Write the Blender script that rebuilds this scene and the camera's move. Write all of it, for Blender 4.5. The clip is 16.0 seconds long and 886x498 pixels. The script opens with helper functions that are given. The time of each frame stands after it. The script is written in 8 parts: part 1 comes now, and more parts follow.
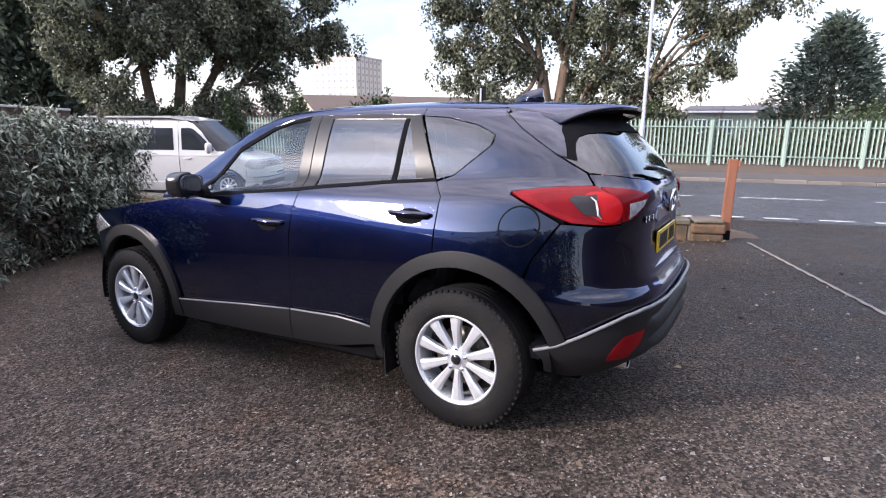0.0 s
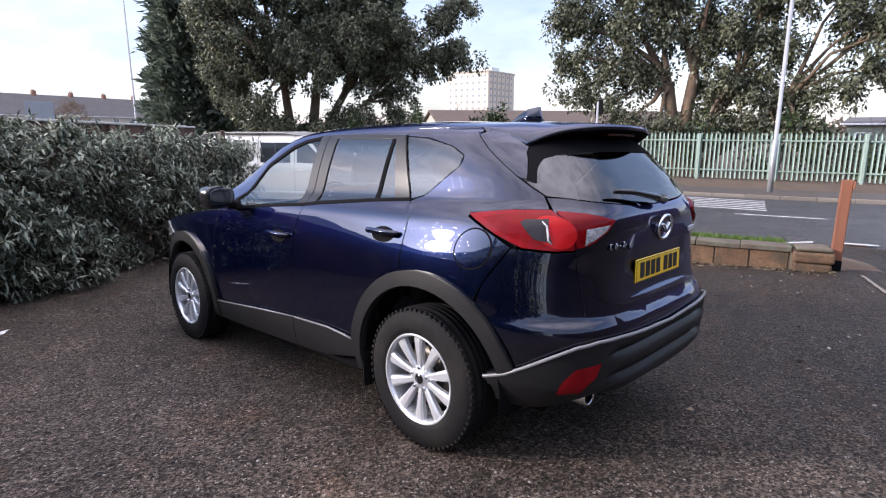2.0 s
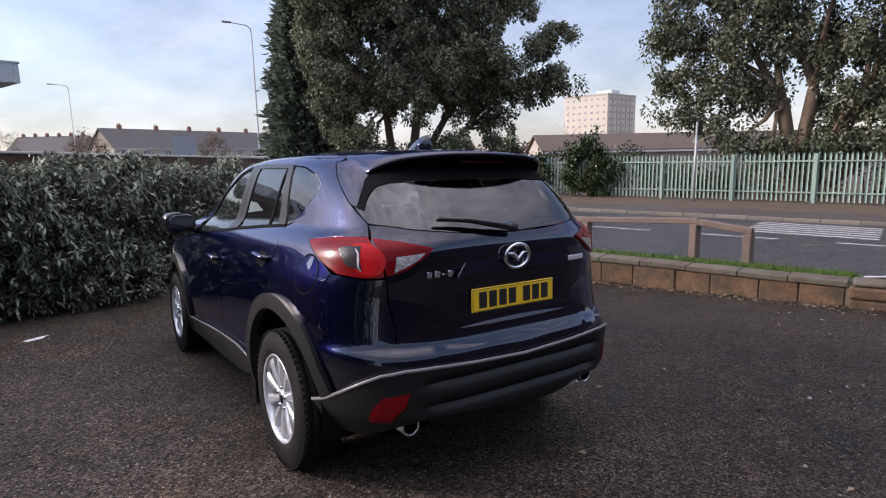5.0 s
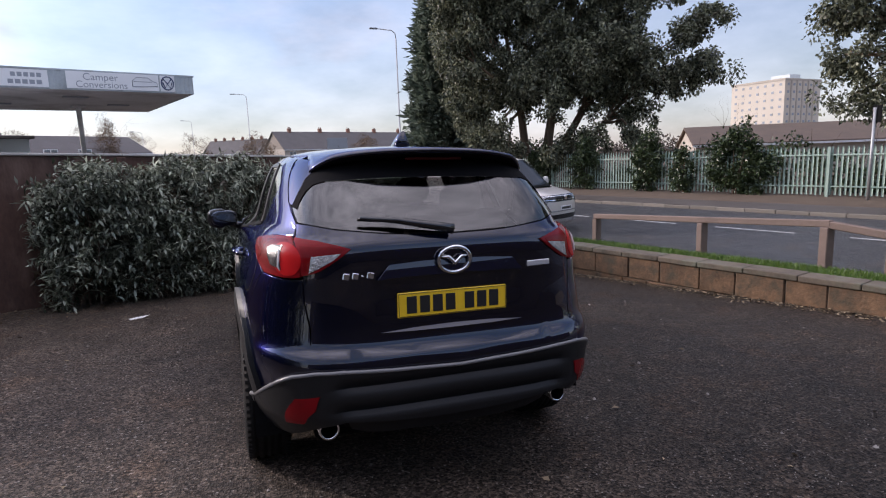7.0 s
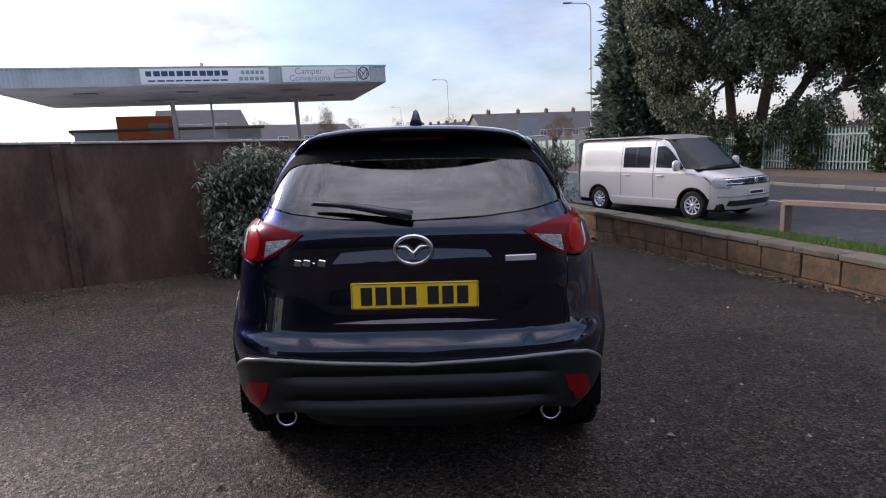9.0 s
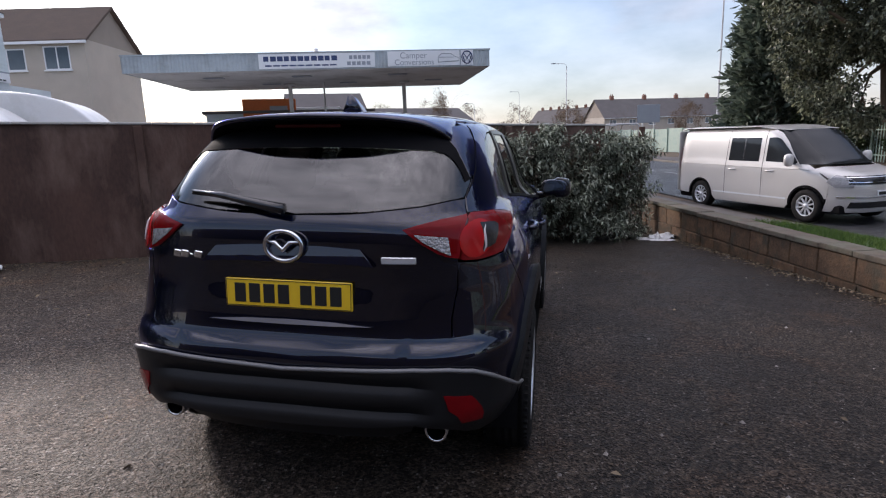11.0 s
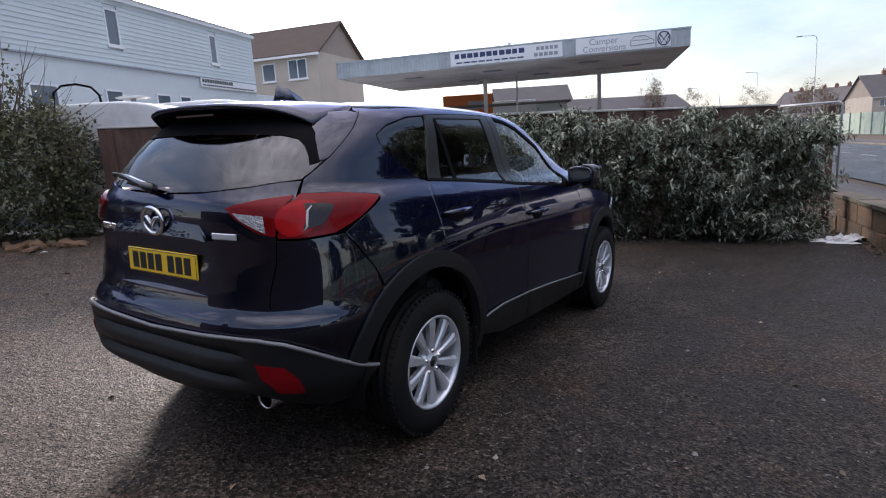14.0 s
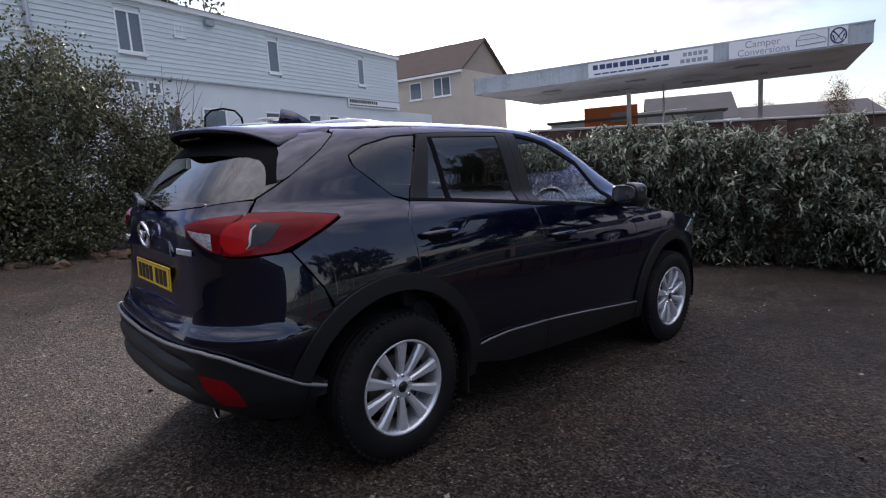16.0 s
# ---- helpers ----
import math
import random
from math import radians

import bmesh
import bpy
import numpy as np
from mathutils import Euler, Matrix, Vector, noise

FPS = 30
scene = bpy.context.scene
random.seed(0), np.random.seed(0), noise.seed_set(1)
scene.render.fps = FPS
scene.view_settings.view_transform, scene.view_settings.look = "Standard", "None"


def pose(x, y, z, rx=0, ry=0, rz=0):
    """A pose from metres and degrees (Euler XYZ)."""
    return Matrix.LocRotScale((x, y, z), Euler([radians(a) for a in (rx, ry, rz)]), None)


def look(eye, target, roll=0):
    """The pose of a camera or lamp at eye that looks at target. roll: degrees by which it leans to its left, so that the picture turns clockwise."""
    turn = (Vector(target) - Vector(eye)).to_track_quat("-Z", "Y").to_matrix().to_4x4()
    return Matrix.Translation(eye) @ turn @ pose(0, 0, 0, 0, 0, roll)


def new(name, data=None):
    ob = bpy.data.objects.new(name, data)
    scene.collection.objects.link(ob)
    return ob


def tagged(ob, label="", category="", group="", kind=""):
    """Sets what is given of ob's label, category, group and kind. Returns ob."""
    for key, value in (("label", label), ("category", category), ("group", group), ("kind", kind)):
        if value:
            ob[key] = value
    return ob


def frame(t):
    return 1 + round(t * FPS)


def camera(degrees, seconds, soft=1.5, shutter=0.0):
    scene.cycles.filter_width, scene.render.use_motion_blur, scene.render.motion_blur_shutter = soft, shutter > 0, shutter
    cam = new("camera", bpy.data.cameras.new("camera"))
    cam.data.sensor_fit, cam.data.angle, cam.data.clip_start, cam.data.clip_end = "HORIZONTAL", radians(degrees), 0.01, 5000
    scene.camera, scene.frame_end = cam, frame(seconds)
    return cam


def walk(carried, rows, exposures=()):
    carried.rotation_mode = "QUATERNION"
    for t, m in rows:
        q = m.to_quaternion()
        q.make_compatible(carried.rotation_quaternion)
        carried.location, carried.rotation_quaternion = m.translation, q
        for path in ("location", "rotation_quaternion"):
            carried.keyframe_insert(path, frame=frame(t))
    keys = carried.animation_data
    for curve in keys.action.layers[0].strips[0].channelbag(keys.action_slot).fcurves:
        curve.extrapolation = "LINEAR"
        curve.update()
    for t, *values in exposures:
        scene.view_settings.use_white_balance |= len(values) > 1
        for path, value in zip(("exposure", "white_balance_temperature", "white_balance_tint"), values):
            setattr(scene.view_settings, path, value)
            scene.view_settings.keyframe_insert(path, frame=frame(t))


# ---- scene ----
cam = camera(75.7, 16.0, 1.15)
# the yard falls to the front and to the right of the car: this turns the yard's own axes into true level ones
SLOPE = Vector((-0.029, -0.0437, 1)).rotation_difference(Vector((0, 0, 1))).to_matrix().to_4x4()
PATH = [
    (0, (-3.233, -1.329, 1.426), (-1.541, -0.327, 1.061), -1.1),
    (0.5, (-3.137, -1.493, 1.43), (-1.528, -0.354, 1.097), -2.6),
    (1, (-3.077, -1.739, 1.444), (-1.583, -0.453, 1.106), -0.4),
    (1.5, (-2.953, -1.872, 1.429), (-1.441, -0.603, 1.111), -0.6),
    (2, (-2.768, -1.96, 1.447), (-1.333, -0.602, 1.134), -0.7),
    (2.5, (-2.651, -2.097, 1.452), (-1.298, -0.652, 1.171), -2.4),
    (3, (-2.548, -2.346, 1.456), (-1.246, -0.857, 1.163), -0.2),
    (3.2, (-2.489, -2.407, 1.463), (-1.2, -0.903, 1.19), -0.4),
    (5.3, (-1.675, -2.858, 1.427), (-0.625, -1.17, 1.207), -1.3),
    (5.5, (-1.579, -2.861, 1.419), (-0.632, -1.115, 1.183), -1.4),
    (6, (-1.354, -2.913, 1.446), (-0.435, -1.151, 1.218), -1.3),
    (6.5, (-1.126, -3.109, 1.447), (-0.41, -1.253, 1.238), -1.1),
    (7, (-0.9, -3.157, 1.424), (-0.217, -1.29, 1.205), -1.3),
    (7.5, (-0.618, -3.103, 1.434), (-0.089, -1.186, 1.222), -0.3),
    (8, (-0.363, -3.178, 1.423), (-0.049, -1.211, 1.242), -1.3),
    (8.5, (-0.103, -3.208, 1.422), (0.072, -1.233, 1.158), -0.8),
    (9, (0.108, -3.096, 1.41), (0.118, -1.114, 1.142), -1.4),
    (9.2, (0.186, -3.057, 1.42), (0.131, -1.077, 1.144), -0.6),
    (11.3, (1.152, -2.763, 1.418), (0.632, -0.857, 1.107), -0.8),
    (11.5, (1.264, -2.755, 1.405), (0.627, -0.878, 1.137), -1.4),
    (12, (1.544, -2.686, 1.409), (0.764, -0.877, 1.066), -0.0),
    (12.5, (1.719, -2.532, 1.399), (0.823, -0.776, 1.062), 0.1),
    (13, (1.939, -2.416, 1.417), (0.98, -0.681, 1.151), -1.5),
    (13.5, (2.23, -2.362, 1.402), (1.191, -0.691, 1.048), -0.1),
    (14, (2.382, -2.225, 1.38), (1.314, -0.567, 1.045), -0.7),
    (14.5, (2.509, -2.044, 1.413), (1.308, -0.472, 1.117), -0.6),
    (15, (2.706, -1.933, 1.411), (1.353, -0.477, 1.184), -0.2),
    (15.5, (2.905, -1.807, 1.425), (1.467, -0.437, 1.186), -1.1),
    (16, (2.95, -1.607, 1.397), (1.485, -0.275, 1.115), -0.9),
]
walk(cam, [(t, SLOPE @ look(eye, target, roll)) for t, eye, target, roll in PATH], [(0, 1.2, 6250, 20), (2, 0.95, 6250, 20), (3, 0.7, 6250, 20), (5.5, 0.4, 6450, 21), (9, 0.3, 6250, 20), (11.5, 0.3, 6420, 18), (14, 0.5, 6400, 18), (16, 0.3, 6400, 18)])

# ---- light ----
SUN_AZ, SUN_EL = -50.0, 18.5          # degrees from +y towards +x, and above the horizon
world = bpy.data.worlds.new("sky")
scene.world = world
world.use_nodes = True
wn, wl = world.node_tree.nodes, world.node_tree.links
sky = wn.new("ShaderNodeTexSky")
sky.sky_type, sky.sun_disc = "NISHITA", False
sky.sun_elevation, sky.sun_rotation = radians(SUN_EL), radians(SUN_AZ)
sky.air_density, sky.dust_density, sky.ozone_density = 1.0, 0.25, 2.2
# broken cloud over the sky
w_co = wn.new("ShaderNodeTexCoord")
w_map = wn.new("ShaderNodeMapping")
w_map.inputs["Scale"].default_value = (1.0, 1.0, 2.6)
w_map.inputs["Location"].default_value = (0.35, 0.1, 0.0)
wl.new(w_co.outputs["Generated"], w_map.inputs["Vector"])
w_noise = wn.new("ShaderNodeTexNoise")
w_noise.inputs["Scale"].default_value, w_noise.inputs["Detail"].default_value, w_noise.inputs["Roughness"].default_value = 1.6, 6.0, 0.5
wl.new(w_map.outputs["Vector"], w_noise.inputs["Vector"])
w_ramp = wn.new("ShaderNodeValToRGB")
w_ramp.color_ramp.elements[0].position, w_ramp.color_ramp.elements[1].position = 0.50, 0.70
wl.new(w_noise.outputs["Fac"], w_ramp.inputs["Fac"])
w_mix = wn.new("ShaderNodeMix")
w_mix.data_type = "RGBA"
# cloud is about three times brighter overhead than low down
w_up = wn.new("ShaderNodeSeparateXYZ")
wl.new(w_co.outputs["Generated"], w_up.inputs[0])
w_lift = []
for op, v in (("MAXIMUM", 0.0), ("POWER", 2.0), ("MULTIPLY", 3.6), ("ADD", 1.0)):
    k = wn.new("ShaderNodeMath")
    k.operation = op
    k.inputs[1].default_value = v
    wl.new(w_lift[-1] if w_lift else w_up.outputs["Z"], k.inputs[0])
    w_lift.append(k.outputs[0])
w_cloud = wn.new("ShaderNodeVectorMath")
w_cloud.operation = "SCALE"
w_cloud.inputs[0].default_value = (2.85, 2.8, 2.95)
w_mot = wn.new("ShaderNodeTexNoise")
w_mot.inputs["Scale"].default_value, w_mot.inputs["Detail"].default_value, w_mot.inputs["Roughness"].default_value = 5.0, 5.0, 0.6
wl.new(w_map.outputs["Vector"], w_mot.inputs["Vector"])
w_dap = wn.new("ShaderNodeMapRange")
w_dap.inputs["From Min"].default_value, w_dap.inputs["From Max"].default_value = 0.3, 0.7
w_dap.inputs["To Min"].default_value, w_dap.inputs["To Max"].default_value = 0.62, 1.3
wl.new(w_mot.outputs["Fac"], w_dap.inputs["Value"])
w_bright = wn.new("ShaderNodeMath")
w_bright.operation = "MULTIPLY"
wl.new(w_lift[-1], w_bright.inputs[0])
wl.new(w_dap.outputs["Result"], w_bright.inputs[1])
wl.new(w_bright.outputs[0], w_cloud.inputs["Scale"])
w_lit = wn.new("ShaderNodeVectorMath")
w_lit.operation = "MULTIPLY_ADD"
w_lit.inputs[1].default_value = (0.22, 0.22, 0.22)
wl.new(sky.outputs["Color"], w_lit.inputs[0])
wl.new(w_cloud.outputs["Vector"], w_lit.inputs[2])
wl.new(w_lit.outputs["Vector"], w_mix.inputs["B"])
# pale haze towards the horizon
w_sep = wn.new("ShaderNodeSeparateXYZ")
wl.new(w_co.outputs["Generated"], w_sep.inputs[0])
w_haze = [w_sep.outputs["Z"]]
for op, v in (("SUBTRACT", 1.0), ("ABSOLUTE", 0.0), ("POWER", 3.4), ("MULTIPLY", 0.96)):
    k = wn.new("ShaderNodeMath")
    k.operation = op
    k.inputs[1].default_value = v
    wl.new(w_haze[-1], k.inputs[0])
    w_haze.append(k.outputs[0])
w_max = wn.new("ShaderNodeMath")
w_max.operation = "MAXIMUM"
wl.new(w_ramp.outputs["Color"], w_max.inputs[0])
wl.new(w_haze[-1], w_max.inputs[1])
# the cloud closes up overhead
w_deck = wn.new("ShaderNodeMapRange")
w_deck.interpolation_type = "SMOOTHSTEP"
w_deck.inputs["From Min"].default_value, w_deck.inputs["From Max"].default_value = 0.4, 0.8
w_deck.inputs["To Min"].default_value, w_deck.inputs["To Max"].default_value = 0.0, 0.75
wl.new(w_sep.outputs["Z"], w_deck.inputs["Value"])
w_top = wn.new("ShaderNodeMath")
w_top.operation = "MAXIMUM"
wl.new(w_max.outputs[0], w_top.inputs[0])
wl.new(w_deck.outputs["Result"], w_top.inputs[1])
wl.new(w_top.outputs[0], w_mix.inputs["Factor"])
wl.new(sky.outputs["Color"], w_mix.inputs["A"])
# veiled sun: thin cloud glows broadly round it
_a, _e = radians(SUN_AZ), radians(SUN_EL)
w_dot = wn.new("ShaderNodeVectorMath")
w_dot.operation = "DOT_PRODUCT"
w_dot.inputs[1].default_value = (math.sin(_a) * math.cos(_e), math.cos(_a) * math.cos(_e), math.sin(_e))
wl.new(w_co.outputs["Generated"], w_dot.inputs[0])
w_vals = []
for op, v in (("MAXIMUM", 0.0), ("POWER", 14.0), ("MULTIPLY", 2.0)):
    k = wn.new("ShaderNodeMath")
    k.operation = op
    k.inputs[1].default_value = v
    wl.new(w_vals[-1] if w_vals else w_dot.outputs["Value"], k.inputs[0])
    w_vals.append(k.outputs[0])
w_warm = wn.new("ShaderNodeVectorMath")
w_warm.operation = "SCALE"
w_warm.inputs[0].default_value = (1.06, 0.98, 0.86)
wl.new(w_vals[-1], w_warm.inputs["Scale"])
w_one = wn.new("ShaderNodeVectorMath")
w_one.operation = "ADD"
w_one.inputs[1].default_value = (1.0, 1.0, 1.0)
wl.new(w_warm.outputs["Vector"], w_one.inputs[0])
w_glow = wn.new("ShaderNodeVectorMath")
w_glow.operation = "MULTIPLY"
wl.new(w_mix.outputs["Result"], w_glow.inputs[0])
wl.new(w_one.outputs["Vector"], w_glow.inputs[1])
bg = wn["Background"]
bg.inputs["Strength"].default_value = 0.15
wl.new(w_glow.outputs["Vector"], bg.inputs["Color"])

sun_data = bpy.data.lights.new("sun", "SUN")
sun_data.energy, sun_data.angle, sun_data.color = 2.6, radians(8), (1.0, 0.9, 0.78)
sun = new("sun", sun_data)
_a, _e = radians(SUN_AZ), radians(SUN_EL)
sun.matrix_world = look((0, 0, 60), (-math.sin(_a) * math.cos(_e), -math.cos(_a) * math.cos(_e), 60 - math.sin(_e)))


# ---- materials ----
def nodes_of(name):
    m = bpy.data.materials.new(name)
    m.use_nodes = True
    return m, m.node_tree.nodes, m.node_tree.links, m.node_tree.nodes["Principled BSDF"]


def math_node(n, l, op, a, b):
    k = n.new("ShaderNodeMath")
    k.operation = op
    for i, v in enumerate((a, b)):
        if isinstance(v, (int, float)):
            k.inputs[i].default_value = v
        else:
            l.new(v, k.inputs[i])
    return k.outputs[0]


def noise_node(n, l, co, scale, detail=4.0, rough=0.55):
    k = n.new("ShaderNodeTexNoise")
    k.inputs["Scale"].default_value, k.inputs["Detail"].default_value, k.inputs["Roughness"].default_value = scale, detail, rough
    l.new(co, k.inputs["Vector"])
    return k.outputs["Fac"]


def mat(name, base, rough=0.6, metal=0.0, vary=0.3, scale=2.0, fine=40.0, bump=0.15, coat=0.0, rand=0.0, island=0.0, stain=None, stain_scale=1.0, spec=0.5, stretch=None):
    """A surface with broad and fine variation, relief, and a stain of another colour if given."""
    m, n, l, b = nodes_of(name)
    co = n.new("ShaderNodeTexCoord").outputs["Object"]
    if stretch:
        k = n.new("ShaderNodeMapping")
        k.inputs["Scale"].default_value = stretch
        l.new(co, k.inputs["Vector"])
        co = k.outputs["Vector"]
    broad, small = noise_node(n, l, co, scale), noise_node(n, l, co, fine, 3.0)
    v = math_node(n, l, "ADD", math_node(n, l, "MULTIPLY", broad, vary * 2), math_node(n, l, "MULTIPLY", small, vary))
    v = math_node(n, l, "ADD", v, 1 - 1.5 * vary)
    if rand:
        r = n.new("ShaderNodeObjectInfo").outputs["Random"]
        v = math_node(n, l, "ADD", v, math_node(n, l, "MULTIPLY", math_node(n, l, "SUBTRACT", r, 0.5), rand))
    if island:
        r = n.new("ShaderNodeNewGeometry").outputs["Random Per Island"]
        v = math_node(n, l, "ADD", v, math_node(n, l, "MULTIPLY", math_node(n, l, "SUBTRACT", r, 0.5), island))
    h = n.new("ShaderNodeHueSaturation")
    h.inputs["Color"].default_value = (*base, 1)
    l.new(v, h.inputs["Value"])
    colour = h.outputs["Color"]
    if stain:
        mx = n.new("ShaderNodeMix")
        mx.data_type = "RGBA"
        rp = n.new("ShaderNodeValToRGB")
        rp.color_ramp.elements[0].position, rp.color_ramp.elements[1].position = 0.48, 0.66
        l.new(noise_node(n, l, co, stain_scale, 6.0, 0.65), rp.inputs["Fac"])
        l.new(rp.outputs["Color"], mx.inputs["Factor"])
        l.new(colour, mx.inputs["A"])
        mx.inputs["B"].default_value = (*stain, 1)
        colour = mx.outputs["Result"]
    l.new(colour, b.inputs["Base Color"])
    rg = math_node(n, l, "ADD", math_node(n, l, "MULTIPLY", broad, 0.2), rough - 0.1)
    l.new(rg, b.inputs["Roughness"])
    b.inputs["Metallic"].default_value = metal
    b.inputs["Specular IOR Level"].default_value = spec
    b.inputs["Coat Weight"].default_value = coat
    b.inputs["Coat Roughness"].default_value = 0.03
    if bump:
        bp = n.new("ShaderNodeBump")
        bp.inputs["Strength"].default_value, bp.inputs["Distance"].default_value = bump, 0.01
        l.new(small, bp.inputs["Height"])
        l.new(bp.outputs["Normal"], b.inputs["Normal"])
    return m


def asphalt(name, base, wet, grit, warm, gloss=0.2, shade_across=None):
    """Damp tarmac: aggregate speckle, dull dry patches and darker wet ones with a sheen."""
    m, n, l, b = nodes_of(name)
    co = n.new("ShaderNodeTexCoord").outputs["Object"]
    big, mid = noise_node(n, l, co, 0.35, 5.0, 0.6), noise_node(n, l, co, 2.6, 5.0, 0.6)
    fine = noise_node(n, l, co, 55.0, 2.0, 0.7)
    vor = n.new("ShaderNodeTexVoronoi")
    vor.inputs["Scale"].default_value = grit
    l.new(co, vor.inputs["Vector"])
    stone = n.new("ShaderNodeValToRGB")
    stone.color_ramp.elements[0].position, stone.color_ramp.elements[1].position = 0.12, 0.55
    l.new(vor.outputs["Distance"], stone.inputs["Fac"])
    v = math_node(n, l, "ADD", math_node(n, l, "MULTIPLY", mid, 0.9), math_node(n, l, "MULTIPLY", fine, 0.9))
    v = math_node(n, l, "ADD", v, math_node(n, l, "MULTIPLY", big, 0.5))
    patch = noise_node(n, l, co, 9.0, 3.0, 0.6)
    v = math_node(n, l, "ADD", v, math_node(n, l, "MULTIPLY", patch, 0.8))
    v = math_node(n, l, "SUBTRACT", v, 0.55)
    cell = n.new("ShaderNodeSeparateColor")
    l.new(vor.outputs["Color"], cell.inputs["Color"])
    v = math_node(n, l, "MULTIPLY", v, math_node(n, l, "ADD", math_node(n, l, "MULTIPLY", math_node(n, l, "POWER", cell.outputs["Red"], 1.8), 2.1), 0.28))
    h = n.new("ShaderNodeHueSaturation")
    tone = n.new("ShaderNodeMix")
    tone.data_type = "RGBA"
    tone.inputs["A"].default_value, tone.inputs["B"].default_value = (*base, 1), (*warm, 1)
    l.new(mid, tone.inputs["Factor"])
    l.new(tone.outputs["Result"], h.inputs["Color"])
    l.new(v, h.inputs["Value"])
    # light chips of aggregate
    chip = n.new("ShaderNodeMix")
    chip.data_type = "RGBA"
    pick = n.new("ShaderNodeValToRGB")
    pick.color_ramp.elements[0].position, pick.color_ramp.elements[1].position = 0.86, 0.93
    l.new(vor.outputs["Color"], pick.inputs["Fac"])
    l.new(math_node(n, l, "MULTIPLY", pick.outputs["Color"], 0.7), chip.inputs["Factor"])
    l.new(h.outputs["Color"], chip.inputs["A"])
    chip.inputs["B"].default_value = (0.24, 0.22, 0.20, 1)
    # dark pits where stones have come out, and rusty worn patches
    hole = n.new("ShaderNodeTexVoronoi")
    hole.inputs["Scale"].default_value = grit * 0.36
    l.new(co, hole.inputs["Vector"])
    near = n.new("ShaderNodeValToRGB")
    near.color_ramp.elements[0].position, near.color_ramp.elements[1].position = 0.22, 0.34
    near.color_ramp.elements[0].color, near.color_ramp.elements[1].color = (1, 1, 1, 1), (0, 0, 0, 1)
    l.new(hole.outputs["Distance"], near.inputs["Fac"])
    rare = n.new("ShaderNodeValToRGB")
    rare.color_ramp.elements[0].position, rare.color_ramp.elements[1].position = 0.52, 0.58
    l.new(hole.outputs["Color"], rare.inputs["Fac"])
    pit = math_node(n, l, "MULTIPLY", near.outputs["Color"], rare.outputs["Color"])
    rust = n.new("ShaderNodeValToRGB")
    rust.color_ramp.elements[0].position, rust.color_ramp.elements[1].position = 0.54, 0.68
    l.new(noise_node(n, l, co, 1.7, 6.0, 0.65), rust.inputs["Fac"])
    worn = n.new("ShaderNodeMix")
    worn.data_type, worn.blend_type = "RGBA", "MULTIPLY"
    l.new(rust.outputs["Color"], worn.inputs["Factor"])
    l.new(chip.outputs["Result"], worn.inputs["A"])
    worn.inputs["B"].default_value = (1.32, 1.14, 1.0, 1)
    pitted = n.new("ShaderNodeMix")
    pitted.data_type = "RGBA"
    l.new(math_node(n, l, "MULTIPLY", pit, 0.8), pitted.inputs["Factor"])
    l.new(worn.outputs["Result"], pitted.inputs["A"])
    pitted.inputs["B"].default_value = (0.008, 0.007, 0.006, 1)
    colour = pitted.outputs["Result"]
    if shade_across:
        # yard's light and shade put into the colour: paler left, darker right, ragged border
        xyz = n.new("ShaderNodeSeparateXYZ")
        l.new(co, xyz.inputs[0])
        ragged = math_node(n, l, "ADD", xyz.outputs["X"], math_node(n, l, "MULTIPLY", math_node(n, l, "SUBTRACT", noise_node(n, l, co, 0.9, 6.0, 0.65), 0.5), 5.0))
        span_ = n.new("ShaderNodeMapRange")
        span_.inputs["From Min"].default_value, span_.inputs["From Max"].default_value, span_.inputs["To Min"].default_value, span_.inputs["To Max"].default_value = shade_across
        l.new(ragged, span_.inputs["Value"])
        yard_shade = n.new("ShaderNodeVectorMath")
        yard_shade.operation = "SCALE"
        l.new(colour, yard_shade.inputs[0])
        l.new(span_.outputs["Result"], yard_shade.inputs["Scale"])
        colour = yard_shade.outputs["Vector"]
    l.new(colour, b.inputs["Base Color"])
    damp = n.new("ShaderNodeValToRGB")
    damp.color_ramp.elements[0].position, damp.color_ramp.elements[1].position = 0.35, 0.7
    damp.color_ramp.elements[0].color, damp.color_ramp.elements[1].color = (wet, wet, wet, 1), (wet + 0.3, wet + 0.3, wet + 0.3, 1)
    l.new(math_node(n, l, "ADD", math_node(n, l, "MULTIPLY", big, 0.55), math_node(n, l, "MULTIPLY", mid, 0.45)), damp.inputs["Fac"])
    l.new(damp.outputs["Color"], b.inputs["Roughness"])
    b.inputs["Specular IOR Level"].default_value = gloss
    bp = n.new("ShaderNodeBump")
    bp.inputs["Strength"].default_value, bp.inputs["Distance"].default_value = 0.95, 0.009
    relief = math_node(n, l, "ADD", stone.outputs["Color"], math_node(n, l, "MULTIPLY", noise_node(n, l, co, 24.0, 3.0, 0.6), 2.2))
    l.new(math_node(n, l, "SUBTRACT", relief, math_node(n, l, "MULTIPLY", pit, 1.4)), bp.inputs["Height"])
    l.new(bp.outputs["Normal"], b.inputs["Normal"])
    return m


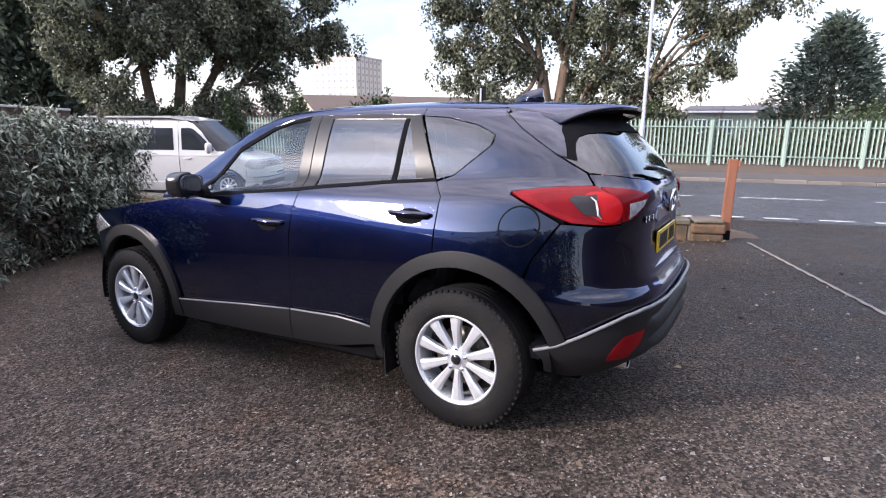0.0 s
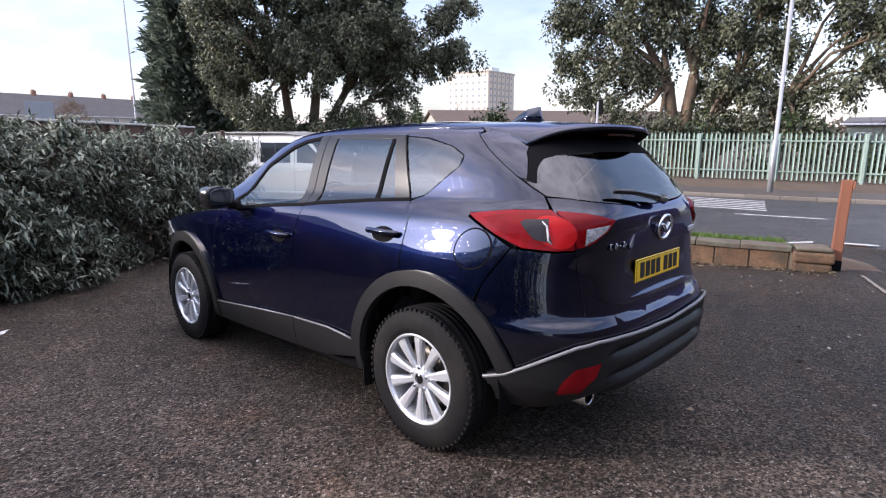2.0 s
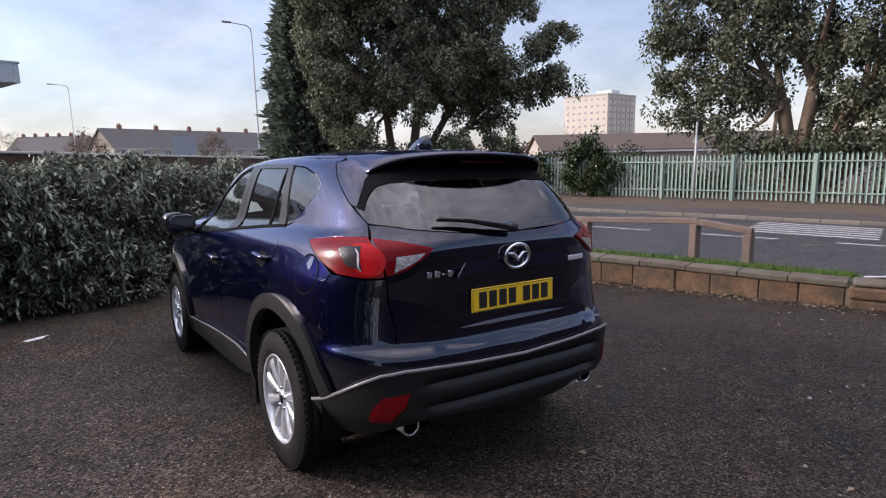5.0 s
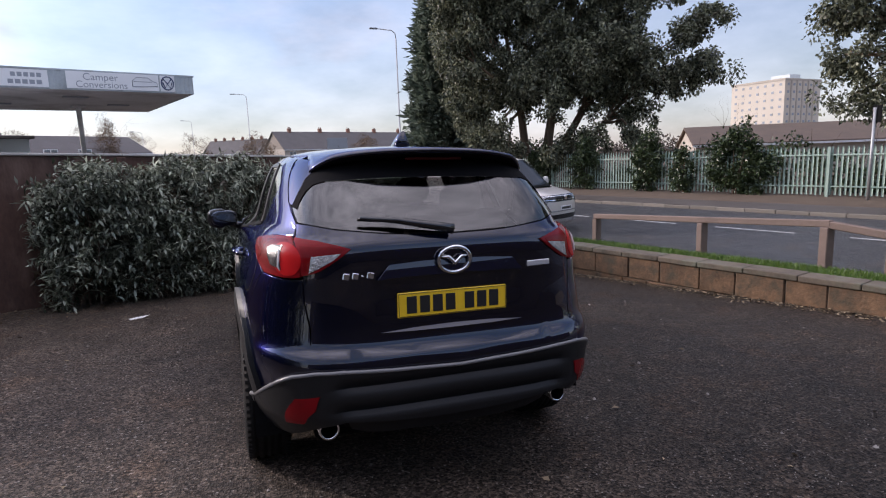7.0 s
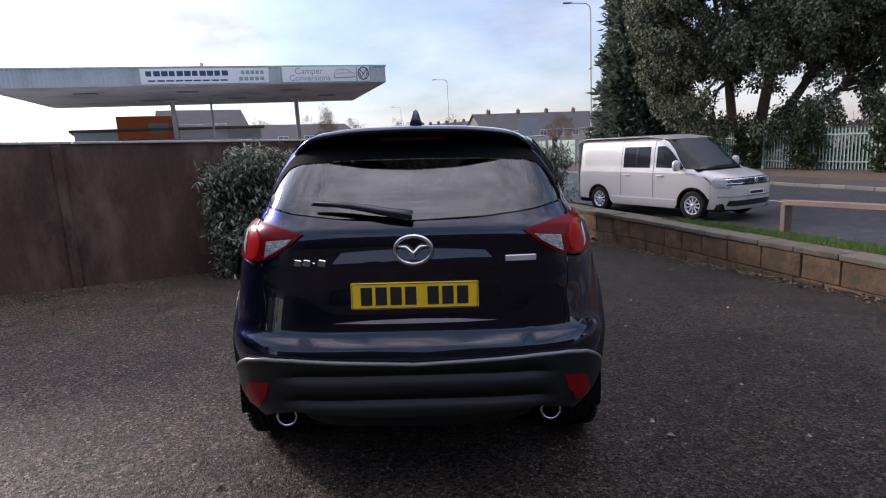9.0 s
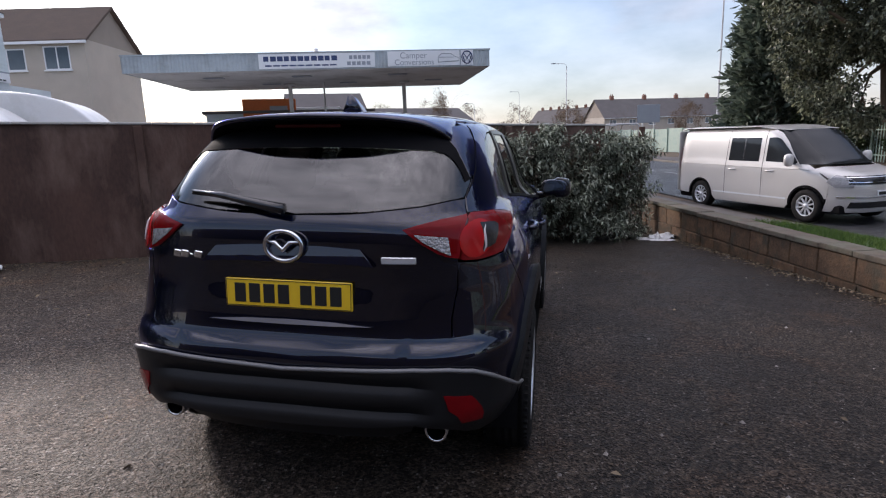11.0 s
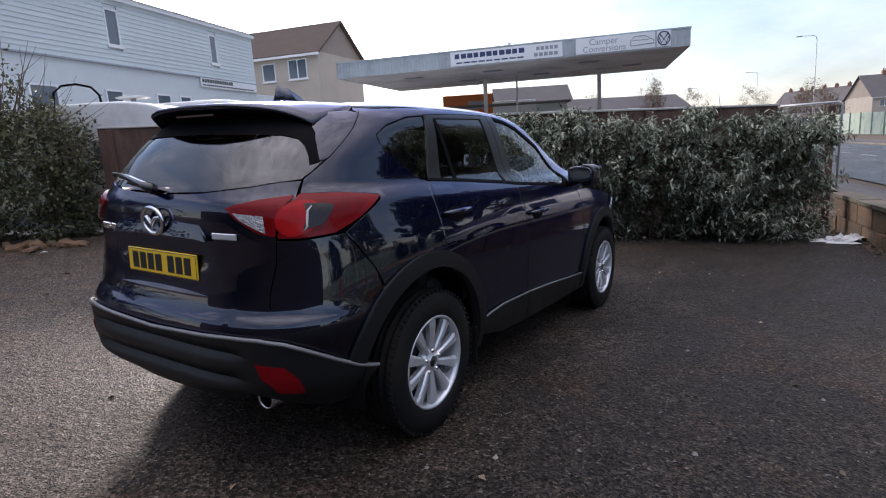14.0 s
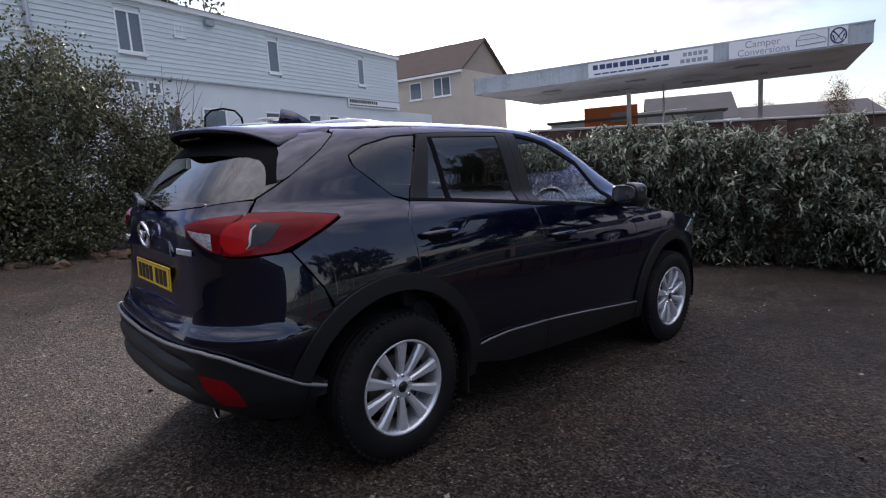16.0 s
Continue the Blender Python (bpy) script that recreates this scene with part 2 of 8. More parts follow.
def leaf_mat(name, dark, light, through_=0.25, rough=0.45, power=1.0):
    """Foliage: each leaf its own tone between two greens, letting some light through."""
    m, n, l, b = nodes_of(name)
    r = n.new("ShaderNodeNewGeometry").outputs["Random Per Island"]
    mx = n.new("ShaderNodeMix")
    mx.data_type = "RGBA"
    mx.inputs["A"].default_value, mx.inputs["B"].default_value = (*dark, 1), (*light, 1)
    l.new(math_node(n, l, "POWER", r, power), mx.inputs["Factor"])
    l.new(mx.outputs["Result"], b.inputs["Base Color"])
    b.inputs["Roughness"].default_value = rough
    tr = n.new("ShaderNodeBsdfTranslucent")
    l.new(mx.outputs["Result"], tr.inputs["Color"])
    ad = n.new("ShaderNodeMixShader")
    ad.inputs[0].default_value = through_
    l.new(b.outputs[0], ad.inputs[1])
    l.new(tr.outputs[0], ad.inputs[2])
    l.new(ad.outputs[0], n["Material Output"].inputs["Surface"])
    return m


def glass_mat(name, tint, gloss=1.0, rough=0.01, ior=1.7):
    """Thin pane: tinted see-through with a mirror sheen that grows at a glancing angle."""
    m, n, l, b = nodes_of(name)
    n.remove(b)
    tr = n.new("ShaderNodeBsdfTransparent")
    tr.inputs["Color"].default_value = (*tint, 1)
    gl = n.new("ShaderNodeBsdfGlossy")
    gl.inputs["Roughness"].default_value = rough
    gl.inputs["Color"].default_value = (gloss, gloss, gloss, 1)
    facing = n.new("ShaderNodeLayerWeight").outputs["Facing"]
    f0 = ((ior - 1) / (ior + 1)) ** 2
    sheen = math_node(n, l, "ADD", math_node(n, l, "MULTIPLY", math_node(n, l, "POWER", facing, 5.0), 1 - f0), f0)
    mx = n.new("ShaderNodeMixShader")
    l.new(sheen, mx.inputs[0])
    l.new(tr.outputs[0], mx.inputs[1])
    l.new(gl.outputs[0], mx.inputs[2])
    l.new(mx.outputs[0], n["Material Output"].inputs["Surface"])
    return m


def car_paint(name, base, flake=0.4, drops=True):
    """Metallic paint under clear coat, with beads of rain."""
    m, n, l, b = nodes_of(name)
    co = n.new("ShaderNodeTexCoord").outputs["Object"]
    h = n.new("ShaderNodeHueSaturation")
    h.inputs["Color"].default_value = (*base, 1)
    l.new(math_node(n, l, "ADD", math_node(n, l, "MULTIPLY", noise_node(n, l, co, 900.0, 1.0), 0.5), 0.75), h.inputs["Value"])
    l.new(h.outputs["Color"], b.inputs["Base Color"])
    b.inputs["Metallic"].default_value, b.inputs["Roughness"].default_value = flake, 0.30
    b.inputs["Specular IOR Level"].default_value = 0.06
    b.inputs["Specular Tint"].default_value = (min(1, base[0] * 50), min(1, base[1] * 60), min(1, base[2] * 60), 1)
    b.inputs["Coat Weight"].default_value, b.inputs["Coat Roughness"].default_value = 1.0, 0.015
    b.inputs["Coat IOR"].default_value = 1.72
    if drops:
        vor = n.new("ShaderNodeTexVoronoi")
        vor.inputs["Scale"].default_value = 105.0
        l.new(co, vor.inputs["Vector"])
        rp = n.new("ShaderNodeValToRGB")
        rp.color_ramp.elements[0].position, rp.color_ramp.elements[1].position = 0.1, 0.3
        rp.color_ramp.elements[0].color, rp.color_ramp.elements[1].color = (1, 1, 1, 1), (0, 0, 0, 1)
        l.new(vor.outputs["Distance"], rp.inputs["Fac"])
        few = n.new("ShaderNodeValToRGB")
        few.color_ramp.elements[0].position, few.color_ramp.elements[1].position = 0.62, 0.66
        l.new(vor.outputs["Color"], few.inputs["Fac"])
        patch = n.new("ShaderNodeValToRGB")
        patch.color_ramp.elements[0].position, patch.color_ramp.elements[1].position = 0.48, 0.6
        l.new(noise_node(n, l, co, 2.2, 3.0), patch.inputs["Fac"])
        k = math_node(n, l, "MULTIPLY", math_node(n, l, "MULTIPLY", rp.outputs["Color"], few.outputs["Color"]), patch.outputs["Color"])
        bp = n.new("ShaderNodeBump")
        bp.inputs["Strength"].default_value, bp.inputs["Distance"].default_value = 0.2, 0.0010
        l.new(k, bp.inputs["Height"])
        l.new(bp.outputs["Normal"], b.inputs["Normal"])
        l.new(bp.outputs["Normal"], b.inputs["Coat Normal"])
    return m


def lamp_plastic(name, base):
    m, n, l, b = nodes_of(name)
    co = n.new("ShaderNodeTexCoord").outputs["Object"]
    h = n.new("ShaderNodeHueSaturation")
    h.inputs["Color"].default_value = (*base, 1)
    l.new(math_node(n, l, "ADD", math_node(n, l, "MULTIPLY", noise_node(n, l, co, 14.0, 2.0), 0.6), 0.7), h.inputs["Value"])
    l.new(h.outputs["Color"], b.inputs["Base Color"])
    b.inputs["Roughness"].default_value = 0.25
    b.inputs["Specular IOR Level"].default_value = 0.1
    b.inputs["Coat Weight"].default_value, b.inputs["Coat Roughness"].default_value = 0.22, 0.02
    return m


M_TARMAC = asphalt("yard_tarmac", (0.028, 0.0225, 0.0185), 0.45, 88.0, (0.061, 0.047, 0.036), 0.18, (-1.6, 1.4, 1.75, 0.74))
M_ROAD = asphalt("road_tarmac", (0.05, 0.052, 0.057), 0.3, 60.0, (0.062, 0.062, 0.064))
M_PATHWAY = mat("footway_tarmac", (0.065, 0.054, 0.046), 0.65, vary=0.35, scale=0.8, fine=45, bump=0.3)
M_KERB = mat("kerb_concrete", (0.20, 0.175, 0.145), 0.8, vary=0.35, scale=1.5, fine=30, bump=0.3, rand=0.3, stain=(0.15, 0.14, 0.12), stain_scale=2)
M_SOIL = mat("bare_soil", (0.095, 0.066, 0.044), 0.95, vary=0.5, scale=2.0, fine=35, bump=0.6)
M_GRASS = leaf_mat("grass_blades", (0.035, 0.085, 0.015), (0.13, 0.20, 0.035), 0.3, 0.5)
M_TURF = mat("turf", (0.05, 0.09, 0.022), 0.9, vary=0.5, scale=1.5, fine=30, bump=0.6, stain=(0.09, 0.07, 0.04), stain_scale=1.3)
M_WALLBROWN = mat("brown_render", (0.082, 0.044, 0.032), 0.85, vary=0.75, scale=1.6, fine=34, bump=0.7, stain=(0.165, 0.105, 0.08), stain_scale=1.9, stretch=(1, 1, 0.4))
M_STONE = mat("block_stone", (0.135, 0.080, 0.044), 0.9, vary=0.8, scale=6, fine=30, bump=0.9, rand=0.35, stain=(0.065, 0.052, 0.034), stain_scale=4)
M_COPING = mat("coping_stone", (0.105, 0.083, 0.060), 0.85, vary=0.65, scale=6, fine=26, bump=0.5, rand=0.35, stain=(0.12, 0.12, 0.085), stain_scale=2.5)
M_COPEPALE = mat("pale_coping", (0.46, 0.44, 0.41), 0.7, vary=0.3, scale=3, fine=26, bump=0.3)
M_MORTAR = mat("mortar", (0.17, 0.14, 0.105), 0.95, vary=0.4, scale=4, fine=40, bump=0.5)
M_CLADWHITE = mat("white_boarding", (0.56, 0.63, 0.645), 0.55, vary=0.12, scale=0.7, fine=12, bump=0.08, rand=0.08, stain=(0.52, 0.56, 0.58), stain_scale=0.6)
M_RENDERWHITE = mat("white_render", (0.58, 0.635, 0.655), 0.75, vary=0.12, scale=0.8, fine=25, bump=0.1)
M_CREAM = mat("cream_render", (0.45, 0.40, 0.34), 0.85, vary=0.18, scale=0.8, fine=25, bump=0.15)
M_TAN = mat("tan_render", (0.29, 0.25, 0.21), 0.85, vary=0.2, scale=0.8, fine=25, bump=0.15)
M_ROOFTILE = mat("brown_roof_tiles", (0.095, 0.068, 0.052), 0.85, vary=0.35, scale=1.2, fine=10, bump=0.4, rand=0.2)
M_ROOFGREY = mat("grey_roof_tiles", (0.12, 0.11, 0.108), 0.85, vary=0.3, scale=0.6, fine=6, bump=0.3)
M_CORR = mat("grey_fascia_sheet", (0.38, 0.43, 0.46), 0.5, vary=0.18, scale=0.6, fine=12, bump=0.05, stain=(0.27, 0.30, 0.31), stain_scale=0.7)
M_SOFFIT = mat("grey_soffit", (0.60, 0.60, 0.60), 0.7, vary=0.2, scale=0.5, fine=10, bump=0.05, stain=(0.40, 0.39, 0.38), stain_scale=0.6)
M_SIGNWHITE = mat("sign_white", (0.74, 0.76, 0.78), 0.4, vary=0.08, scale=1, fine=20, bump=0)
M_SIGNBLUE = mat("sign_navy", (0.03, 0.05, 0.14), 0.5, vary=0.1, bump=0)
M_SIGNGREY = mat("sign_grey", (0.28, 0.31, 0.35), 0.5, vary=0.1, bump=0)
M_FENCE = mat("palisade_green", (0.32, 0.42, 0.355), 0.5, vary=0.22, scale=1.2, fine=18, bump=0.08, rand=0.22, stain=(0.20, 0.30, 0.26), stain_scale=1.2)
M_POSTMETAL = mat("galvanised", (0.40, 0.41, 0.42), 0.45, metal=0.5, vary=0.2, scale=2, fine=30, bump=0.05)
M_TIMBERRED = mat("red_stained_timber", (0.22, 0.085, 0.045), 0.75, vary=0.4, scale=2, fine=30, bump=0.35, stretch=(6, 6, 0.8))
M_TIMBER = mat("weathered_timber", (0.165, 0.118, 0.098), 0.8, vary=0.4, scale=2, fine=30, bump=0.35, rand=0.25)
M_BARK = mat("bark", (0.15, 0.105, 0.07), 0.95, vary=0.5, scale=3, fine=24, bump=0.8, stretch=(3, 3, 0.6))
M_TWIG = mat("twigs", (0.12, 0.085, 0.06), 0.9, vary=0.4, bump=0.2)
M_LEAFBUDD = leaf_mat("buddleia_leaves", (0.030, 0.040, 0.021), (0.54, 0.59, 0.46), 0.25, 0.5, 2.0)
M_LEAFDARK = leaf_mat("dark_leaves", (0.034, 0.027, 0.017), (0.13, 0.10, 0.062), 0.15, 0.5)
M_LEAFOAK = leaf_mat("evergreen_leaves", (0.022, 0.030, 0.017), (0.31, 0.325, 0.21), 0.3, 0.45, 1.4)
M_LEAFCON = leaf_mat("conifer_sprays", (0.035, 0.055, 0.042), (0.19, 0.23, 0.17), 0.3, 0.6)
M_LEAFIVY = leaf_mat("ivy_leaves", (0.012, 0.028, 0.012), (0.07, 0.10, 0.035), 0.15, 0.4)
M_LEAFBUSH = leaf_mat("bush_leaves", (0.030, 0.035, 0.017), (0.20, 0.20, 0.10), 0.2, 0.45)
M_PAINT = car_paint("navy_metallic_paint", (0.0010, 0.0029, 0.0160), 0.75)
M_CLAD = mat("black_cladding", (0.012, 0.0123, 0.0135), 0.44, vary=0.15, scale=5, fine=250, bump=0.1, spec=0.28)
# light grey holds the sky's sheen along the cladding edges as colour
M_CLADEDGE = mat("sheen_cladding_edge", (0.17, 0.17, 0.175), 0.32, vary=0.15, scale=5, fine=250, bump=0.05)
M_TRIM = mat("gloss_black_trim", (0.012, 0.012, 0.014), 0.2, vary=0.1, bump=0, coat=0.6)
M_FRAMEGREY = mat("satin_window_frame", (0.022, 0.021, 0.020), 0.3, vary=0.1, bump=0, coat=0.0, spec=0.3)
M_DARK = mat("black_underside", (0.006, 0.006, 0.007), 0.85, vary=0.3, bump=0.1, spec=0.08)
M_RUBBER = mat("tyre_rubber", (0.008, 0.008, 0.0085), 0.75, vary=0.3, scale=6, fine=80, bump=0.3, spec=0.2, stain=(0.017, 0.0155, 0.014), stain_scale=4)
M_ALLOY = mat("silver_alloy", (0.68, 0.70, 0.73), 0.3, metal=0.55, vary=0.08, scale=5, fine=60, bump=0.02, coat=0.5)
M_CHROME = mat("chrome", (0.78, 0.79, 0.81), 0.1, metal=1.0, vary=0.04, bump=0)
# the mirror's dark reflection is put into its tint
M_MIRROR = mat("mirror_dark_reflection", (0.20, 0.22, 0.26), 0.1, metal=1.0, vary=0.04, bump=0)
M_DISC = mat("brake_disc", (0.12, 0.11, 0.10), 0.45, metal=0.8, vary=0.3, bump=0.1)
M_GLASS = glass_mat("clear_car_glass", (0.86, 0.90, 0.88), ior=1.6)
M_GLASSTINT = glass_mat("privacy_glass", (0.16, 0.15, 0.15), 1.0, ior=1.95)
M_PANE = mat("window_pane", (0.10, 0.13, 0.16), 0.08, vary=0.2, scale=0.5, fine=3, bump=0, coat=0.5)
M_VANGLASS = mat("dark_van_glass", (0.018, 0.020, 0.022), 0.06, vary=0.2, scale=0.5, fine=3, bump=0, spec=0.3)
M_RED = lamp_plastic("red_lamp_lens", (0.19, 0.004, 0.007))
M_BRAKE = lamp_plastic("dark_red_lens", (0.035, 0.002, 0.002))
# darker copy of the red lens, for shade painted inside the lamps
M_LAMPDARK = lamp_plastic("shaded_red_lens", (0.15, 0.002, 0.003))
M_REDDEEP = lamp_plastic("deep_red_lens", (0.38, 0.009, 0.010))
M_CLEARLENS = mat("clear_lamp_lens", (0.40, 0.39, 0.39), 0.2, metal=0.5, vary=0.8, scale=45, fine=110, bump=0.8, coat=1.0)
M_SMOKE = mat("smoked_lamp_lens", (0.022, 0.019, 0.020), 0.2, metal=0.0, vary=0.5, scale=20, fine=90, bump=0.2, coat=0.15, spec=0.3)
M_CRESCENT = mat("white_lamp_trim", (0.55, 0.53, 0.53), 0.25, vary=0.1, bump=0, coat=0.3)
M_PLATE = mat("yellow_plate", (0.80, 0.52, 0.02), 0.4, vary=0.08, bump=0, coat=0.3)
M_INK = mat("black_lettering", (0.012, 0.012, 0.012), 0.5, vary=0.05, bump=0)
M_SEAT = mat("black_seat_cloth", (0.03, 0.03, 0.032), 0.9, vary=0.2, fine=120, bump=0.2)
M_PAPER = mat("white_paper", (0.75, 0.75, 0.74), 0.8, vary=0.1, bump=0.05)
M_SILVERVAN = mat("silver_van_paint", (0.60, 0.58, 0.55), 0.35, metal=0.25, vary=0.05, fine=200, bump=0, coat=0.8)
M_ORANGE = mat("orange_board", (0.55, 0.14, 0.03), 0.6, vary=0.15, bump=0.05)
M_BINGREEN = mat("bin_plastic", (0.009, 0.019, 0.015), 0.5, vary=0.15, bump=0.05)
M_LINE = mat("road_paint", (0.47, 0.47, 0.46), 0.7, vary=0.25, scale=6, fine=40, bump=0.1, stain=(0.25, 0.25, 0.25), stain_scale=5)
M_CARAVAN = mat("caravan_white", (0.74, 0.74, 0.73), 0.35, vary=0.08, bump=0, stain=(0.6, 0.6, 0.57), stain_scale=1.2)
M_BRICKRED = mat("red_brick", (0.24, 0.12, 0.085), 0.85, vary=0.3, scale=3, fine=20, bump=0.3)
M_BANK = mat("distant_woods", (0.07, 0.065, 0.06), 0.95, vary=0.4, scale=0.1, fine=0.9, bump=0)


# ---- mesh helpers ----
def link(name, bm, material, parent=None, smooth=False, label=""):
    me = bpy.data.meshes.new(name)
    if smooth:
        for f in bm.faces:
            f.smooth = True
    bm.to_mesh(me)
    bm.free()
    me.materials.append(material)
    if "surface_normal" in me.attributes:
        ns = [tuple(d.vector) for d in me.attributes["surface_normal"].data]
        own = [tuple(v.normal) for v in me.vertices]
        me.attributes.remove(me.attributes["surface_normal"])
        me.normals_split_custom_set_from_vertices([a if a != (0.0, 0.0, 0.0) else b for a, b in zip(ns, own)])
    ob = new(name, me)
    ob.parent = parent
    if label:
        ob["label"] = label
    return ob


def part(name, bm, material, parent, label="", smooth=False):
    return link(name, bm, material, parent, smooth, label)


def thing(name, label, category, m=None, group="", kind=""):
    ob = new(name)
    if m is not None:
        ob.matrix_basis = m
    return tagged(ob, label, category, group, kind)


def box(x0, x1, y0, y1, z0, z1, bevel=0.0, seg=1, m=None):
    bm = bmesh.new()
    bmesh.ops.create_cube(bm, size=1.0)
    for v in bm.verts:
        v.co = Vector(((x0 + x1) / 2 + v.co.x * (x1 - x0), (y0 + y1) / 2 + v.co.y * (y1 - y0), (z0 + z1) / 2 + v.co.z * (z1 - z0)))
    if bevel:
        bmesh.ops.bevel(bm, geom=bm.edges[:], offset=bevel, segments=seg, affect="EDGES", profile=0.5)
    if m is not None:
        bm.transform(m)
    return bm


def merge(*parts):
    out = bmesh.new()
    for b in parts:
        me = bpy.data.meshes.new("tmp")
        b.to_mesh(me)
        b.free()
        out.from_mesh(me)
        bpy.data.meshes.remove(me)
    return out


def tube(points, radii, sides=8, cap=True):
    """A round bar along points, with a radius at each of them."""
    bm = bmesh.new()
    pts = [Vector(p) for p in points]
    if isinstance(radii, (int, float)):
        radii = [radii] * len(pts)
    rings = []
    up = Vector((0.31, 0.17, 0.93))
    for i, p in enumerate(pts):
        d = (pts[min(i + 1, len(pts) - 1)] - pts[max(i - 1, 0)]).normalized()
        a = d.cross(up if abs(d.dot(up)) < 0.95 else Vector((1, 0, 0))).normalized()
        b = d.cross(a)
        rings.append([bm.verts.new(p + (a * math.cos(k * math.tau / sides) + b * math.sin(k * math.tau / sides)) * radii[i]) for k in range(sides)])
    for r, s in zip(rings, rings[1:]):
        for k in range(sides):
            bm.faces.new((r[k], r[(k + 1) % sides], s[(k + 1) % sides], s[k]))
    if cap:
        bm.faces.new(rings[0][::-1])
        bm.faces.new(rings[-1])
    bmesh.ops.recalc_face_normals(bm, faces=bm.faces[:])
    for f in bm.faces:
        f.smooth = len(f.verts) == 4
    return bm


def lathe(profile, sides=48, m=None, axis="x"):
    """Turns (along, radius) pairs about an axis."""
    bm = bmesh.new()
    rings = []
    for a, r in profile:
        ring = []
        for k in range(sides):
            c, s = math.cos(k * math.tau / sides) * r, math.sin(k * math.tau / sides) * r
            ring.append(bm.verts.new((a, c, s) if axis == "x" else (c, s, a)))
        rings.append(ring)
    for r, s in zip(rings, rings[1:]):
        for k in range(sides):
            bm.faces.new((r[k], r[(k + 1) % sides], s[(k + 1) % sides], s[k]))
    bmesh.ops.recalc_face_normals(bm, faces=bm.faces[:])
    for f in bm.faces:
        f.smooth = True
    if m is not None:
        bm.transform(m)
    return bm


def prism(outline, z0, z1):
    """A flat outline (x, y) raised from z0 to z1."""
    bm = bmesh.new()
    lo = [bm.verts.new((x, y, z0)) for x, y in outline]
    hi = [bm.verts.new((x, y, z1)) for x, y in outline]
    bm.faces.new(lo[::-1])
    bm.faces.new(hi)
    for i in range(len(lo)):
        j = (i + 1) % len(lo)
        bm.faces.new((lo[i], lo[j], hi[j], hi[i]))
    bmesh.ops.recalc_face_normals(bm, faces=bm.faces[:])
    return bm


def raw(name, verts, faces, material, parent=None, label="", smooth=False):
    me = bpy.data.meshes.new(name)
    me.from_pydata(verts, [], faces)
    me.materials.append(material)
    if smooth:
        me.shade_smooth()
    ob = new(name, me)
    ob.parent = parent
    if label:
        ob["label"] = label
    return ob


def lettering(name, text, size, material, parent, m, depth=0.004):
    """Raised lettering in the built-in font, lying in its own x-y plane, centred."""
    cu = bpy.data.curves.new(name, "FONT")
    cu.body, cu.size, cu.extrude, cu.align_x, cu.align_y = text, size, depth, "CENTER", "CENTER"
    tmp = bpy.data.objects.new(name, cu)
    scene.collection.objects.link(tmp)
    me = bpy.data.meshes.new_from_object(tmp.evaluated_get(bpy.context.evaluated_depsgraph_get()))
    bpy.data.objects.remove(tmp)
    me.materials.clear()
    me.materials.append(material)
    ob = new(name, me)
    ob.parent = parent
    ob.matrix_basis = m
    return ob


class Curve:
    """A smooth curve y(x) through a few control points, with no overshoot."""

    def __init__(self, *pts):
        self.x, self.y = [p[0] for p in pts], [p[1] for p in pts]
        x, y = self.x, self.y
        d = [(y[i + 1] - y[i]) / (x[i + 1] - x[i]) for i in range(len(x) - 1)]
        self.s = [d[0]] + [0.0 if a * b <= 0 else 2 * a * b / (a + b) for a, b in zip(d, d[1:])] + [d[-1]]

    def __call__(self, v):
        x, y, s = self.x, self.y, self.s
        if v <= x[0]:
            return y[0]
        if v >= x[-1]:
            return y[-1]
        i = max(k for k in range(len(x) - 1) if x[k] <= v)
        h = x[i + 1] - x[i]
        t = (v - x[i]) / h
        return (y[i] * (1 + 2 * t) * (1 - t) ** 2 + s[i] * h * t * (1 - t) ** 2 + y[i + 1] * t * t * (3 - 2 * t) + s[i + 1] * h * t * t * (t - 1))

# ---- the lie of the land ----
CORNER = Vector((5.65, -0.4))                       # end of the low stone wall at the gateway
ALONG = Vector((-0.27, 0.963)).normalized()         # the road's direction
ACROSS = Vector((ALONG.y, -ALONG.x))                # from the yard towards the road
ROAD_Z = -0.45


def road_xy(s, d):
    p = CORNER + ALONG * s + ACROSS * d
    return p.x, p.y


def step(a, b, v):
    t = min(1.0, max(0.0, (v - a) / (b - a)))
    return t * t * (3 - 2 * t)


def kerb_d(s):
    return 3.0 - 0.05 * min(max(s - 2, 0), 14)


def level(x, y):
    """Height of the ground."""
    q = Vector((x, y)) - CORNER
    s, d = q.dot(ALONG), q.dot(ACROSS)
    yard = min(0.42, max(-0.52, -(0.029 * x + 0.0437 * y)))
    if d <= 0.06:
        return yard
    open_ = 1 - step(-0.6, 0.1, s)                    # the gateway
    drive = yard + (ROAD_Z + 0.1 - yard) * step(0.0, 3.0, d) - 0.1 * step(3.0, 6.0, d)
    k = kerb_d(s)
    verge = 0.04 - 0.40 * step(0.3, k, d) if d < k else ROAD_Z
    if d >= k:
        drive = min(drive, ROAD_Z + 0.12 * (1 - step(k, 6.0, d)))
    z = drive * open_ + verge * (1 - open_)
    if d > 11.2:
        z = ROAD_Z + 0.1
    return z


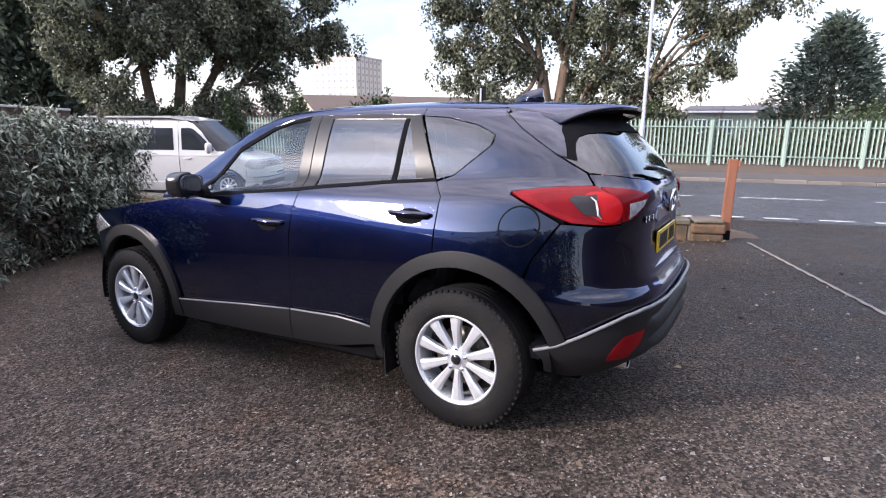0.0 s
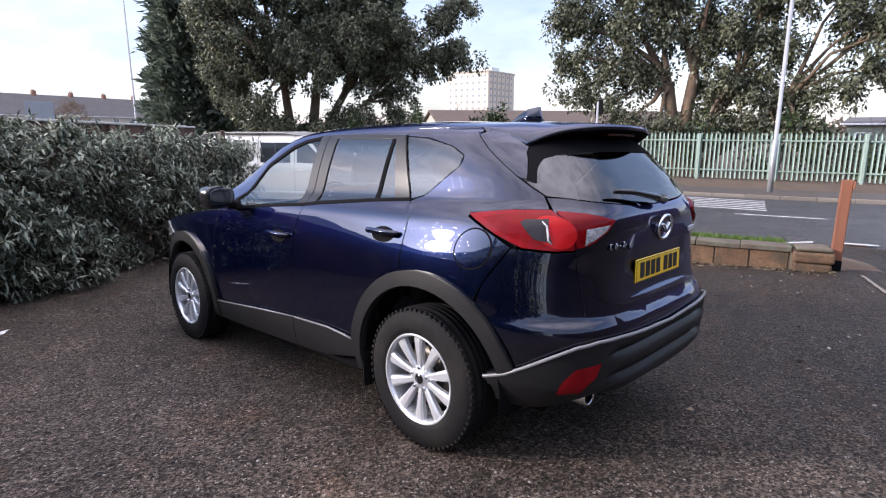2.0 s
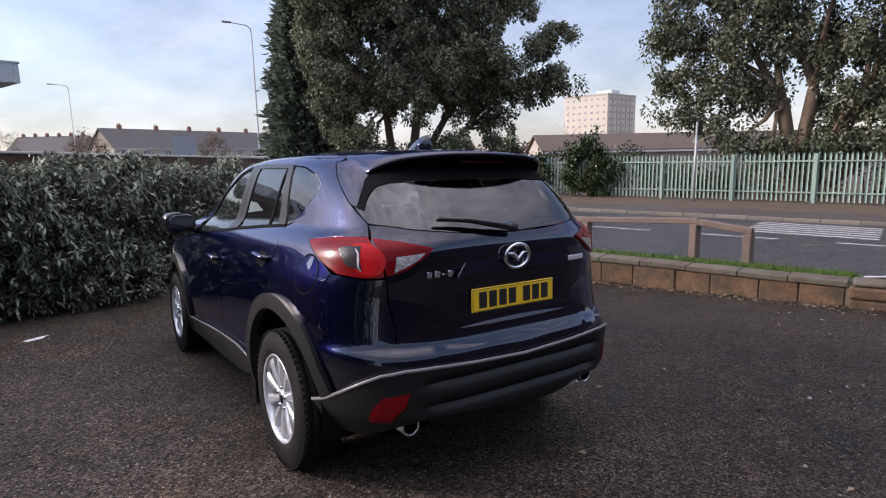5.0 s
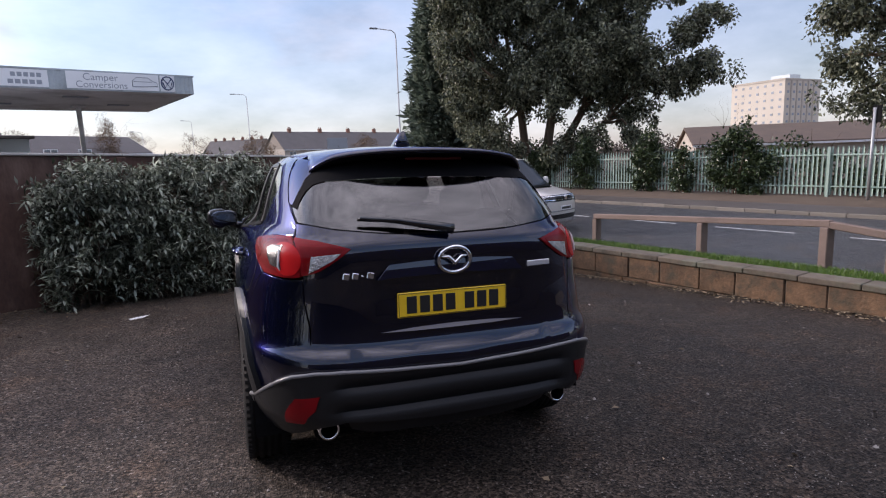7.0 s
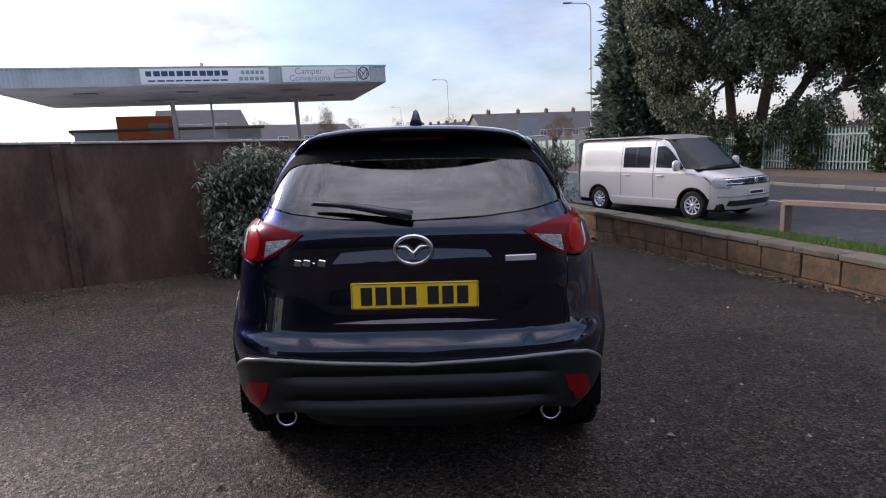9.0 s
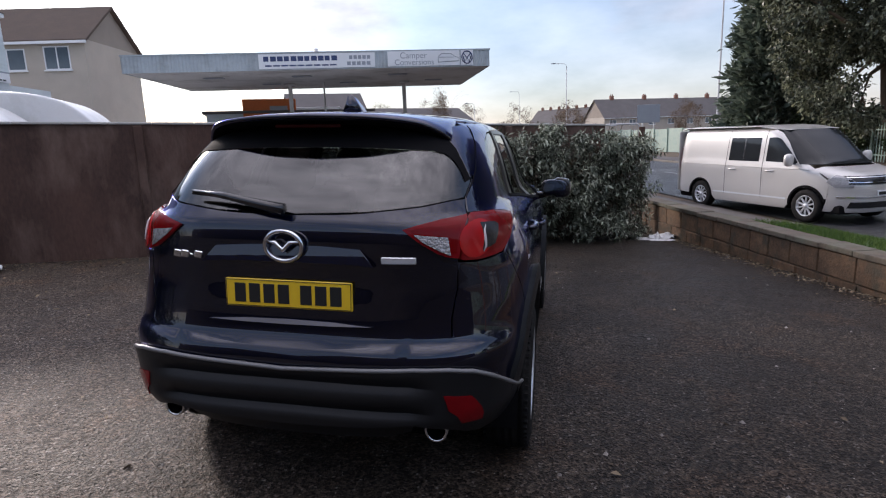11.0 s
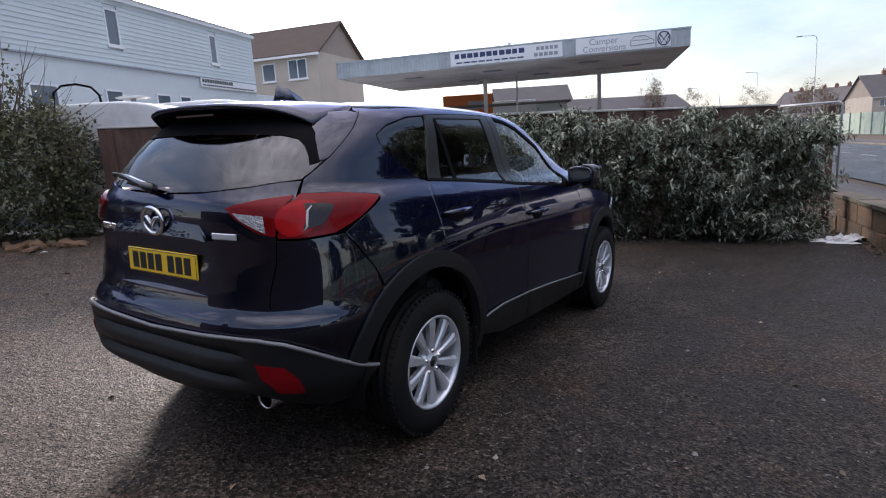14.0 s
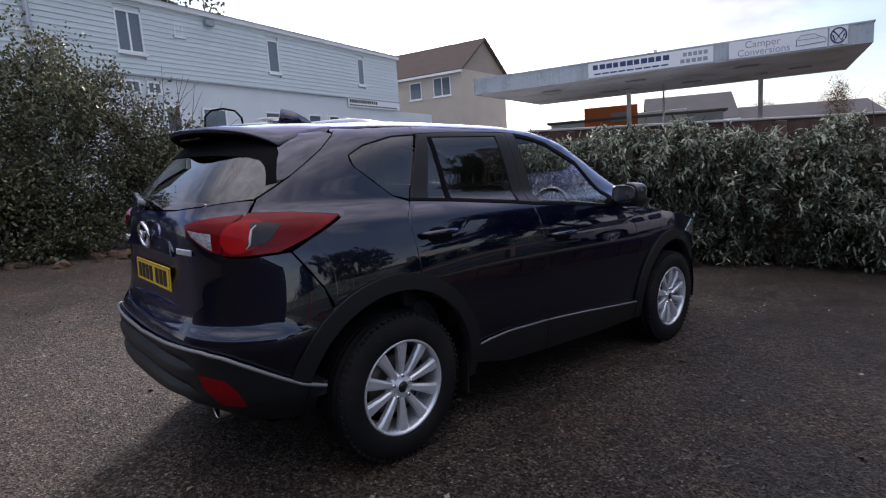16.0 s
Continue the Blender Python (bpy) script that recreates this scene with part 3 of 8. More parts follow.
def sheet(name, us, vs, f, lift, material, label, category):
    """A strip of surface that follows the ground, lifted by so much."""
    verts, faces = [], []
    for u in us:
        for v in vs:
            x, y = f(u, v)
            verts.append((x, y, level(x, y) + lift))
    m = len(vs)
    for i in range(len(us) - 1):
        for j in range(m - 1):
            faces.append((i * m + j, (i + 1) * m + j, (i + 1) * m + j + 1, i * m + j + 1))
    ob = raw(name, verts, faces, material, smooth=True)
    if ob.data.polygons[0].normal.z < 0:
        ob.data.flip_normals()
    return tagged(ob, label, category, kind="structure")


def span(a, b, n):
    return [a + (b - a) * i / n for i in range(n + 1)]


FARS = [-2500, -900, -400, -200, -120, -80, -55, -40]
FARD = [45, 60, 90, 150, 300, 700, 2500]
sheet("ground", FARS + span(-32, 60, 92) + [70, 85, 110, 150, 220, 400, 900, 2500], [-2500, -900, -300, -150, -90, -60, -45] + span(-36, 40, 152) + FARD,
      road_xy, -0.03, M_SOIL, "bare brown earth ground reaching the horizon", "ground")
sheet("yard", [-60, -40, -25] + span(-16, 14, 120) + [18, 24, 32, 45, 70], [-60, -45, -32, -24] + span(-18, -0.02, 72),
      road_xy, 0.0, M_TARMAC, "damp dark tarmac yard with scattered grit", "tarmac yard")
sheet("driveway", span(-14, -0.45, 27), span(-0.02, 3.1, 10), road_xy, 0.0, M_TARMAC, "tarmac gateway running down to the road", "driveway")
sheet("road", [-300, -120, -60, -30] + span(-20, 40, 30) + [60, 90, 140, 300], span(3.05, 11.0, 12), road_xy, 0.004, M_ROAD, "wet grey two-lane road", "road")
sheet("pavement", [-300, -120, -60, -30] + span(-20, 40, 30) + [60, 90, 140, 300], span(11.25, 13.2, 3), road_xy, 0.006, M_PATHWAY, "narrow tarmac footway beside the road", "pavement")
sheet("verge", span(0.0, 7.4, 20), span(0.22, 2.9, 14), road_xy, 0.004, M_TURF, "grass verge behind the low stone wall", "verge")
sheet("footway", span(7.4, 40, 60), span(0.22, 2.6, 14), road_xy, 0.004, M_PATHWAY, "grey tarmac footway behind the low stone wall", "pavement")

# unseen pale slab beyond the wall, added to bounce light onto the canopy soffit
verts = [(*(Vector((-7.4, 2.85)) + Vector((0.8424, 0.5388)) * u + Vector((-0.5388, 0.8424)) * v), 0.0) for v in (0.4, 45.0) for u in (-22.0, 10.5)]
fc = raw("forecourt", [(x, y, max(level(x, y), 0.0) + 0.03 if i < 2 else 0.3) for i, (x, y, z) in enumerate(verts)], [(0, 1, 3, 2)], mat("forecourt_bounce", (0.42, 0.41, 0.39), 0.8, vary=0.25, scale=0.6, fine=20, bump=0.1))
tagged(fc, "pale forecourt slab, added unseen beyond the wall to bounce light", "forecourt", kind="structure")

# far kerb: single stones
kerb_bm = box(-0.455, 0.455, -0.0625, 0.0625, -0.1, 0.11, 0.015, 2)
kerb_first = tagged(link("kerb", kerb_bm, M_KERB), "row of worn concrete kerb stones along the road", "kerb", kind="structure")
kerb_turn = math.degrees(math.atan2(ALONG.y, ALONG.x))
x, y = road_xy(-20, 11.1)
kerb_first.matrix_basis = pose(x, y, ROAD_Z, 0, 0, kerb_turn)
for i in range(1, 75):
    k = new("kerb_stone", kerb_first.data)
    k.parent = kerb_first
    k.matrix_basis = pose(i * 0.92, random.uniform(-0.006, 0.006), random.uniform(-0.006, 0.006), 0, random.uniform(-0.3, 0.3), 0)

# painted lines on the road
def paint(name, outlines, label):
    vs, fs = [], []
    for o in outlines:
        b = len(vs)
        for s, d in o:
            x, y = road_xy(s, d)
            vs.append((x, y, level(x, y) + 0.009))
        fs.append(tuple(range(b, b + len(o))))
    ob = raw(name, vs, fs, M_LINE)
    return tagged(ob, label, "road marking", kind="structure")


paint("lane_line", [[(s, 7.15), (s + 1.9, 7.15), (s + 1.9, 7.27), (s, 7.27)] for s in range(-40, 90, 3)], "broken white centre line, worn")
paint("edge_line", [[(s, 3.35), (s + 0.6, 3.35), (s + 0.6, 3.5), (s, 3.5)] for s in np.arange(-8, 0.5, 0.95)], "broken white give-way line at the gateway")
paint("hatching", [[(0.2 + 0.0 * i, 8.1 + 0.42 * i), (3.0, 8.3 + 0.42 * i), (3.0, 8.48 + 0.42 * i), (0.2, 8.28 + 0.42 * i)] for i in range(6)], "white hatched bars painted on the road")

# seam between yard and driveway
seam = []
for i in range(40):
    t0, t1 = i / 40, (i + 1) / 40
    seam.append([(-0.535 - 0.25 * t0 * 1.0 + 0.01 * math.sin(i * 2.1), -0.3 - 3.6 * t0), (-0.535 - 0.25 * t1 + 0.01 * math.sin((i + 1) * 2.1), -0.3 - 3.6 * t1),
                 (-0.575 - 0.25 * t1, -0.3 - 3.6 * t1), (-0.575 - 0.25 * t0, -0.3 - 3.6 * t0)])
ob = paint("tarmac_seam", seam, "pale open seam between two tarmac surfaces")
ob.data.materials[0] = M_KERB


# ---- boundary walls ----
BW0, BW1 = Vector((-7.4, 2.85)), Vector((1.83, 8.754))
BWD = (BW1 - BW0).normalized()
BWN = Vector((BWD.y, -BWD.x))                        # towards the car
BWL = (BW1 - BW0).length


def brown_wall():
    """Rendered wall whose top falls gently, with piers and coping."""
    bm = bmesh.new()
    n = 44
    rows = []
    for i in range(n + 1):
        t = i / n
        p = BW0 + BWD * (BWL * t)
        top = 1.91 - 0.29 * t
        foot = level(p.x, p.y) - 0.15
        w = 0.012 * math.sin(i * 1.7) + 0.008 * math.sin(i * 0.6)
        a, b = p + BWN * (0.11 + w), p - BWN * 0.11
        rows.append([bm.verts.new((a.x, a.y, foot)), bm.verts.new((a.x, a.y, top)), bm.verts.new((b.x, b.y, top)), bm.verts.new((b.x, b.y, foot))])
    for r, s in zip(rows, rows[1:]):
        for k in range(3):
            bm.faces.new((r[k], s[k], s[k + 1], r[k + 1]))
    bm.faces.new(rows[0])
    bm.faces.new(rows[-1][::-1])
    bmesh.ops.recalc_face_normals(bm, faces=bm.faces[:])
    wall = tagged(link("wall_rendered", bm, M_WALLBROWN), "tall brown rendered boundary wall, stained and patchy", "wall", kind="structure")
    ang = math.degrees(math.atan2(BWD.y, BWD.x))
    for i in range(5):
        p = BW0 + BWD * (0.2 + i * 2.9) + BWN * 0.13
        top = 1.91 - 0.29 * (0.2 + i * 2.9) / BWL
        part("pier", box(-0.06, 0.06, -0.035, 0.02, level(p.x, p.y) - 0.1, top - 0.02, 0.01, 1, pose(p.x, p.y, 0, 0, 0, ang)), M_WALLBROWN, wall)
    for i in range(20):
        t = (i + 0.5) / 20
        p = BW0 + BWD * (BWL * t)
        part("coping", box(-BWL / 40 + 0.004, BWL / 40 - 0.004, -0.14, 0.14, 0, 0.035, 0.008, 1, pose(p.x, p.y, 1.905 - 0.29 * t, 0, math.degrees(math.atan(0.29 / BWL)), ang)), M_COPEPALE, wall)
    return wall


brown_wall()


def stone_wall():
    """Low wall of squared blocks with coping slabs and a pier at the gateway."""
    length = 10.35
    n = 12
    bm = bmesh.new()
    ang = math.degrees(math.atan2(ALONG.y, ALONG.x))
    core = box(0.15, length, -0.12, 0.12, -0.75, 0.07)
    core.transform(pose(CORNER.x, CORNER.y, 0, 0, 0, ang))
    wall = tagged(link("wall_stone", core, M_MORTAR), "low wall of buff stone blocks with a flat coping", "wall", kind="structure")
    bm.free()
    rnd = random.Random(4)
    for row in range(3):
        top = 0.065 - row * 0.30
        s = 0.2 + (0.22 if row % 2 else 0.0)
        while s < length - 0.1:
            l = rnd.uniform(0.40, 0.60)
            x, y = road_xy(s + l / 2, 0)
            if top > level(x - 0.2, y) - 0.02:
                b = box(-l / 2 + 0.004, l / 2 - 0.004, 0.02, 0.142 + rnd.uniform(-0.008, 0.008), top - 0.292, top, 0.012, 1)
                b.transform(pose(x, y, 0, rnd.uniform(-0.6, 0.6), rnd.uniform(-0.5, 0.5), ang))
                part("block", b, M_STONE, wall)
            s += l
    s = 0.18
    while s < length - 0.2:
        l = rnd.uniform(0.52, 0.62)
        x, y = road_xy(s + l / 2, 0)
        b = box(-l / 2 + 0.004, l / 2 - 0.004, -0.16, 0.165, 0.07, 0.138, 0.012, 2)
        b.transform(pose(x, y, rnd.uniform(-0.006, 0.006), rnd.uniform(-0.8, 0.8), rnd.uniform(-0.5, 0.5), ang))
        part("coping", b, M_COPING, wall)
        s += l
    x, y = road_xy(-0.05, -0.02)
    for k, (w, z0, z1) in enumerate(((0.21, -0.5, -0.04), (0.225, -0.035, 0.10), (0.2, 0.105, 0.155))):
        part("pier_stone", box(-w, w, -w * 0.9, w * 0.9, z0, z1, 0.03, 2, pose(x, y, 0, rnd.uniform(-1, 1), rnd.uniform(-1, 1), ang + k * 2)), M_COPING if k == 2 else M_STONE, wall)
    return wall


stone_wall()

# timber gate post, leaning
gp = thing("gate_post", "leaning red-brown square timber gate post with a short cross stub", "gate post", pose(*road_xy(-0.30, -0.02), -0.2, 1.0, 4.0, 14))
part("post", box(-0.06, 0.06, -0.06, 0.06, -0.1, 1.2, 0.008, 1), M_TIMBERRED, gp)
part("stub", box(-0.16, 0.14, -0.075, -0.058, 1.09, 1.18, 0.006, 1), M_TIMBERRED, gp)
part("iron_shoe", box(-0.066, 0.066, -0.066, 0.066, -0.1, 0.2, 0.004, 1), M_DARK, gp, "rusted iron shoe")

# low timber rail on the verge
def low_rail(name, a, b, ends, ha, hb):
    """A knee rail from a to b (s, d), with posts at the given shares of its length."""
    ax, ay = road_xy(*a)
    bx, by = road_xy(*b)
    za, zb = level(ax, ay) + ha, level(bx, by) + hb
    ob = thing(name, "low weathered timber knee rail on the grass verge", "knee rail", group="verge rails")
    d = Vector((bx - ax, by - ay, zb - za))
    ang, pitch, ln = math.degrees(math.atan2(d.y, d.x)), math.degrees(math.atan2(d.z, math.hypot(d.x, d.y))), d.length
    part("rail", box(-0.06, ln + 0.06, -0.05, 0.05, -0.06, 0.04, 0.012, 1, pose(ax, ay, za, 0, -pitch, ang)), M_TIMBER, ob)
    for e in ends:
        px, py = ax + d.x * e, ay + d.y * e
        g, t = level(px, py), za + d.z * e
        part("post", box(-0.06, 0.06, -0.075, 0.075, g - 0.15, t - 0.06, 0.01, 1, pose(px, py, 0, 0, 0, ang)), M_TIMBER, ob)


low_rail("knee_rail", (2.35, 1.75), (4.45, 2.30), (0.0, 1.0), 0.70, 0.68)
low_rail("knee_rail", (4.52, 2.32), (7.0, 2.66), (1.0,), 0.68, 0.60)
low_rail("knee_rail", (1.55, 1.62), (2.28, 1.74), (0.0,), 0.58, 0.68)

# ---- palisade fence behind the footway ----
FENCE_D = 17.0
fence_ang = math.degrees(math.atan2(ALONG.y, ALONG.x))
pale_bm = bmesh.new()
prof = [(-0.038, 0.0), (-0.014, 0.02), (0.014, 0.02), (0.038, 0.0)]
for zz in (0.0, 1.7, 1.8):
    for px, py in prof:
        sx = px if zz < 1.75 else px * 0.15
        pale_bm.verts.new((sx, -py, zz))
pale_bm.verts.ensure_lookup_table()
for r in range(2):
    for c in range(3):
        i = r * 4 + c
        pale_bm.faces.new((pale_bm.verts[i], pale_bm.verts[i + 1], pale_bm.verts[i + 5], pale_bm.verts[i + 4]))
pale_me = bpy.data.meshes.new("pale")
pale_bm.to_mesh(pale_me)
pale_bm.free()
pale_me.materials.append(M_FENCE)
s = -14.0
while s < 40.0:
    x, y = road_xy(s, FENCE_D)
    fz = ROAD_Z + 0.13
    fob = thing("palisade_fence", "pale green steel palisade fence panel on a soil strip", "fence", pose(x, y, fz, 0, 0, fence_ang), "palisade fence panels")
    part("post", box(-0.05, 0.05, 0.03, 0.1, -0.3, 1.75, 0.005, 1), M_FENCE, fob)
    for zr in (0.3, 1.45):
        part("rail", box(0, 2.75, 0.012, 0.05, zr, zr + 0.05, 0.004, 1), M_FENCE, fob)
    for i in range(17):
        p = new("pale", pale_me)
        p.parent = fob
        p.matrix_basis = pose(0.08 + i * 0.1618, random.uniform(-0.006, 0.006), random.uniform(-0.012, 0.012), 0, random.uniform(-0.5, 0.5), 0)
    s += 2.75

# ---- the parked car: x to its right, y forward, z up, from the ground under the rear axle ----
from mathutils.geometry import delaunay_2d_cdt

ZB, ZT, YC = 1.20, 1.675, 0.60
round_n = Curve((0.3, 3.2), (0.4, 3.9), (0.48, 4.5), (0.75, 4.8), (1.0, 4.5), (1.2, 4.6), (1.28, 5.0), (1.4, 5.0), (1.6, 4.2))   # how square the tail is in plan
half = Curve((0.18, 0.80), (0.30, 0.845), (0.42, 0.872), (0.6, 0.886), (0.78, 0.888), (0.92, 0.882), (0.98, 0.877), (1.04, 0.867), (1.10, 0.853), (1.15, 0.838), (1.19, 0.812), (1.22, 0.777), (1.25, 0.752), (1.40, 0.703),
             (1.5, 0.667), (1.56, 0.640), (1.60, 0.612), (1.635, 0.548), (1.658, 0.42), (1.67, 0.25), (1.675, 0.0))
crown = Curve((0.0, 1.675), (0.25, 1.67), (0.42, 1.658), (0.548, 1.635), (0.612, 1.60), (0.640, 1.56), (0.667, 1.5))
roofline = Curve((-0.7, 1.545), (-0.4, 1.603), (-0.1, 1.64), (0.4, 1.668), (0.95, 1.675), (1.3, 1.662), (1.55, 1.615), (1.8, 1.505), (2.05, 1.37), (2.3, 1.25), (2.6, 1.22))
tail_y = Curve((0.24, -0.72), (0.30, -0.795), (0.38, -0.845), (0.47, -0.870), (0.60, -0.876), (0.66, -0.874), (0.70, -0.868), (0.722, -0.857), (0.742, -0.838), (0.770, -0.828), (0.85, -0.818), (0.95, -0.814),
               (1.05, -0.819), (1.12, -0.820), (1.17, -0.815), (1.20, -0.802), (1.30, -0.737), (1.40, -0.655), (1.50, -0.555), (1.58, -0.465), (1.66, -0.33))


def z_even(y, z):
    return z if z <= ZB else ZB + (z - ZB) * (ZT - ZB) / (max(roofline(y), 1.215) - ZB)


def haunch(y, z):
    """How far the flank swells over the rear wheel and at the bumper's corner."""
    return 0.016 * math.exp(-((y + 0.10) / 0.55) ** 2) * (step(1.17, 0.84, z) - 0.45 * step(1.0, 1.13, z) * step(1.24, 1.16, z)) + 0.017 * step(-0.40, -0.62, y) * step(0.785, 0.715, z) * step(0.58, 0.68, z)


def flank(y, z):
    """Half width of the body at a length and a height."""
    w = half(z_even(y, z)) + haunch(y, z)
    if y < YC:
        n = round_n(z)
        w *= max(0.0, 1 - min(1.0, (YC - y) / (YC - tail_y(z))) ** n) ** (1 / n)
    if y > 2.0:
        w *= max(0.0, 1 - min(1.0, (y - 2.0) / 1.68) ** 3.6) ** (1 / 3.6)
    return w


def side_at(y, z):
    return Vector((-flank(y, z), y, z))


def tail_at(p, z):
    """Round the tail: p = 0 at the middle of the rear, a quarter turn at the side; positive to the left."""
    c, s = max(0.0, math.cos(p)), math.sin(abs(p))
    n = round_n(z)
    y = YC - (YC - tail_y(z)) * c ** (2 / n)
    x = (half(z_even(y, z)) + haunch(y, z)) * s ** (2 / n)
    # dished number plate recess
    if abs(x) < 0.5 and 0.74 < z < 1.1:
        y += 0.008 * step(0.38, 0.26, abs(x)) * step(0.90, 0.94, z) * step(1.06, 1.035, z)
    return Vector((-x if p > 0 else x, y, z))


def tx(x, z):
    """The turn round the tail at which the body has this half width (sign: + left)."""
    a = abs(x)
    p = 0.5
    lo, hi = 0.0, math.pi / 2
    for _ in range(40):
        p = (lo + hi) / 2
        if abs(tail_at(p, z).x) < a:
            lo = p
        else:
            hi = p
    return math.copysign(p, -x)


def ty(y, z):
    """The turn round the left side at which the body has this length."""
    return math.acos(min(1.0, max(0.0, (YC - y) / (YC - tail_y(z)))) ** (round_n(z) / 2))


def narrow(y):
    """How far the roof draws in towards the tail."""
    return max(0.05, 1 - min(1.0, max(0.0, YC - y) / (YC + 0.44)) ** 4.2) ** (1 / 4.2)


def roof_at(x, y):
    zz = crown(abs(x) / narrow(y))
    return Vector((x, y, ZB + (zz - ZB) * (roofline(y) - ZB) / (ZT - ZB)))


def inside(pt, poly):
    x, y = pt
    hit = False
    for i in range(len(poly)):
        (x0, y0), (x1, y1) = poly[i - 1], poly[i]
        if (y0 > y) != (y1 > y) and x < (x1 - x0) * (y - y0) / (y1 - y0) + x0:
            hit = not hit
    return hit


def rounded(ctrl, n=6, sharp=()):
    """A closed smooth outline through control points; those named stay corners."""
    out = []
    m = len(ctrl)
    for i in range(m):
        p0, p1, p2, p3 = (Vector(ctrl[(i + k) % m]) for k in (-1, 0, 1, 2))
        t1 = (p2 - p1) if i in sharp else (p2 - p0) / 2
        t2 = (p2 - p1) if (i + 1) % m in sharp else (p3 - p1) / 2
        if i not in sharp and (p2 - p0).length > 2.5 * min((p2 - p1).length, (p1 - p0).length):
            t1 = t1.normalized() * min((p2 - p1).length, t1.length)
        for k in range(n):
            t = k / n
            out.append(tuple(p1 * (1 + 2 * t) * (1 - t) ** 2 + t1 * t * (1 - t) ** 2 + p2 * t * t * (3 - 2 * t) + t2 * t * t * (t - 1)))
    return out


def arc(cy, cz, r, a0, a1, n=14):
    return [(cy + r * math.cos(radians(a0 + (a1 - a0) * i / n)), cz + r * math.sin(radians(a0 + (a1 - a0) * i / n))) for i in range(n + 1)]


def panel_mesh(outline, f, cell=0.045, depth=0.012, off=0.0, mirror=False, bulge=0.0):
    """A sheet cut to the outline, laid on the surface f with turned-in edges."""
    edge = []
    for i in range(len(outline)):
        a, b = Vector(outline[i]), Vector(outline[(i + 1) % len(outline)])
        if (b - a).length < 1e-5:
            continue
        k = max(1, int((b - a).length / cell))
        edge += [a + (b - a) * j / k for j in range(k)]
    xs, ys = [p.x for p in edge], [p.y for p in edge]
    pts = list(edge)
    poly = [tuple(p) for p in edge]
    nx, ny = int((max(xs) - min(xs)) / cell) + 2, int((max(ys) - min(ys)) / cell) + 2
    for i in range(nx):
        for j in range(ny):
            p = (min(xs) + (i + 0.5) * cell, min(ys) + (j + 0.5) * cell)
            if inside(p, poly) and min((Vector(p) - q).length_squared for q in edge) > (0.4 * cell) ** 2:
                pts.append(Vector(p))
    n = len(edge)
    vs, _, fs, *_ = delaunay_2d_cdt(pts, [(i, (i + 1) % n) for i in range(n)], [list(range(n))], 1, 1e-6)
    h = 0.004
    bm = bmesh.new()
    lay = bm.verts.layers.float_vector.new("surface_normal")
    top, back = [], []
    flip = -1 if mirror else 1
    for v in vs:
        a, b = v
        p = f(a, b)
        nrm = (f(a + h, b) - f(a - h, b)).cross(f(a, b + h) - f(a, b - h))
        nrm = nrm.normalized() if nrm.length > 1e-12 else Vector((0, -1, 0))
        if nrm.dot(p - Vector((0, min(max(p.y, 0.3), 2.6), 0.85))) < 0:
            nrm = -nrm
        q = p + nrm * off
        q.x *= flip
        nrm.x *= flip
        top.append(bm.verts.new(q))
        top[-1][lay] = nrm
        back.append(q - nrm * depth)
    for t in fs:
        if len(set(t)) == 3:
            bm.faces.new([top[i] for i in t])
    bmesh.ops.recalc_face_normals(bm, faces=bm.faces[:])
    mid = Vector((0, 0.9, 0.85))
    away = sum((fc.normal.dot(fc.calc_center_median() - mid) * fc.calc_area() for fc in bm.faces))
    if away < 0:
        bmesh.ops.reverse_faces(bm, faces=bm.faces[:])
    for fc in bm.faces:
        fc.smooth = True
    if depth:
        rim = [e for e in bm.edges if len(e.link_faces) == 1]
        bm.verts.index_update()
        low = {}
        for e in rim:
            for v in e.verts:
                if v not in low:
                    low[v] = bm.verts.new(back[v.index])
        for e in rim:
            a, b = e.link_loops[0].vert, e.link_loops[0].link_loop_next.vert
            fc = bm.faces.new((b, a, low[a], low[b]))
            fc.smooth = True
            e.smooth = False
    return bm


def pair(name, outline, f, m, parent, label="", **kw):
    """The same panel on the left and on the right side."""
    a = part(name, panel_mesh(outline, f, **kw), m, parent, label)
    b = part(name, panel_mesh(outline, f, mirror=True, **kw), m, parent, label)
    return a, b


def dense(pts, gap=0.03):
    """Closed outline points (y, z) with more between them, marked for the flank."""
    out = []
    for a, b in zip(pts, pts[1:] + pts[:1]):
        k = max(1, int(math.hypot(b[0] - a[0], b[1] - a[1]) / gap))
        out += [("y", a[0] + (b[0] - a[0]) * i / k, a[1] + (b[1] - a[1]) * i / k) for i in range(k)]
    return out


def tails(pts):
    """Outline points given as (x, z) on the rear, or ('y', y, z) round the left corner."""
    ends = [(ty(p[1], p[2]), p[2]) if p[0] == "y" else (tx(p[0], p[1]), p[1]) for p in pts]
    at = [tail_at(*e) for e in ends]
    shut = not (abs(at[0].x) < 1e-4 and abs(at[-1].x) < 1e-4)
    out = []
    for i in range(len(ends)):
        out.append(ends[i])
        j = (i + 1) % len(ends)
        if j == 0 and not shut:
            break
        a, b = at[i], at[j]
        if a.x * b.x < 0 or (b - a).length < 0.05:
            continue
        n = int((b - a).length / 0.03)
        for k in range(1, n):
            q = a.lerp(b, k / n)
            flat = abs(b.x - a.x) > abs(b.y - a.y)
            out.append((tx(q.x, q.z), q.z) if flat else (math.copysign(ty(q.y, q.z), ends[i][0] or ends[j][0]), q.z))
    return out


car = thing("parked_car", "dark navy blue five-door SUV, wet with rain, on the tarmac", "car", SLOPE)

RA, FA, WZ = -0.02, 2.70, 0.37                       # arches
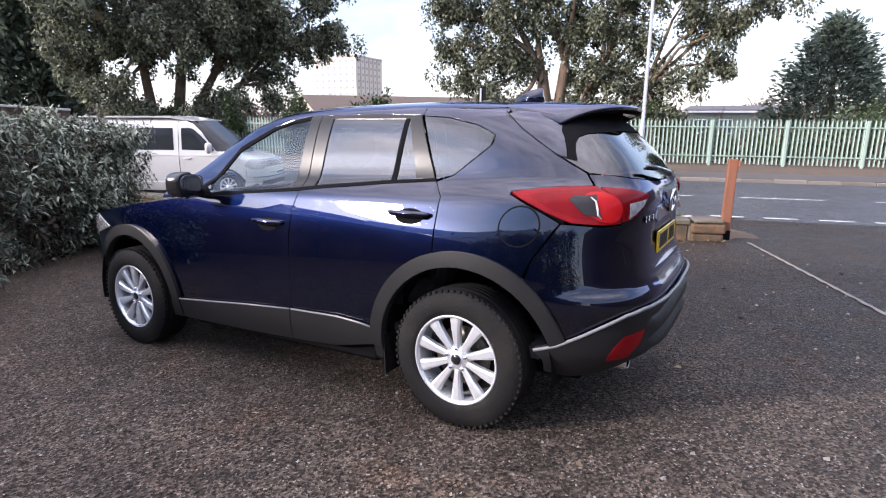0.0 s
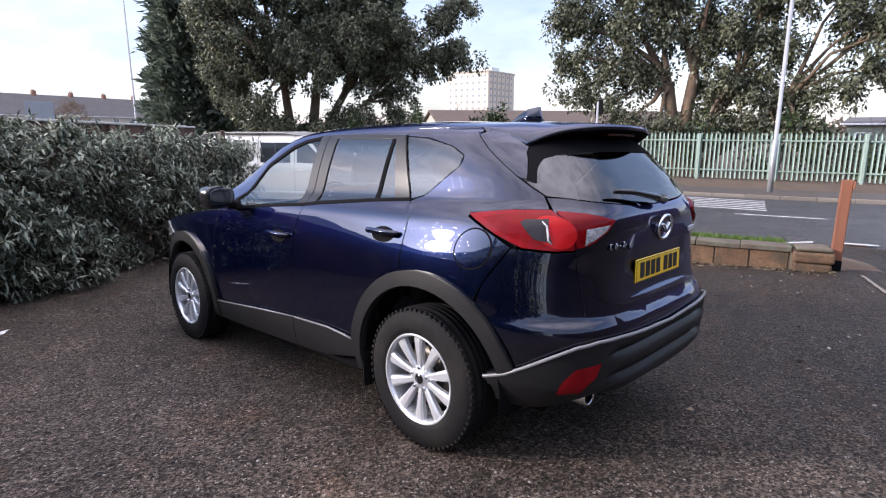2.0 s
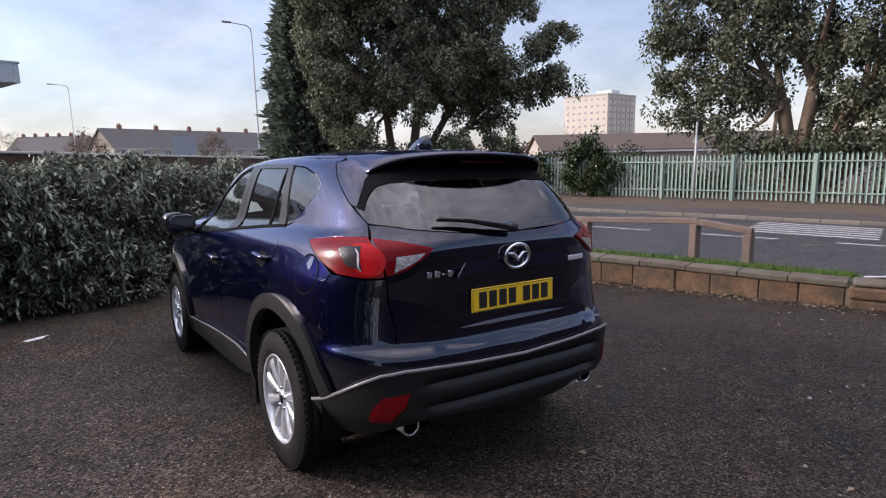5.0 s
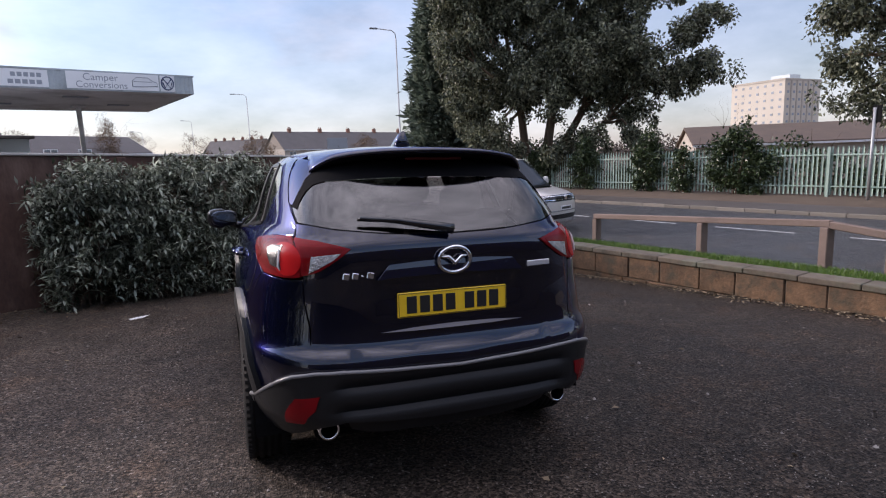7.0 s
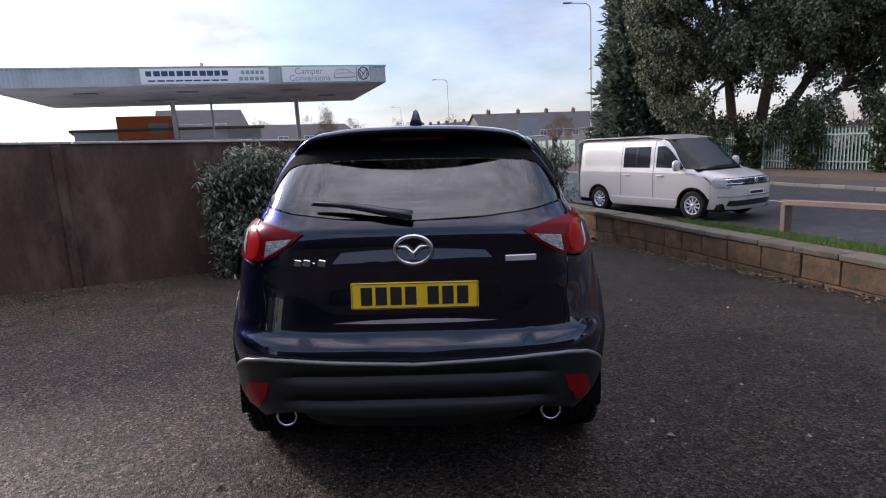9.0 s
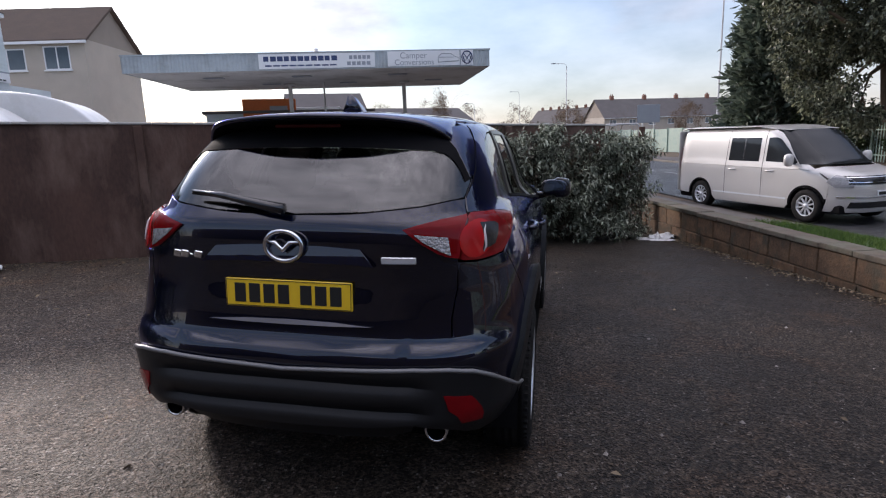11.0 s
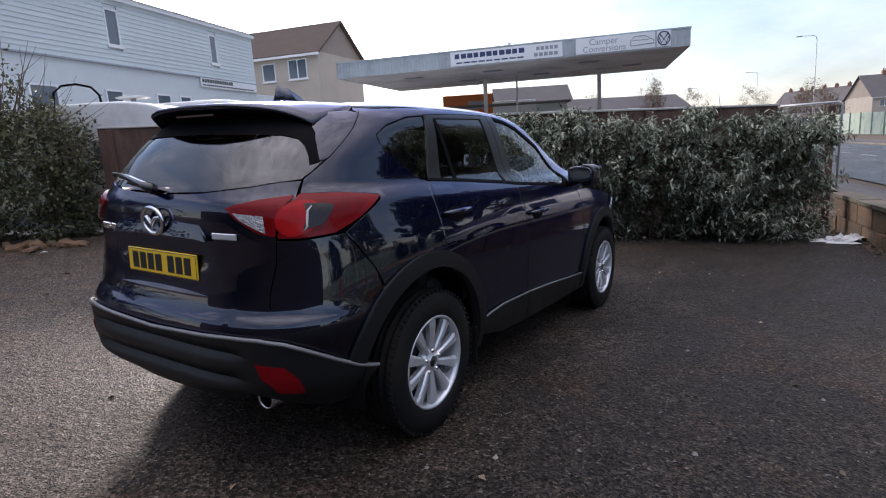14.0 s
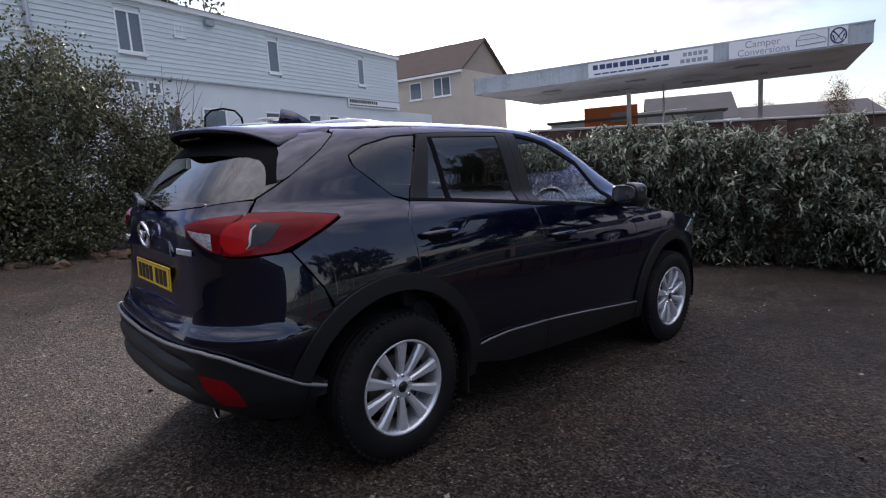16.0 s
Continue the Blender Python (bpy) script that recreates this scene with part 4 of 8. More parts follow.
# flanks
pair("front_wing", [(2.235, 0.46), (2.20, 0.62), (2.155, 0.95), (2.06, 1.10), (2.25, 1.085), (2.6, 1.045), (3.0, 0.985), (3.25, 0.93), (3.42, 0.84), (3.48, 0.72)]
     + [(3.30, 0.66)] + arc(FA, WZ, 0.52, 30, 172, 16), side_at, M_PAINT, car)
pair("front_door", [(2.225, 0.42), (2.192, 0.62), (2.147, 0.95), (2.055, 1.095), (1.92, 1.112), (1.5, 1.145), (1.052, 1.172), (1.085, 1.06), (1.105, 0.9), (1.124, 0.485), (1.5, 0.46), (1.9, 0.43)], side_at, M_PAINT, car)
pair("rear_door", [(1.044, 1.173), (1.077, 1.06), (1.097, 0.9), (1.116, 0.486), (0.757, 0.489), (0.55, 0.468)] + arc(RA, WZ, 0.54, 11, 74, 10) + [(0.118, 1.05), (0.114, 1.17), (0.17, 1.236), (0.5, 1.218), (0.9, 1.188)], side_at, M_PAINT, car)
quarter = [("y", 0.162, 1.236), ("y", 0.106, 1.17), ("y", 0.110, 1.05), ("y", 0.118, 0.90)] + [("y", a, b) for a, b in arc(RA, WZ, 0.54, 78, 126, 9)] \
    + [("y", -0.378, 0.898), ("y", -0.49, 1.062), ("y", -0.425, 1.098), ("y", -0.245, 1.188), ("y", -0.25, 1.205), ("y", -0.45, 1.224), ("y", -0.60, 1.226), ("y", -0.562, 1.282), ("y", -0.408, 1.374), ("y", -0.236, 1.491), ("y", -0.165, 1.55), ("y", -0.13, 1.567),
       ("y", 0.0, 1.588), ("y", 0.15, 1.603), ("y", 0.315, 1.610), ("y", 0.312, 1.574), ("y", 0.16, 1.561), ("y", -0.02, 1.515), ("y", -0.116, 1.466), ("y", -0.108, 1.41), ("y", -0.05, 1.362), ("y", 0.075, 1.265)]
pair("quarter_panel", tails(dense([q[1:] for q in quarter], 0.04)), tail_at, M_PAINT, car, cell=0.04)
# cant rail and windscreen pillar
pair("roof_side", [(0.325, 1.612), (0.322, 1.578), (0.6, 1.594), (0.95, 1.604), (1.12, 1.601), (1.25, 1.583), (1.40, 1.546), (1.69, 1.425), (1.90, 1.20), (1.98, 1.11), (2.3, 1.10), (2.15, 1.24), (1.95, 1.36), (1.75, 1.475), (1.55, 1.56), (1.3, 1.612), (0.95, 1.626), (0.6, 1.626)], side_at, M_PAINT, car, cell=0.04)
pair("window_seal", [(1.99, 1.112), (1.92, 1.114), (1.5, 1.147), (1.05, 1.175), (0.9, 1.190), (0.5, 1.220), (0.165, 1.240), (0.18, 1.252), (0.5, 1.234), (0.9, 1.206), (1.05, 1.190), (1.5, 1.162), (1.92, 1.130)], side_at, M_DARK, car, off=0.004, depth=0.01)
pair("door_frame", [(1.125, 1.187), (1.046, 1.190), (1.029, 1.598), (1.105, 1.597), (1.105, 1.58)], side_at, M_FRAMEGREY, car, "satin dark pillar trim", off=0.002)
pair("door_frame", [(1.038, 1.190), (0.955, 1.202), (0.930, 1.578), (0.40, 1.560), (0.325, 1.556), (0.325, 1.572), (0.6, 1.590), (1.021, 1.598)], side_at, M_FRAMEGREY, car, "satin dark pillar trim", off=0.002)
pair("door_frame", [(0.29, 1.248), (0.182, 1.252), (0.32, 1.556), (0.392, 1.559)], side_at, M_FRAMEGREY, car, "satin dark pillar trim", off=0.002)
pair("door_frame", [(1.97, 1.122), (1.80, 1.138), (1.87, 1.185), (1.68, 1.395), (1.39, 1.523), (1.25, 1.561), (1.105, 1.577), (1.105, 1.597), (1.25, 1.579), (1.40, 1.541), (1.69, 1.419), (1.89, 1.20)], side_at, M_DARK, car, "satin dark window surround", off=0.002)
pair("front_door_glass", [(1.81, 1.138), (1.12, 1.186), (1.10, 1.578), (1.25, 1.562), (1.39, 1.525), (1.68, 1.40), (1.875, 1.185)], side_at, M_GLASS, car, "clear door window", off=-0.004, depth=0.0)
pair("rear_door_glass", [(0.957, 1.203), (0.44, 1.239), (0.415, 1.564), (0.932, 1.582)], side_at, M_GLASSTINT, car, "privacy-tinted door window", off=-0.004, depth=0.0)
pair("divider_bar", [(0.448, 1.238), (0.418, 1.240), (0.395, 1.562), (0.422, 1.563)], side_at, M_DARK, car, off=0.0)
pair("rear_fixed_glass", [(0.42, 1.239), (0.287, 1.248), (0.385, 1.562), (0.397, 1.562)], side_at, M_GLASSTINT, car, "privacy-tinted fixed pane", off=-0.004, depth=0.0)
pair("quarter_glass", tails(dense([(0.306, 1.567), (0.172, 1.250), (0.078, 1.272), (-0.045, 1.37), (-0.10, 1.413), (-0.108, 1.464), (-0.02, 1.508), (0.16, 1.554)])), tail_at, M_GLASSTINT, car, "privacy-tinted quarter window", off=-0.004, depth=0.0)

pair("roof_joint", tails(dense([(0.12, 1.565), (-0.155, 1.545), (-0.125, 1.598), (0.12, 1.632)])), tail_at, M_PAINT, car, cell=0.03, off=-0.005, depth=0.0)

# roof, bonnet, screen
roof_out = [(-0.575, 0.3), (-0.565, 0.0), (-0.55, -0.12), (-0.475, -0.095), (-0.25, -0.07), (0.25, -0.07), (0.475, -0.095), (0.55, -0.12), (0.565, 0.0), (0.575, 0.3), (0.585, 0.9), (0.585, 1.3), (0.575, 1.5), (0.3, 1.62), (-0.3, 1.62), (-0.575, 1.5), (-0.585, 1.3), (-0.585, 0.9)]
roof_out = [(x * narrow(y), y) for x, y in roof_out]
part("roof", panel_mesh(roof_out, roof_at, cell=0.07), M_PAINT, car)


def screen_at(u, v):
    e = 0.60 + 0.12 * v
    y = 1.60 + 0.86 * v - 0.12 * (u / 0.6) ** 2 * (1 - 0.2 * v)
    return Vector((u * e / 0.6, y, 1.598 - 0.47 * v - 0.02 * v * (1 - v) - 0.02 * (u / 0.6) ** 4))


part("windscreen", panel_mesh([(-0.6, 0.0), (0.6, 0.0), (0.6, 1.0), (-0.6, 1.0)], screen_at, cell=0.1, depth=0.0), M_GLASS, car, "clear windscreen")


def bonnet_at(x, y):
    z = Curve((2.2, 1.13), (2.5, 1.095), (2.9, 1.035), (3.25, 0.955), (3.45, 0.86), (3.56, 0.76))(y)
    return Vector((x, y, z - 0.055 * (abs(x) / 0.8) ** 3 + 0.012 * step(0.5, 0.7, abs(x)) * step(0.85, 0.75, abs(x))))


part("bonnet", panel_mesh([(-0.80, 2.2), (0.80, 2.2), (0.80, 2.6), (0.76, 3.0), (0.68, 3.3), (0.45, 3.5), (-0.45, 3.5), (-0.68, 3.3), (-0.76, 3.0), (-0.80, 2.6)], bonnet_at, cell=0.08), M_PAINT, car)
pair("headlamp", [(2.98, 0.86), (3.20, 0.94), (3.42, 0.87), (3.52, 0.76), (3.35, 0.76)], side_at, M_CLEARLENS, car, "clear headlamp", off=0.006)


def nose_at(u, z):
    c, s = max(0.0, math.cos(u)), math.sin(abs(u))
    x = half(min(z, 0.95)) * s ** (2 / 3.6)
    y = 2.0 + 1.68 * c ** (2 / 3.6) - 0.10 * step(0.7, 1.0, z) - 0.05 * step(0.45, 0.25, z)
    return Vector((-x if u > 0 else x, y, z))


part("front_bumper", panel_mesh([(-1.05, 0.30), (1.05, 0.30), (1.05, 0.62), (0.95, 0.80), (0.5, 0.86), (-0.5, 0.86), (-0.95, 0.80), (-1.05, 0.62)], nose_at, cell=0.09), M_PAINT, car)
part("grille", panel_mesh([(-0.35, 0.40), (0.35, 0.40), (0.5, 0.6), (0.42, 0.82), (-0.42, 0.82), (-0.5, 0.6)], nose_at, cell=0.09, off=0.01), M_TRIM, car, "black grille")

# cladding: sills, arches, lower bumper
pair("sill_cladding", [(2.27, 0.40), (1.9, 0.425), (1.5, 0.455), (1.124, 0.475), (1.15, 0.285), (1.6, 0.275), (2.30, 0.275)], side_at, M_CLAD, car, off=0.016, depth=0.03)
pair("sill_cladding", [(1.116, 0.476), (0.757, 0.481), (0.6, 0.468), (0.50, 0.452), (0.515, 0.36), (0.8, 0.30), (1.142, 0.285)], side_at, M_CLAD, car, off=0.016, depth=0.03)
pair("wheel_arch", arc(RA, WZ, 0.545, 8, 166, 26) + arc(RA, WZ, 0.470, 168, -10, 26) + [(0.50, 0.30), (0.51, 0.45)], side_at, M_CLAD, car, off=0.024, depth=0.05, cell=0.04)
pair("wheel_arch", arc(FA, WZ, 0.525, 28, 172, 24) + [(2.18, 0.30), (2.23, 0.28)] + arc(FA, WZ, 0.45, 186, 22, 24), side_at, M_CLAD, car, off=0.024, depth=0.05, cell=0.04)

for sg in (-1, 1):
    for line in ([(2.26, 0.402), (1.9, 0.427), (1.5, 0.457), (1.128, 0.477)], [(1.112, 0.478), (0.757, 0.483), (0.6, 0.470), (0.51, 0.455)]):
        part("sill_lip", tube([(sg * (flank(y, z) + 0.014), y, z) for y, z in line], 0.006, 6), M_CLADEDGE, car, "light lip of the sill, sky sheen put into its colour", smooth=True)

half_bumper = tails([(0.0, 0.716), (-0.2, 0.722), (-0.4, 0.738), (-0.5, 0.756), (-0.60, 0.758), (-0.632, 0.772), (-0.628, 0.84), (-0.645, 0.95), (-0.645, 1.046), (-0.66, 1.044), ("y", -0.667, 1.042), ("y", -0.545, 1.054), ("y", -0.50, 1.058), ("y", -0.386, 0.895)]
                    + [("y", a, b) for a, b in arc(RA, WZ, 0.542, 128, 165, 7)] + [("y", -0.60, 0.558), ("y", -0.70, 0.614), (-0.70, 0.652), (-0.62, 0.668), (-0.5, 0.670), (-0.3, 0.660), (0.0, 0.648)])
full = half_bumper + [(-a, b) for a, b in half_bumper[::-1]][1:-1]
part("rear_bumper", panel_mesh(full, tail_at, cell=0.035, off=0.002), M_PAINT, car)
clad_half = tails([(0.0, 0.646), (-0.3, 0.658), (-0.5, 0.668), (-0.62, 0.666), (-0.70, 0.650), ("y", -0.70, 0.612), ("y", -0.60, 0.556), ("y", -0.50, 0.505), ("y", -0.40, 0.478), ("y", -0.43, 0.375), ("y", -0.52, 0.345), ("y", -0.60, 0.352), (-0.66, 0.385), (-0.60, 0.43), (-0.50, 0.455), (-0.3, 0.44), (0.0, 0.43)])
full = clad_half + [(-a, b) for a, b in clad_half[::-1]][1:-1]


def clad_at(p, z):
    """Lower bumper with two ledges across its middle."""
    v = tail_at(p, z)
    w = step(0.60, 0.46, abs(v.x)) if v.y < -0.5 else 0.0
    for ledge in (0.572, 0.470):
        if z > ledge:
            v.y += 0.034 * w * step(ledge + 0.085, ledge + 0.014, z) * step(ledge - 0.001, ledge + 0.012, z)
    return v


part("bumper_cladding", panel_mesh(full, clad_at, cell=0.0145, off=0.022, depth=0.05), M_CLAD, car, "satin black lower bumper with two ledges")


edge_pts = []
for p, z in tails([(0.0, 0.646), (-0.3, 0.658), (-0.5, 0.668), (-0.62, 0.666), (-0.70, 0.650), ("y", -0.70, 0.612), ("y", -0.60, 0.556), ("y", -0.50, 0.505), ("y", -0.42, 0.482), ("y", -0.40, 0.478), (0.0, 0.6461)][:-1] + [(0.0, 0.646)]):
    if z < 0.4785 and len(edge_pts) and edge_pts[-1][2] < z:
        break
    nrm = (tail_at(p + 0.01, z) - tail_at(p - 0.01, z)).cross(Vector((0, 0, 1))).normalized()
    q = tail_at(p, z)
    if nrm.dot(q - Vector((0, 0.4, z))) < 0:
        nrm = -nrm
    q = q + nrm * 0.019
    if edge_pts and (abs(edge_pts[-1][0]) > abs(q.x) + 0.02 or (edge_pts[-1][1] > q.y + 0.02)):
        break
    edge_pts.append((q.x, q.y, z + 0.001))
for sg in (-1, 1):
    part("clad_edge", tube([(sg * x, y, z) for x, y, z in edge_pts], 0.009, 6, False), M_CLADEDGE, car, "light edge of the cladding, sky sheen put into its colour", smooth=True)


def lower_at(p, z):
    v = tail_at(p, z)
    return Vector((v.x, v.y + 0.035, v.z))


low_half = tails([(0.0, 0.445), (-0.3, 0.455), (-0.46, 0.468), (-0.49, 0.43), (-0.47, 0.38), (-0.38, 0.352), (0.0, 0.342)])
part("rear_diffuser", panel_mesh(low_half + [(-a, b) for a, b in low_half[::-1]][1:-1], lower_at, cell=0.05, off=0.0, depth=0.06), M_CLAD, car, "dark grey lower valance")
for sg in (-1, 1):
    rf = part("reflector", panel_mesh([(sg * -1 * a, b) for a, b in tails([(-0.69, 0.555), (-0.60, 0.570), (-0.615, 0.51), (-0.655, 0.452), ("y", -0.69, 0.445), ("y", -0.72, 0.50)])], tail_at, off=0.028, depth=0.02), M_RED, car, "red reflector in the bumper")
    pipe = part("exhaust", lathe([(-0.765, 0.036), (-0.77, 0.041), (-0.765, 0.045), (-0.55, 0.043)], 28, pose(sg * 0.566, 0, 0.388) @ pose(0, 0, 0, 0, 0, 90) @ Matrix.Identity(4)), M_CHROME, car, "bright steel tailpipe")
    part("pipe_bore", lathe([(-0.762, 0.0366), (-0.65, 0.034), (-0.65, 0.0)], 20, pose(sg * 0.566, 0, 0.388) @ pose(0, 0, 0, 0, 0, 90)), M_DARK, pipe, "black bore")

# tailgate and rear window
gate_half = tails([(0.0, 0.708), (-0.2, 0.714), (-0.4, 0.730), (-0.5, 0.748), (-0.59, 0.75), (-0.626, 0.768), (-0.622, 0.84), (-0.639, 0.95), (-0.640, 1.05), (-0.64, 1.10), ("y", -0.625, 1.214), ("y", -0.60, 1.243), ("y", -0.578, 1.272), (-0.60, 1.268), (-0.5, 1.248), (-0.3, 1.226), (0.0, 1.215)])
full = gate_half + [(-a, b) for a, b in gate_half[::-1]][1:-1]
part("tailgate", panel_mesh(full, tail_at, cell=0.03), M_PAINT, car)
glass_half = tails([(0.0, 1.221), (-0.3, 1.232), (-0.5, 1.254), (-0.60, 1.273), ("y", -0.57, 1.281), ("y", -0.49, 1.33), ("y", -0.43, 1.372), (-0.62, 1.43), (-0.60, 1.452), (-0.3, 1.466), (0.0, 1.470)])
full = glass_half + [(-a, b) for a, b in glass_half[::-1]][1:-1]
part("rear_window", panel_mesh(full, tail_at, cell=0.06, off=-0.002, depth=0.0), M_GLASSTINT, car, "dark tinted rear window, smeared with drying rain")
frit_half = tails([(0.0, 1.470), (-0.3, 1.466), (-0.50, 1.458), (-0.55, 1.444), (-0.585, 1.415), (-0.612, 1.375), (-0.632, 1.335), (-0.645, 1.345), (-0.645, 1.40), (-0.635, 1.44), (-0.62, 1.475), (-0.55, 1.53), (-0.4, 1.56), (0.0, 1.57)])
full = frit_half + [(-a, b) for a, b in frit_half[::-1]][1:-1]
part("window_band", panel_mesh(full, tail_at, cell=0.05, off=0.001, depth=0.0), M_DARK, car, "black band along the window's top")

# roof spoiler: top skin, thin lip, side fins and hollow underside
lip = Curve((0.0, -0.635), (0.2, -0.622), (0.35, -0.585), (0.45, -0.53), (0.53, -0.44), (0.585, -0.36))
lip_z = Curve((0.0, 1.600), (0.2, 1.596), (0.35, 1.586), (0.45, 1.572), (0.53, 1.535), (0.585, 1.482))
joint = Curve((0.0, -0.075), (0.25, -0.078), (0.475, -0.104), (0.56, -0.135))
bm = bmesh.new()
rows = []
for i in range(41):
    u = -1 + 2 * i / 40
    xe = 0.555 * math.copysign(abs(u) ** 0.85, u)
    a = abs(xe)
    back, zb_ = lip(a), lip_z(a)
    xr = xe * 0.94
    r0 = roof_at(xr, joint(abs(xr)))
    row = []
    for k in range(6):
        t = k / 5
        sag = 0.010 * math.sin(t * math.pi)
        row.append(Vector((xr + (xe - xr) * t, r0.y + (back - r0.y) * t, r0.z + (zb_ - r0.z) * t + sag)))
    row += [Vector((xe, back - 0.004, zb_ - 0.009)), Vector((xe * 0.995, back + 0.004, zb_ - 0.020)), Vector((xe * 0.98, back + 0.05, zb_ - 0.026 - 0.012 * abs(u))), Vector((xe * 0.96, back + 0.14, zb_ - 0.035 - 0.02 * abs(u) ** 4))]
    rows.append([bm.verts.new(p) for p in row])
for r, s_ in zip(rows, rows[1:]):
    for k in range(9):
        bm.faces.new((r[k], r[k + 1], s_[k + 1], s_[k])).material_index = int(k >= 7)
bm.faces.new(rows[0])
bm.faces.new(rows[-1][::-1])
bmesh.ops.recalc_face_normals(bm, faces=bm.faces[:])
spoiler = part("spoiler", bm, M_PAINT, car, "navy roof spoiler", smooth=True)
spoiler.data.materials.append(M_DARK)
part("brake_lamp", box(-0.14, 0.14, -0.600, -0.56, 1.548, 1.562, 0.003, 1), M_BRAKE, spoiler, "slim high-level brake lamp")
pair("spoiler_fin", tails([("y", -0.142, 1.558), ("y", -0.171, 1.544), ("y", -0.242, 1.485), ("y", -0.414, 1.366), ("y", -0.47, 1.352), ("y", -0.452, 1.41), ("y", -0.42, 1.47), ("y", -0.40, 1.52), ("y", -0.30, 1.56), ("y", -0.2, 1.572)]), tail_at, M_PAINT, spoiler, off=0.004, depth=0.02)

for sg in (-1, 1):
    for line in ([(-0.575, 1.276), (-0.49, 1.325), (-0.411, 1.372), (-0.32, 1.433), (-0.239, 1.489), (-0.19, 1.53), (-0.160, 1.554), (-0.136, 1.575)],):
        pts = [tail_at(ty(a, b), b) for a, b in line]
        part("seam", tube([(sg * (abs(q.x) + 0.004), q.y - 0.003, q.z + 0.002) for q in pts], 0.0022, 6), M_DARK, spoiler)

# tail lamps
for sg in (1, -1):
    def T(pts, sg=sg):
        return [(sg * a, b) for a, b in tails(pts)]
    lamp = part("tail_lamp", panel_mesh(T([("y", -0.262, 1.193), ("y", -0.45, 1.213), ("y", -0.612, 1.216), (-0.662, 1.183), (-0.651, 1.145), (-0.648, 1.058), (-0.66, 1.054), ("y", -0.667, 1.052), ("y", -0.542, 1.064), ("y", -0.431, 1.110)]), tail_at, cell=0.03, off=0.012, depth=0.03), M_RED, car, "red and clear wraparound tail lamp")
    part("lamp_inset", panel_mesh(T([("y", -0.34, 1.182), ("y", -0.46, 1.199), ("y", -0.61, 1.203), (-0.668, 1.176), (-0.660, 1.145), (-0.658, 1.078), ("y", -0.66, 1.072), ("y", -0.55, 1.084), ("y", -0.45, 1.122)]), tail_at, cell=0.03, off=0.0135, depth=0.004), M_LAMPDARK, lamp, "darker red inset, the lens's inner shade put into its colour")
    disc = [(-0.690 + 0.052 * math.cos(a), 1.126 + 0.066 * math.sin(a)) for a in np.linspace(0, math.tau, 24, endpoint=False)]
    part("lamp_ring", panel_mesh(T([(max(-0.752, x), z) for x, z in disc]), tail_at, cell=0.02, off=0.016, depth=0.006), M_REDDEEP, lamp, "bright red round lens")
    part("lamp_window", panel_mesh(T([("y", -0.624, 1.180), ("y", -0.54, 1.176), ("y", -0.52, 1.166), ("y", -0.585, 1.10), ("y", -0.652, 1.084), ("y", -0.635, 1.126)]), tail_at, cell=0.02, off=0.018, depth=0.006), M_SMOKE, lamp, "clear smoked indicator window")
    rim_pts = []
    for a, b in ((-0.600, 1.178), (-0.622, 1.160), (-0.632, 1.126), (-0.636, 1.10), (-0.650, 1.082)):
        q = tail_at(ty(a, b), b)
        rim_pts.append((-sg * -1 * (abs(q.x) + 0.016), q.y - 0.012, b))
    part("lamp_rim", tube([(-sg * abs(x), y, z) for x, y, z in rim_pts], [0.002, 0.0045, 0.0058, 0.0045, 0.002], 6), M_CRESCENT, lamp, "pale crescent trim")
    inner = part("gate_lamp", panel_mesh(T([("y", -0.633, 1.212), (-0.654, 1.183), (-0.643, 1.145), (-0.640, 1.062), (-0.60, 1.070), (-0.57, 1.083), (-0.50, 1.128), (-0.447, 1.170), (-0.50, 1.183), (-0.575, 1.200)]), tail_at, cell=0.03, off=0.012, depth=0.03), M_RED, car, "red lamp section on the tailgate")
    part("lamp_inset", panel_mesh(T([(-0.640, 1.180), (-0.632, 1.140), (-0.630, 1.080), (-0.60, 1.083), (-0.57, 1.096), (-0.51, 1.136), (-0.472, 1.168), (-0.52, 1.176)]), tail_at, cell=0.03, off=0.0135, depth=0.004), M_LAMPDARK, inner, "darker red inset, the lens's inner shade put into its colour")
    part("reverse_lens", panel_mesh(T([(-0.487, 1.152), (-0.60, 1.140), (-0.612, 1.074), (-0.58, 1.090), (-0.515, 1.128)]), tail_at, cell=0.025, off=0.017, depth=0.006), M_CLEARLENS, inner, "clear reversing lens")

# tailgate fittings
def brow_at(p, z):
    """Overhang above the plate, leaning out towards its lower edge."""
    v = tail_at(p, z)
    v.y = min(v.y, tail_y(z)) if abs(v.x) < 0.4 else v.y
    v.y -= 0.016 * (1.108 - z) / 0.07
    return v


part("handle_brow", panel_mesh(tails([(-0.345, 1.034), (-0.29, 1.096), (-0.15, 1.104), (0.0, 1.107), (0.15, 1.104), (0.29, 1.096), (0.345, 1.034), (0.28, 1.040), (0.0, 1.044), (-0.28, 1.040)]), brow_at, cell=0.025, off=0.002, depth=0.02), M_PAINT, car)
def ridge_at(p, z):
    v = tail_at(p, z)
    v.y -= 0.010 * (0.822 - z) / 0.018
    return v


